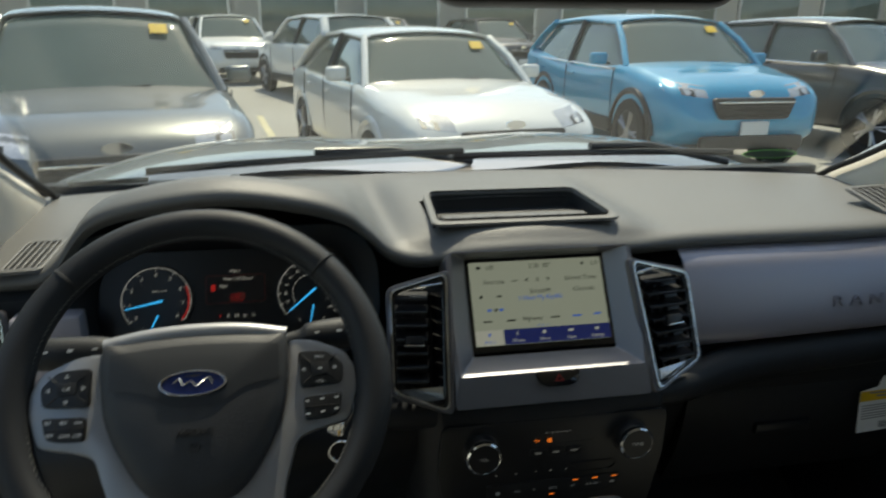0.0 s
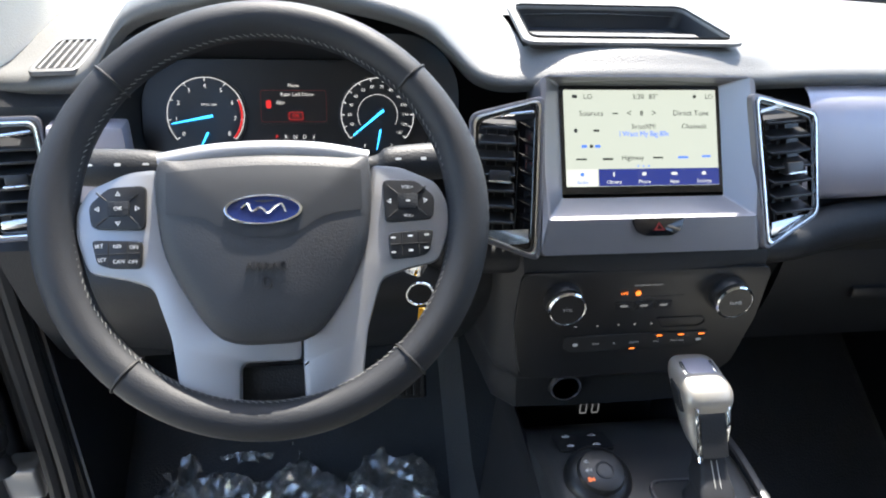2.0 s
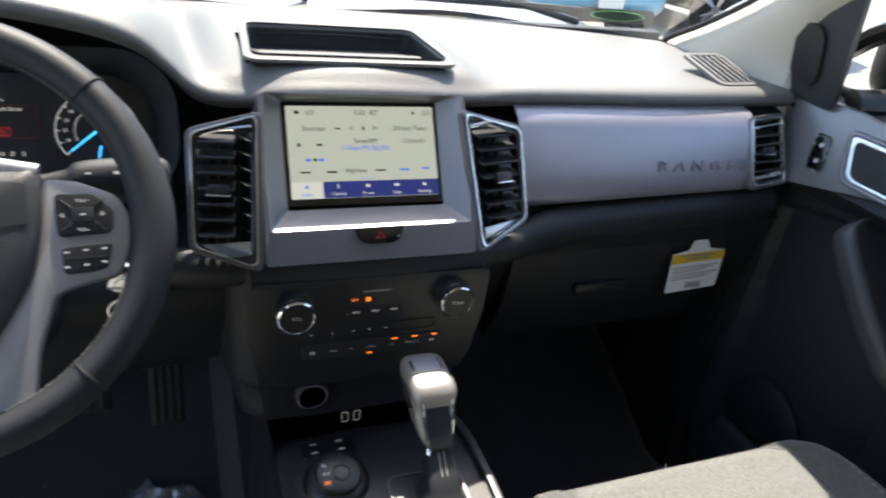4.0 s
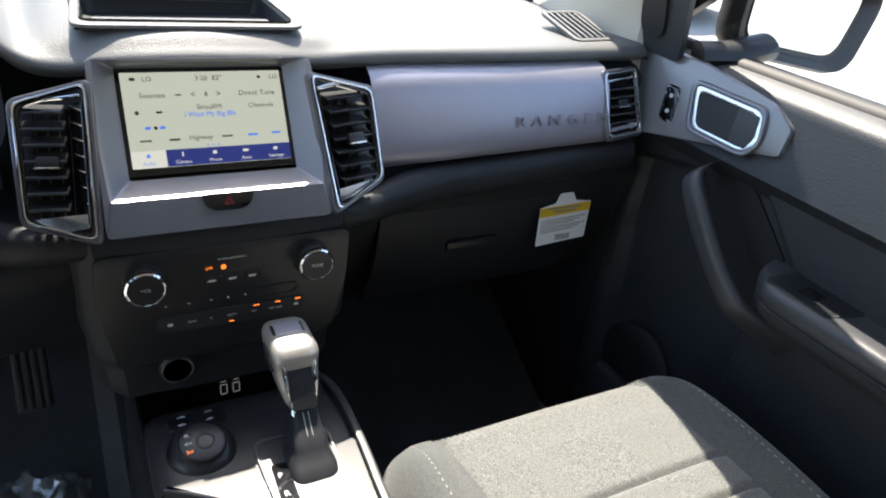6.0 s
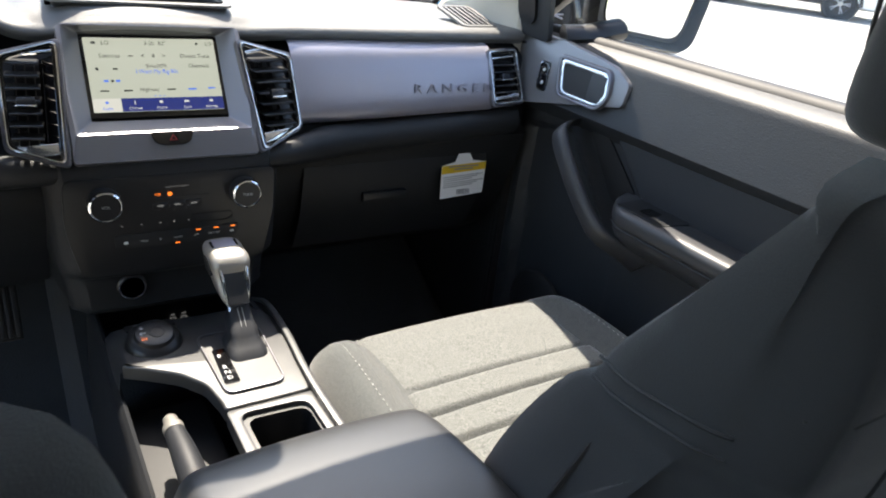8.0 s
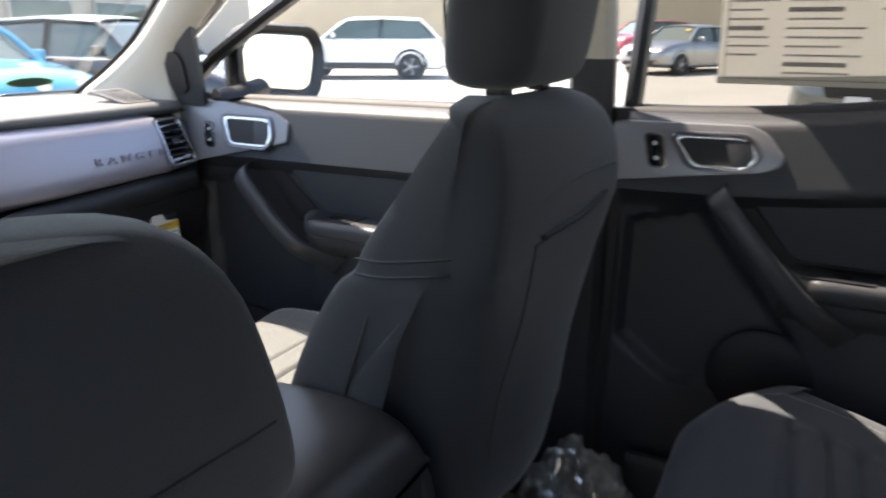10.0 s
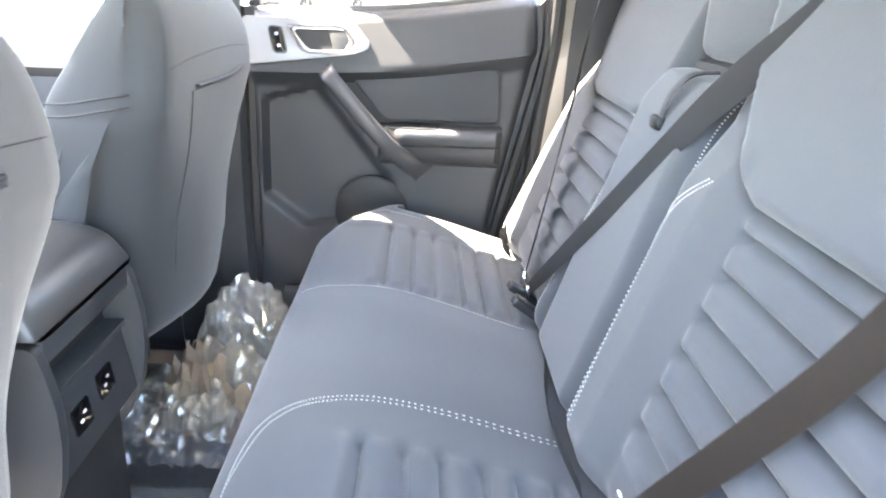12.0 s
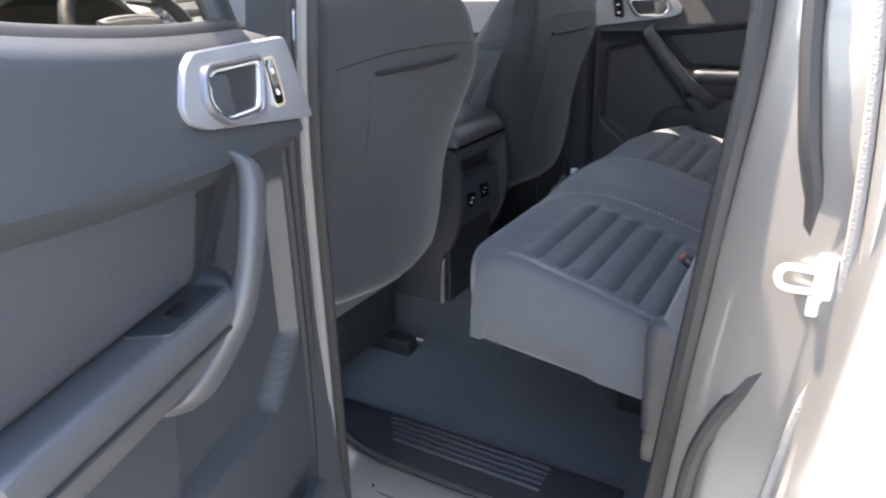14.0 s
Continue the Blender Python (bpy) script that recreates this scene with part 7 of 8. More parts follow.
# ---- small things in the cab ----
def small_things():
    # rear-view mirror
    r = thing("rear_view_mirror", "black rear-view mirror on the windscreen", "mirror", at=(-0.065, -0.205, 1.585))
    t = Matrix.Rotation(radians(-21), 4, "Z")
    shell = plate(rounded(0.25, 0.075, 0.03, 8), 0.03, t @ axes_at((0, 0.0, 0.0), (1, 0, 0), (0, 0.1, 1)) @ Matrix.Translation((0, 0, -0.015)), 0.008)
    part("housing", shell, SATIN, r, "black mirror housing")
    part("glass", plate(rounded(0.236, 0.062, 0.025, 8), 0.002, t @ axes_at((0, -0.0155, 0.0), (1, 0, 0), (0, 0.1, 1))), material("mirror_silver", (0.8, 0.82, 0.82), 0.02, metal=1.0, vary=0.02), r)
    part("arm", tube([(0.01, 0.02, 0.01), (0.03, 0.08, 0.05), (0.045, 0.12, 0.085)], 0.012, 10), SATIN, r)
    # paper tag on the glove box
    t = thing("paper_tag", "white hanging paper tag with a yellow header on the glove box", "paper tag", at=(0.553, 0.030, 1.003))
    g = axes_at((0, 0, 0), (1, 0.02, -0.02), (0.02, 0.16, 1))
    part("sheet", plate([(-0.052, -0.042), (0.048, -0.036), (0.054, 0.026), (0.022, 0.03), (0.014, 0.044), (-0.012, 0.044), (-0.02, 0.028), (-0.05, 0.022)], 0.0006, g), PAPER, t)
    part("header", plate([(-0.0505, 0.006), (0.0525, 0.011), (0.0535, 0.0255), (-0.0497, 0.0215)], 0.0004, g @ Matrix.Translation((0, 0, 0.0007))), YELLOW, t, "yellow printed header")
    ink = material("grey_print", (0.25, 0.25, 0.25), 0.6)
    for k in range(6):
        part("print_line", plate([(-0.046, 0.000 - 0.004 * k), (0.046 - 0.012 * (k % 3), 0.004 - 0.004 * k), (0.046 - 0.012 * (k % 3), 0.0025 - 0.004 * k), (-0.046, -0.0015 - 0.004 * k)], 0.0003, g @ Matrix.Translation((0, 0, 0.0007))), ink, t)
    for x, y, w in ((0.0, 0.0195, 0.07), (0.0, 0.0145, 0.045)):
        part("print_line", plate(rounded(w, 0.0024, 0.0005, 2, x, y), 0.0003, g @ Matrix.Translation((0, 0, 0.0012))), ink, t)
    for k in range(14):
        part("print_bar", plate(rounded(0.0012 if k % 3 else 0.002, 0.010, 0.0002, 2, -0.013 + 0.0022 * k, -0.0305), 0.0003, g @ Matrix.Translation((0, 0, 0.0007))), ink, t)
    # stickers on the windscreen
    s = thing("stock_label", "pale paper label with printed lines inside the windscreen", "label", at=(-0.60, 0.46, 1.285))
    gm = axes_at((0, 0, 0), (1, 0.22, 0.0), (0, -0.8, 0.5))
    part("sheet", plate([(-0.06, -0.026), (0.06, -0.026), (0.06, -0.004), (-0.06, -0.004)], 0.0006, gm), PAPER, s)
    for k, w in enumerate((0.10, 0.07, 0.09)):
        part("print_line", plate(rounded(w, 0.004 if k == 0 else 0.002, 0.001, 2, 0, -0.008 - 0.006 * k), 0.0004, gm @ Matrix.Translation((0, 0, 0.0007))), ink, s)
    o = thing("oval_sticker", "green oval sticker at the foot of the windscreen", "sticker", at=(0.60, 0.455, 1.300))
    om = axes_at((0, 0, 0), (1, -0.2, 0.0), (0, -0.8, 0.5))
    oval = [(0.052 * cos(2 * pi * k / 40), 0.022 * sin(2 * pi * k / 40)) for k in range(40)]
    part("oval", plate(oval, 0.0006, om), material("sticker_green", (0.008, 0.05, 0.015), 0.3), o)
    part("rim", frame_plate(oval, [(x * 0.93, y * 0.88) for x, y in oval], 0.0008, om), material("sticker_lime", (0.3, 0.85, 0.2), 0.4), o, "pale green rim")
    part("mark", plate(rounded(0.05, 0.008, 0.003, 4), 0.0008, om @ Matrix.Rotation(0.2, 4, "Z")), material("sticker_dark", (0.02, 0.08, 0.03), 0.4), o)
    # defroster grilles at both ends of the pad
    for s_, x in ((-1, -0.60), (1, 0.60)):
        dg = thing("defroster_grille", "slotted side window defroster grille set in the dash pad", "vent grille", "defroster grilles", at=(x if s_ > 0 else -0.609, 0.155 if s_ > 0 else 0.135, 1.2565 if s_ < 0 else 1.279))
        dm = axes_at((0, 0, 0), (1, s_ * 0.1, 0), (-s_ * 0.35, 0.9, 0.22))
        if s_ < 0:
            dm = axes_at((0, 0, 0), (1, 0.0, 0.04), (0.07, 0.9, 0.06)) @ Matrix.Diagonal((0.58, 1.06, 1, 1))
        part("rim", frame_plate(rounded(0.085, 0.10, 0.012, 5), rounded(0.068, 0.084, 0.008, 5), 0.005, dm, 0.002), PAD, dg)
        part("well", plate(rounded(0.07, 0.086, 0.008, 5), 0.001, dm), RUBBER, dg)
        for k in range(5):
            part("slat", moved(box((0.005, 0.082, 0.006), (-0.026 + 0.013 * k, 0, 0.002), 0.001), dm), PAD, dg)
    # tweeter in the mirror sail
    for s_ in (-1, 1):
        tw = thing("mirror_sail_panel", "dark triangular sail panel with an oval tweeter grille", "sail panel", at=(s_ * 0.69, 0.09, 1.33))
        tri = [(0.12, -0.066), (-0.07, -0.07), (-0.085, 0.095), (-0.05, 0.115), (0.04, 0.03)]
        tm = axes_at((0, 0, 0), (0, 1, 0), (-s_ * 0.2, 0, 1))
        part("panel", plate(soft_poly(tri, 0.012), 0.012, tm @ Matrix.Translation((0, 0, -0.006)), 0.003), DOOR, tw)
        part("tweeter", plate(rounded(0.052, 0.09, 0.024, 8, -0.012, 0.0), 0.010, tm @ Matrix.Translation((0, 0, -0.012 if s_ > 0 else 0.002)), 0.004), SATIN, tw, "oval tweeter grille")
    # outside mirror
    for s_ in (-1, 1):
        mm = thing("side_mirror", "black door mirror with bright glass", "side mirror", "door mirrors", at=(s_ * 0.925, -0.01, 1.345))
        face = axes_at((0, 0, 0), (s_ * 0.94, -0.34, 0), (0, 0.05, 1))
        if s_ < 0:
            face = axes_at((0, 0, 0), (0.94, 0.34, 0), (0, 0.05, 1))
        rows = []
        for dpt, sc in ((-0.013, 0.80), (0.0, 0.86), (0.006, 0.96), (-0.02, 1.04), (-0.06, 1.0), (-0.10, 0.8), (-0.12, 0.45)):
            rows.append([face @ Vector((x * sc, y * sc, dpt)) for x, y in soft_poly([(-0.12, -0.07), (0.10, -0.095), (0.125, 0.03), (0.10, 0.085), (-0.08, 0.09), (-0.12, 0.05)], 0.04, 7)])
        part("housing", skin(rows, closed=True, caps=True), RUBBER, mm, "black mirror housing")
        part("glass", plate(soft_poly([(-0.094, -0.050), (0.072, -0.066), (0.092, 0.027), (0.073, 0.061), (-0.060, 0.066), (-0.094, 0.038)], 0.03, 7), 0.004, face @ Matrix.Translation((0, 0, -0.012))), material("mirror_glass", (0.82, 0.84, 0.84), 0.015, metal=1.0, vary=0.02), mm, "bright mirror glass")
        part("stalk", tube([(-s_ * 0.09, -0.01, -0.05), (-s_ * 0.16, 0.0, -0.065), (-s_ * 0.2, 0.02, -0.07)], 0.03, 12, flat=0.7), SATIN, mm)
    # wipers
    for x0, x1 in ((-0.55, 0.02), (0.0, 0.55)):
        wp = thing("windscreen_wiper", "black windscreen wiper resting on the glass", "wiper", "wipers", at=(x0, 0.55, 1.275))
        fz = lambda x: 0.585 - 0.12 * (x / 0.69) ** 2 - 0.55
        part("blade", tube([(x - x0, fz(x) - 0.01, 0.012 + 0.01 * k / 10) for k, x in enumerate([x0 + (x1 - x0) * i / 10 for i in range(11)])], 0.007, 6), RUBBER, wp)
        part("arm", tube([(x1 - x0 + 0.03, fz(x1) + 0.05, -0.01), ((x1 - x0) * 0.75, fz((x0 + x1) / 2) + 0.015, 0.025), ((x1 - x0) * 0.5, fz((x0 + x1) / 2) - 0.004, 0.028)], 0.008, 8), SATIN, wp)
    # pedals
    for x, name, w in ((-0.232, "accelerator_pedal", 0.045), (-0.345, "brake_pedal", 0.08)):
        p = thing(name, "ribbed black foot pedal in the driver's footwell", "pedal", at=(x, 0.16, 0.80))
        pm = axes_at((0, 0, 0), (1, 0, 0), (0, 0.5, 0.86))
        part("pad", moved(box((w, 0.12 if w < 0.06 else 0.06, 0.012), (0, 0, 0), 0.004), pm), RUBBER, p)
        for k in range(4):
            part("rib", moved(box((0.006, 0.11 if w < 0.06 else 0.05, 0.005), (-w * 0.36 + w * 0.24 * k, 0, 0.008), 0.001), pm), SATIN, p)
        part("lever", tube([pm @ Vector((0, 0.04, -0.01)), (0, 0.12, 0.12), (0, 0.16, 0.24)], 0.009, 8), SATIN, p)


small_things()


def crumpled(name, label, at, size, mat, seed, amp=0.035, n=26, heap=0.0):
    """A crumpled sheet: many small flat facets with sharp creases between them."""
    rnd = random.Random(seed)
    off = Vector((rnd.uniform(0, 50), rnd.uniform(0, 50), rnd.uniform(0, 50)))
    rows = []
    for i in range(n + 1):
        r = []
        for j in range(n + 1):
            x, y = (i / n - 0.5) * size[0], (j / n - 0.5) * size[1]
            p = Vector((x * 13 + y * 6, y * 15 - x * 4, 0)) + off
            h = 0.9 - abs(noise.noise(p)) * 2.0 + 0.5 * (0.5 - abs(noise.noise(p * 2.3)) * 1.6)
            e = min(1, min(i, n - i) / 4, min(j, n - j) / 4)
            jx, jy = size[0] / n * 0.42, size[1] / n * 0.42
            z = amp * h * (0.3 + 0.7 * e) + rnd.uniform(-1, 1) * amp * 0.16 + heap * max(0, 1 - (2 * x / size[0]) ** 2) * max(0, 1 - (2 * y / size[1]) ** 2)
            r.append((x + rnd.uniform(-jx, jx), y + rnd.uniform(-jy, jy), max(0.002, z)))
        rows.append(r)
    bm = skin(rows)
    bmesh.ops.triangulate(bm, faces=bm.faces[:])
    t = thing(name, label, "plastic film", "film over the floor mats", at=at)
    part("film", bm, mat, t, "clear crinkled protective film", smooth=False)
    return t


def film_material():
    m = bpy.data.materials.new("clear_film")
    m.use_nodes = True
    nt = m.node_tree
    nt.nodes.clear()
    out = nt.nodes.new("ShaderNodeOutputMaterial")
    mix = nt.nodes.new("ShaderNodeMixShader")
    tr = nt.nodes.new("ShaderNodeBsdfTransparent")
    gl = nt.nodes.new("ShaderNodeBsdfGlossy")
    lw = nt.nodes.new("ShaderNodeLayerWeight")
    lw.inputs[0].default_value = 0.45
    mp = nt.nodes.new("ShaderNodeMapRange")
    mp.inputs[3].default_value, mp.inputs[4].default_value = 0.16, 0.9
    gl.inputs["Roughness"].default_value = 0.07
    tr.inputs[0].default_value = (0.93, 0.93, 0.92, 1)
    nt.links.new(lw.outputs["Facing"], mp.inputs[0])
    nt.links.new(mp.outputs[0], mix.inputs[0])
    nt.links.new(tr.outputs[0], mix.inputs[1])
    nt.links.new(gl.outputs[0], mix.inputs[2])
    milk = nt.nodes.new("ShaderNodeBsdfTranslucent")
    milk.inputs[0].default_value = (0.9, 0.9, 0.88, 1)
    flat = nt.nodes.new("ShaderNodeBsdfDiffuse")
    flat.inputs[0].default_value = (0.9, 0.9, 0.88, 1)
    soft, last = nt.nodes.new("ShaderNodeAddShader"), nt.nodes.new("ShaderNodeMixShader")
    last.inputs[0].default_value = 0.12
    nt.links.new(milk.outputs[0], soft.inputs[0])
    nt.links.new(flat.outputs[0], soft.inputs[1])
    nt.links.new(mix.outputs[0], last.inputs[1])
    nt.links.new(soft.outputs[0], last.inputs[2])
    nt.links.new(last.outputs[0], out.inputs[0])
    return m


FILM = film_material()
crumpled("mat_film", "crinkled clear plastic film over the driver's floor mat", (-0.41, 0.05, 0.530), (0.46, 0.50), FILM, 4, 0.032, n=50)
crumpled("mat_film", "crinkled clear plastic film bunched in the rear footwell", (0.43, -0.81, 0.515), (0.30, 0.32), FILM, 11, 0.05, n=30, heap=0.06)
crumpled("mat_film", "crinkled clear plastic film heaped by the rear door", (0.565, -0.88, 0.52), (0.27, 0.27), FILM, 23, 0.06, n=34, heap=0.20)
KRAFT = material("kraft_paper", (0.22, 0.165, 0.12), 0.6, grain=0.3, grain_size=0.004, vary=0.2, vary_size=0.03)
kraft = crumpled("paper_sheet", "crumpled brown wrapping paper under the film", (0.49, -0.825, 0.518), (0.26, 0.24), KRAFT, 31, 0.06, n=22, heap=0.09)
tagged(kraft, "crumpled brown wrapping paper under the film", "paper", "wrapping in the rear footwell")
for x in (-0.38, 0.38):
    single("floor_mat", box((0.42, 0.5 if x < 0 else 0.34, 0.012), (x, -0.1 if x < 0 else -0.99, 0.512), 0.004), CARPET, "black carpet floor mat under plastic film", "floor mat", "floor mats")


# ---- the car park ----
def car_paint(name, color, metal=0.0):
    return material(name, color, 0.3, metal=metal, coat=1.0, vary=0.03, vary_size=0.6)


CAR_GLASS = material("car_window_tint", (0.085, 0.115, 0.10), 0.04, coat=0.5, vary=0.2, vary_size=0.5)
TYRE = material("tyre_rubber", (0.02, 0.02, 0.02), 0.8, grain=0.4, grain_size=0.01)
ALLOY = material("alloy_rim", (0.45, 0.45, 0.46), 0.3, metal=0.9)
LAMP = material("lamp_lens", (0.5, 0.52, 0.55), 0.08, metal=0.3, coat=1.0, vary=0.3, vary_size=0.04)
TAIL = material("tail_lens", (0.35, 0.01, 0.01), 0.15, coat=1.0)
GRILLE = material("grille_black", (0.012, 0.012, 0.013), 0.4)


def wheel_at(parent, x, y, r, s):
    m = axes_at((x, y, r), (0, 1, 0), (0, 0, 1))
    if s < 0:
        m = axes_at((x, y, r), (0, -1, 0), (0, 0, 1))
    w = part("wheel", lathe([(r * 0.66, -0.1), (r * 0.95, -0.1), (r, -0.07), (r, 0.07), (r * 0.95, 0.1), (r * 0.68, 0.1), (r * 0.64, 0.08)], m, 32), TYRE, parent, "black road wheel")
    part("rim", lathe([(r * 0.68, 0.085), (r * 0.64, 0.095), (r * 0.6, 0.06), (0.02, 0.04)], m, 28), GRILLE, w)
    for k in range(5):
        a = 2 * pi * k / 5
        for da in (-0.13, 0.13):
            part("spoke", tube([m @ Vector((r * 0.12 * cos(a), r * 0.12 * sin(a), 0.085)), m @ Vector((r * 0.63 * cos(a + da), r * 0.63 * sin(a + da), 0.088))], 0.022, 6, flat=0.6), ALLOY, w, "alloy spoke")
    part("hub", lathe([(0.06, 0.08), (0.055, 0.1), (0.001, 0.1)], m, 16), ALLOY, w)


def car(label, paint, at, yaw, L=4.6, W=1.84, H=1.48, hood=0.95, belt=0.98, cab=(0.28, 0.40, 0.74, 0.90), wheel=0.33, tail=1.0, clad=False, ground_z=0.0):
    """A parked car: nose at y = 0 pointing to -y, tail at y = L; cab: shares of the length of screen foot, roof front, roof rear and rear glass foot."""
    c = thing("parked_car", label, "car", "parked cars", at=(0, 0, 0))
    hw = W / 2
    zb = 0.24 if not clad else 0.28
    c0, c3 = cab[0], cab[3]
    spec = [(0.0, 0.62, 0.60, 0.48), (0.012, 0.80, 0.70, 0.40), (0.04, 0.91, hood - 0.16, zb + 0.05), (0.09, 0.97, hood - 0.07, zb), (0.16, 0.99, hood - 0.02, zb), (c0, 1.0, hood + 0.045, zb), (0.45, 1.0, belt, zb), (0.7, 1.0, belt + 0.02, zb), (c3, 0.99, tail, zb), (0.95, 0.97, tail - 0.02, zb + 0.04), (0.985, 0.93, tail - 0.10, zb + 0.1), (1.0, 0.86, tail - 0.25, zb + 0.2)]
    rows = []
    for f, w, top, bot in spec:
        x = hw * w
        y = f * L
        mid = bot + (top - bot) * 0.55
        half = [(0.0, bot), (x * 0.85, bot), (x * 0.965, bot + 0.05), (x * 0.99, bot + 0.2 * (top - bot)), (x, mid), (x * 0.985, top - 0.12 * (top - bot)), (x * 0.93, top - 0.02), (x * 0.8, top + 0.008), (x * 0.4, top + 0.028), (0.0, top + 0.034)]
        full = [(-a, b) for a, b in half[1:-1]][::-1]
        rows.append([(a, y, b) for a, b in half] + [(a, y, b) for a, b in full])
    bm = skin(lerp_rows(rows, 60), closed=True, caps=True)
    body = part("body", bm, paint, c, "painted body shell", angle=50)
    # cab: glass volume with painted roof and pillars
    ys = [cab[0] * L, cab[1] * L, (cab[1] + cab[2]) / 2 * L, cab[2] * L, cab[3] * L]
    zs = [hood + 0.03, H - 0.06, H - 0.015, H - 0.05, tail - 0.01]
    ws = [0.86, 0.70, 0.69, 0.68, 0.82]
    base_w = hw * 0.93
    rows = []
    for y, z, w in zip(ys, zs, ws):
        rows.append([(-base_w, y, belt - 0.02), (-hw * (w + 0.93) / 2, y, (z + belt) / 2), (-hw * w, y, max(z - 0.05, belt)), (-hw * w * 0.8, y, z), (0, y, z + 0.03), (hw * w * 0.8, y, z), (hw * w, y, max(z - 0.05, belt)), (hw * (w + 0.93) / 2, y, (z + belt) / 2), (base_w, y, belt - 0.02)])
    part("glass", skin(lerp_rows([spline(r, 17) for r in rows], 26, smooth=False)), CAR_GLASS, c, "tinted glazing", angle=35)
    top = [[(x * hw, y, z + dz) for x, dz in ((-0.72, -0.045), (-0.62, 0.0), (-0.3, 0.028), (0, 0.036), (0.3, 0.028), (0.62, 0.0), (0.72, -0.045))] for y, z in ((ys[1] - 0.02, zs[1] + 0.008), (ys[1] + 0.25, H - 0.02), (ys[2], H - 0.006), (ys[3] - 0.1, zs[3] + 0.012), (ys[3] + 0.04, zs[3]))]
    part("roof", surf(top, 12, 14, 0.015), paint, c, "painted roof")
    for s in (-1, 1):
        part("front_pillar", tube([(s * hw * 0.90, ys[0] - 0.02, zs[0] - 0.02), (s * hw * 0.80, (ys[0] + ys[1]) / 2, (zs[0] + zs[1]) / 2 + 0.03), (s * hw * 0.715, ys[1], zs[1] - 0.025)], 0.035, 8), paint, c)
        part("rear_pillar", tube([(s * hw * 0.71, ys[3], zs[3] - 0.03), (s * hw * 0.80, (ys[3] + ys[4]) / 2, (zs[3] + zs[4]) / 2 + 0.01), (s * hw * 0.90, ys[4], zs[4] - 0.01)], 0.075, 8, flat=0.5), paint, c)
        part("door_pillar", tube([(s * hw * 0.955, ys[2] - 0.1, belt), (s * hw * 0.735, ys[2] - 0.06, zs[2] - 0.05)], 0.03, 8), GRILLE, c)
        part("roof_edge", tube([(s * hw * 0.715, ys[1], zs[1] - 0.03), (s * hw * 0.715, ys[2], zs[2] - 0.035), (s * hw * 0.70, ys[3], zs[3] - 0.035)], 0.022, 8), paint, c)
        mr = part("side_mirror", moved(box((0.19, 0.11, 0.13), (0, 0, 0), 0.04, 3), Matrix.Translation((s * (hw + 0.09), ys[0] + 0.32, belt + 0.09))), paint, c, "painted door mirror")
        part("mirror_arm", box((0.08, 0.05, 0.03), (s * (hw - 0.01), ys[0] + 0.32, belt + 0.04), 0.01), GRILLE, mr)
        # seams and handles
        for f in (cab[0] + 0.03, (cab[1] + cab[2]) / 2 - 0.02, cab[2] + 0.02):
            part("door_seam", tube([(s * hw * 0.99, f * L, belt - 0.02), (s * hw * 1.004, f * L, 0.7), (s * hw * 0.985, f * L, 0.38)], 0.006, 5), GRILLE, c)
        for f in ((cab[1] + cab[2]) / 2 - 0.06, cab[2] - 0.03):
            part("door_handle", box((0.03, 0.17, 0.03), (s * hw * 1.0, f * L, belt - 0.13), 0.01), paint, c)
        part("belt_strip", tube([(s * hw * 0.955, (cab[0] + 0.03) * L, belt - 0.01), (s * hw * 0.955, cab[2] * L, belt + 0.005)], 0.012, 6), CHROME, c)
        # lamps follow the rounded nose
        hl = [[(s * hw * (0.50 + 0.42 * k), (0.018 + 0.075 * k ** 1.8) * L - 0.01, hood - 0.22 + 0.05 * k + v * 0.11) for v in (0, 0.5, 1)] for k in (0.0, 0.33, 0.66, 1.0)]
        hl = [laid([Vector((x, -0.5, z)) for x, y, z in r], body, (0, 1, 0), 0.004) for r in hl]
        hl = [[q if q.y > -0.2 else Vector((q.x, 0.10 * L, q.z)) for q in r] for r in hl]
        hlp = part("headlight", surf(hl, 10, 6, 0.02), LAMP, c, "clear headlight")
        part("lamp_inner", surf([[(x, y - 0.006, z) for x, y, z in r[:2]] for r in hl[1:3]], 6, 4, 0.01), GRILLE, hlp)
        part("fog_lamp", lathe([(0.06, 0), (0.055, 0.02), (0.001, 0.02)], axes_at((s * hw * 0.72, 0.055 * L - 0.09, 0.42), (1, 0, 0), (0, 0, 1)), 16), LAMP, c)
        part("tail_lamp", surf([[(s * hw * (0.6 + 0.34 * k), (0.993 - 0.03 * k) * L + 0.012, tail - 0.2 + v * 0.14) for v in (0, 1)] for k in (0, 0.5, 1)], 6, 4, 0.02), TAIL, c, "red tail lamp")
        for y in (0.19 * L, 0.80 * L):
            arch = [(s * (hw - 0.035), y + (wheel + 0.075) * cos(a), wheel + (wheel + 0.075) * sin(a)) for a in [pi * k / 16 - 0.05 for k in range(17)]]
            part("wheel_arch", tube(arch, 0.05, 8, flat=0.9), GRILLE if clad else paint, c)
            part("arch_well", lathe([(wheel + 0.06, -0.05), (wheel + 0.06, 0.012), (0.01, 0.012)], axes_at((s * (hw - 0.03), y, wheel), (0, s, 0), (0, 0, 1)), 28), GRILLE, c)
            wheel_at(c, s * (hw - 0.09), y, wheel, s)
        if clad:
            part("sill_cladding", box((0.06, L * 0.42, 0.16), (s * (hw - 0.01), L * 0.5, zb + 0.1), 0.02), GRILLE, c)
    # nose
    gr = soft_poly([(-hw * 0.50, hood - 0.21), (hw * 0.50, hood - 0.21), (hw * 0.42, hood - 0.42), (-hw * 0.42, hood - 0.42)], 0.05)
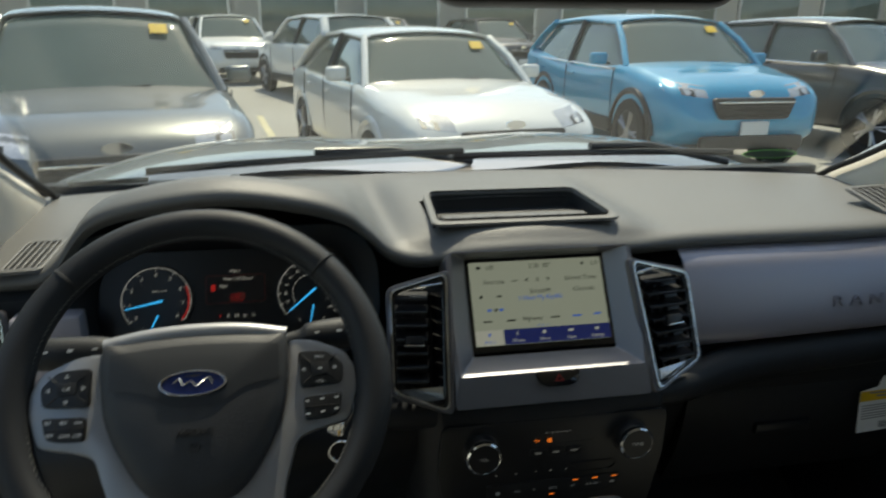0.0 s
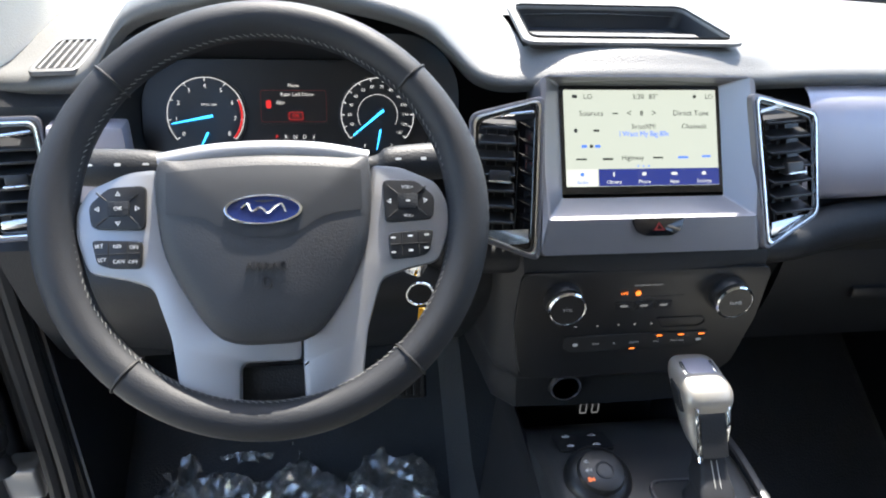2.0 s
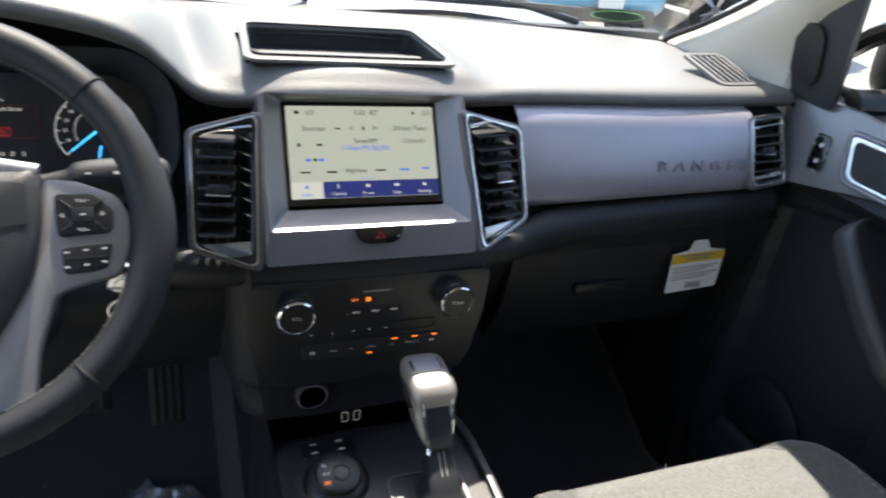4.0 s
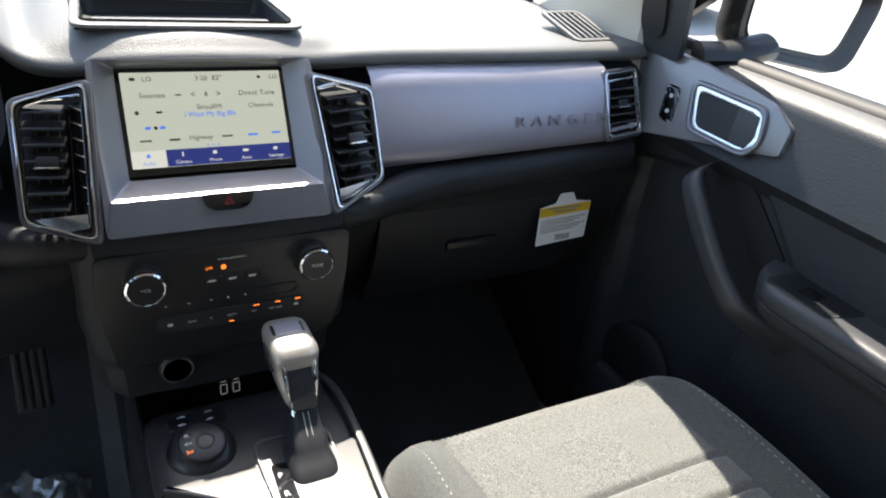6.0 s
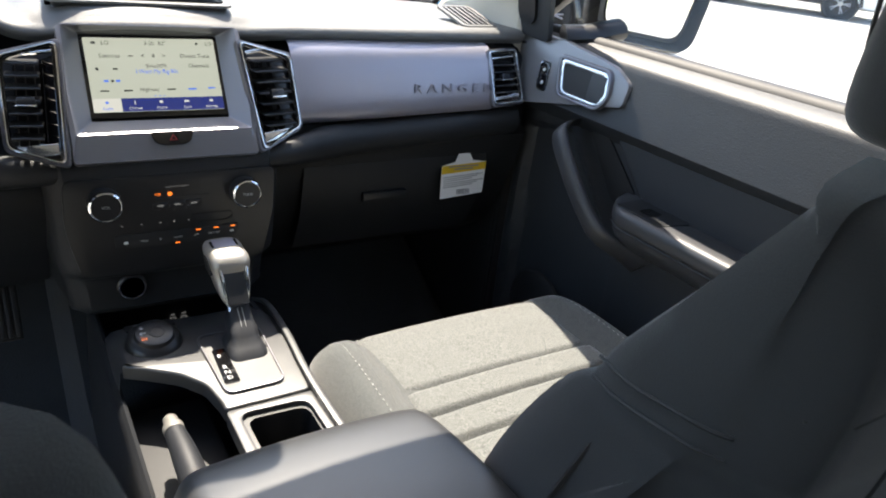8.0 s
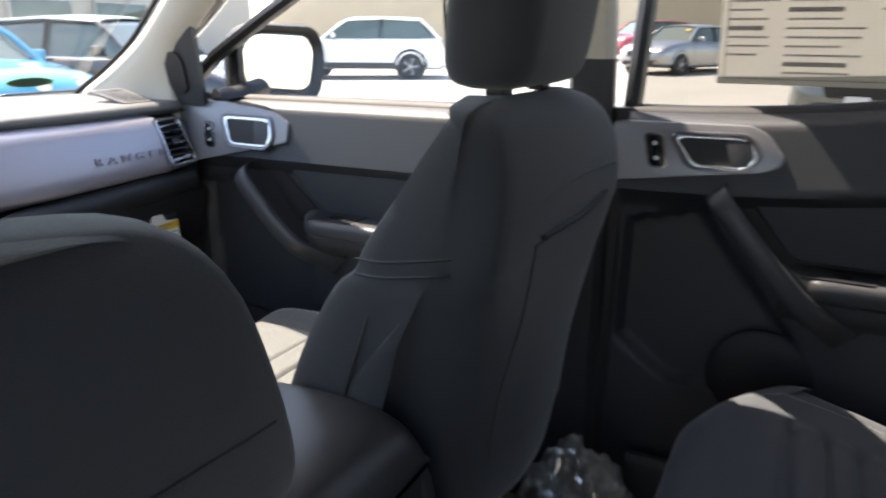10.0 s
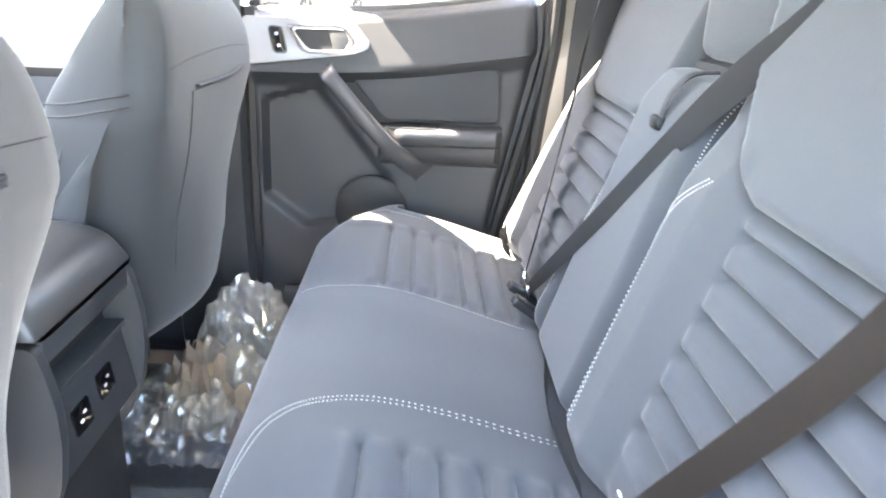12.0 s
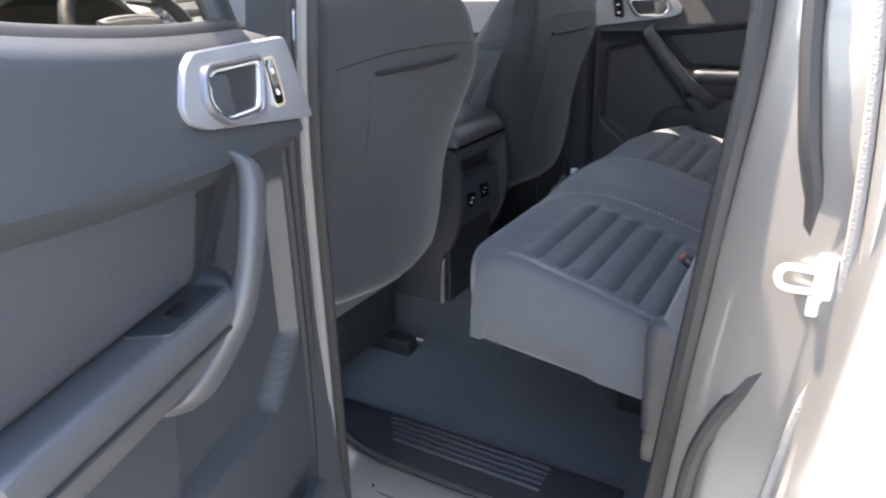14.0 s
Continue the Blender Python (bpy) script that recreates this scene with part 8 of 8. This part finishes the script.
    gm = axes_at((0, -0.008, 0), (1, 0, 0), (0, 0.02, 1))
    g = part("grille", plate(gr, 0.05, gm @ Matrix.Translation((0, 0, -0.03)), 0.01), GRILLE, c, "black radiator grille")
    for k in range(4):
        part("grille_bar", box((hw * (0.9 - 0.03 * k), 0.02, 0.014), (0, -0.035, hood - 0.25 - 0.045 * k), 0.004), CHROME if k == 0 else GRILLE, g)
    part("badge", plate([(0.085 * cos(2 * pi * k / 24), hood - 0.17 + 0.035 * sin(2 * pi * k / 24)) for k in range(24)], 0.02, gm @ Matrix.Translation((0, 0, 0.0))), CHROME, c, "small oval nose badge")
    part("lower_intake", plate(rounded(W * 0.62, 0.13, 0.04, 5, 0, 0.36), 0.05, gm @ Matrix.Translation((0, 0, -0.01)), 0.01), GRILLE, c)
    part("number_plate", plate(rounded(0.30, 0.13, 0.01, 3, 0, 0.5), 0.02, gm @ Matrix.Translation((0, 0, 0.035))), WHITE_MARK, c)
    part("wiper", tube([(-0.5, ys[0] - 0.01, zs[0] + 0.015), (0.3, ys[0] + 0.02, zs[0] + 0.045)], 0.012, 6), GRILLE, c)
    part("screen_sticker", plate(rounded(0.13, 0.11, 0.005, 3), 0.004, axes_at((hw * 0.48, ys[1] - 0.17, zs[1] - 0.09), (1, 0, 0), (0, ys[1] - ys[0], zs[1] - zs[0]))), YELLOW, c, "yellow dealer sticker")
    c.matrix_basis = Matrix.Translation((*at, ground_z)) @ Matrix.Rotation(radians(yaw), 4, "Z")
    return c


WHITE_CAR = car_paint("white_car_paint", (0.78, 0.78, 0.76))
GREY_CAR = car_paint("graphite_car_paint", (0.17, 0.18, 0.175), 0.6)
BLUE_CAR = car_paint("bright_blue_car_paint", (0.005, 0.29, 0.52), 0.1)
DARK_CAR = car_paint("dark_grey_car_paint", (0.05, 0.05, 0.05), 0.5)
RED_CAR = car_paint("red_car_paint", (0.30, 0.02, 0.02), 0.2)
SUV = dict(H=1.66, hood=1.05, belt=1.08, cab=(0.27, 0.42, 0.86, 0.97), wheel=0.36, tail=1.12, clad=True, W=1.84, L=4.55)
car("dark grey crossover facing the pickup on the concrete", GREY_CAR, (-1.36, 3.55), 15, **{**SUV, "hood": 0.99, "belt": 1.03, "H": 1.61, "tail": 1.06, "W": 1.80})
car("white saloon with a bright bonnet parked on the concrete", WHITE_CAR, (1.32, 4.55), 11, L=4.85, W=1.85, H=1.47)
car("bright blue crossover parked beside the white saloon", BLUE_CAR, (4.02, 5.5), 2, ground_z=0.08, **{**SUV, "H": 1.56, "L": 4.2, "hood": 1.0, "belt": 1.0})
car("dark grey saloon parked at the row's end", DARK_CAR, (7.0, 5.4), 12, L=4.8, H=1.5, ground_z=0.14)
car("white sport utility seen from behind", WHITE_CAR, (-0.6, 17.2), 200, **SUV)
car("small white crossover farther down the lane", WHITE_CAR, (-1.75, 17.6), 15, **{**SUV, "L": 4.1, "H": 1.65})
car("white saloon behind the dark crossover", WHITE_CAR, (-3.4, 10.4), 20, L=4.7)
car("white sport utility at the edge of the row", WHITE_CAR, (-4.7, 4.4), 24, **SUV)
car("silver pickup-height car in the far row", ALLOY, (2.6, 21.0), 10, **SUV)
car("dark crossover in the far row", DARK_CAR, (5.8, 19.0), 10, **SUV)
car("white sport utility across the lane in full sun", WHITE_CAR, (16.0, 12.4), -152, ground_z=0.27, **SUV)
car("white sport utility beyond in full sun", WHITE_CAR, (20.8, 15.2), -152, ground_z=0.37, **SUV)
car("red crossover far across the car park", RED_CAR, (29.0, 6.5), -120, ground_z=0.51, **SUV)
car("silver-white saloon across the lane", ALLOY, (21.5, 3.6), -118, ground_z=0.36, L=4.6)
car("dark blue-grey saloon parked nearby", GREY_CAR, (10.4, -1.7), -100, L=4.7, ground_z=0.14)


def lot():
    # painted bay lines
    mat = material("faded_line_paint", (0.62, 0.55, 0.36), 0.8, grain=0.4, grain_size=0.01, vary=0.25, vary_size=0.2)
    d = Vector((-0.13, 0.99, 0))
    for k, (x, y) in enumerate(((-0.72, 8.9), (2.35, 9.5), (-3.9, 8.4))):
        m = axes_at((x, y, 0.004), d, (-d.y, d.x, 0))
        single("bay_line", plate([(-2.6, -0.05), (2.6, -0.05), (2.6, 0.05), (-2.6, 0.05)], 0.003, m), mat, "faded yellow bay line painted on the concrete", "road marking", "bay lines", kind="structure")
    # long low building behind the cars
    b = thing("showroom_building", "long low beige commercial building with dark windows", "building", at=(0, 30, 0))
    wall = material("beige_render", (0.42, 0.39, 0.34), 0.85, grain=0.3, grain_size=0.02, vary=0.12, vary_size=2.0)
    part("wall", box((70, 8, 4.2), (-5, 0, 2.1), 0.03), wall, b, "beige rendered wall")
    part("roof", box((71, 9, 0.3), (-5, 0, 4.3), 0.05), material("flat_roof", (0.2, 0.2, 0.2), 0.8), b)
    for k in range(15):
        w = part("window", box((2.6, 0.12, 1.9), (-30 + 3.7 * k, -4.02, 1.75), 0.02), CAR_GLASS, b, "dark shop window")
        part("window_frame", frame_plate(rounded(2.76, 2.06, 0.02, 2, -30 + 3.7 * k, 1.75), rounded(2.56, 1.86, 0.02, 2, -30 + 3.7 * k, 1.75), 0.1, axes_at((0, -4.0, 0), (1, 0, 0), (0, 0, 1))), ALLOY, w)
    b2 = thing("storage_building", "tan block building along the car park's side", "building", at=(46, 4, 0))
    part("wall", box((10, 60, 6.0), (0, 0, 2.9), 0.03), material("tan_block", (0.45, 0.38, 0.28), 0.9, grain=0.4, grain_size=0.03, vary=0.12, vary_size=1.5), b2, "tan block wall")
    part("parapet", box((10.4, 60.4, 0.35), (0, 0, 5.95), 0.04), wall, b2)
    # a paper sheet in the rear window
    s = thing("window_price_sheet", "large pale printed price sheet stuck inside the rear window", "paper sheet", at=(0.765, -1.16, 1.46))
    m = axes_at((0, 0, 0), (0, -1, 0), (-0.27, 0, 1))
    sheet = material("price_sheet", (0.78, 0.77, 0.73), 0.7, vary=0.05)
    tree = sheet.node_tree
    through_light, both = tree.nodes.new("ShaderNodeBsdfTranslucent"), tree.nodes.new("ShaderNodeMixShader")
    through_light.inputs[0].default_value = (0.80, 0.78, 0.73, 1)
    both.inputs[0].default_value = 0.45
    tree.links.new(tree.nodes["Principled BSDF"].outputs[0], both.inputs[1])
    tree.links.new(through_light.outputs[0], both.inputs[2])
    tree.links.new(both.outputs[0], tree.nodes["Material Output"].inputs[0])
    part("sheet", plate([(-0.16, -0.125), (0.23, -0.125), (0.23, 0.15), (-0.16, 0.15)], 0.0006, m), sheet, s)
    ink = material("sheet_print", (0.40, 0.39, 0.37), 0.7)
    rnd = random.Random(5)
    rows = [(-0.150, 0.072, 17), (-0.068, 0.105, 19), (0.050, 0.085, 12), (0.145, 0.075, 15)]
    for left, wide, n in rows:
        for k in range(n):
            w = wide * rnd.uniform(0.6, 1.0)
            h = 0.007 if (k + n) % 6 == 0 else 0.0028
            part("print_line", plate(rounded(w, h, 0.0006, 2, left + w / 2, 0.138 - 0.0135 * k), 0.0004, m @ Matrix.Translation((0, 0, 0.0007))), ink, s)
    part("print_border", frame_plate(rounded(0.372, 0.258, 0.002, 2, 0.035, 0.0125), rounded(0.369, 0.255, 0.002, 2, 0.035, 0.0125), 0.0004, m @ Matrix.Translation((0, 0, 0.0007))), ink, s)


lot()
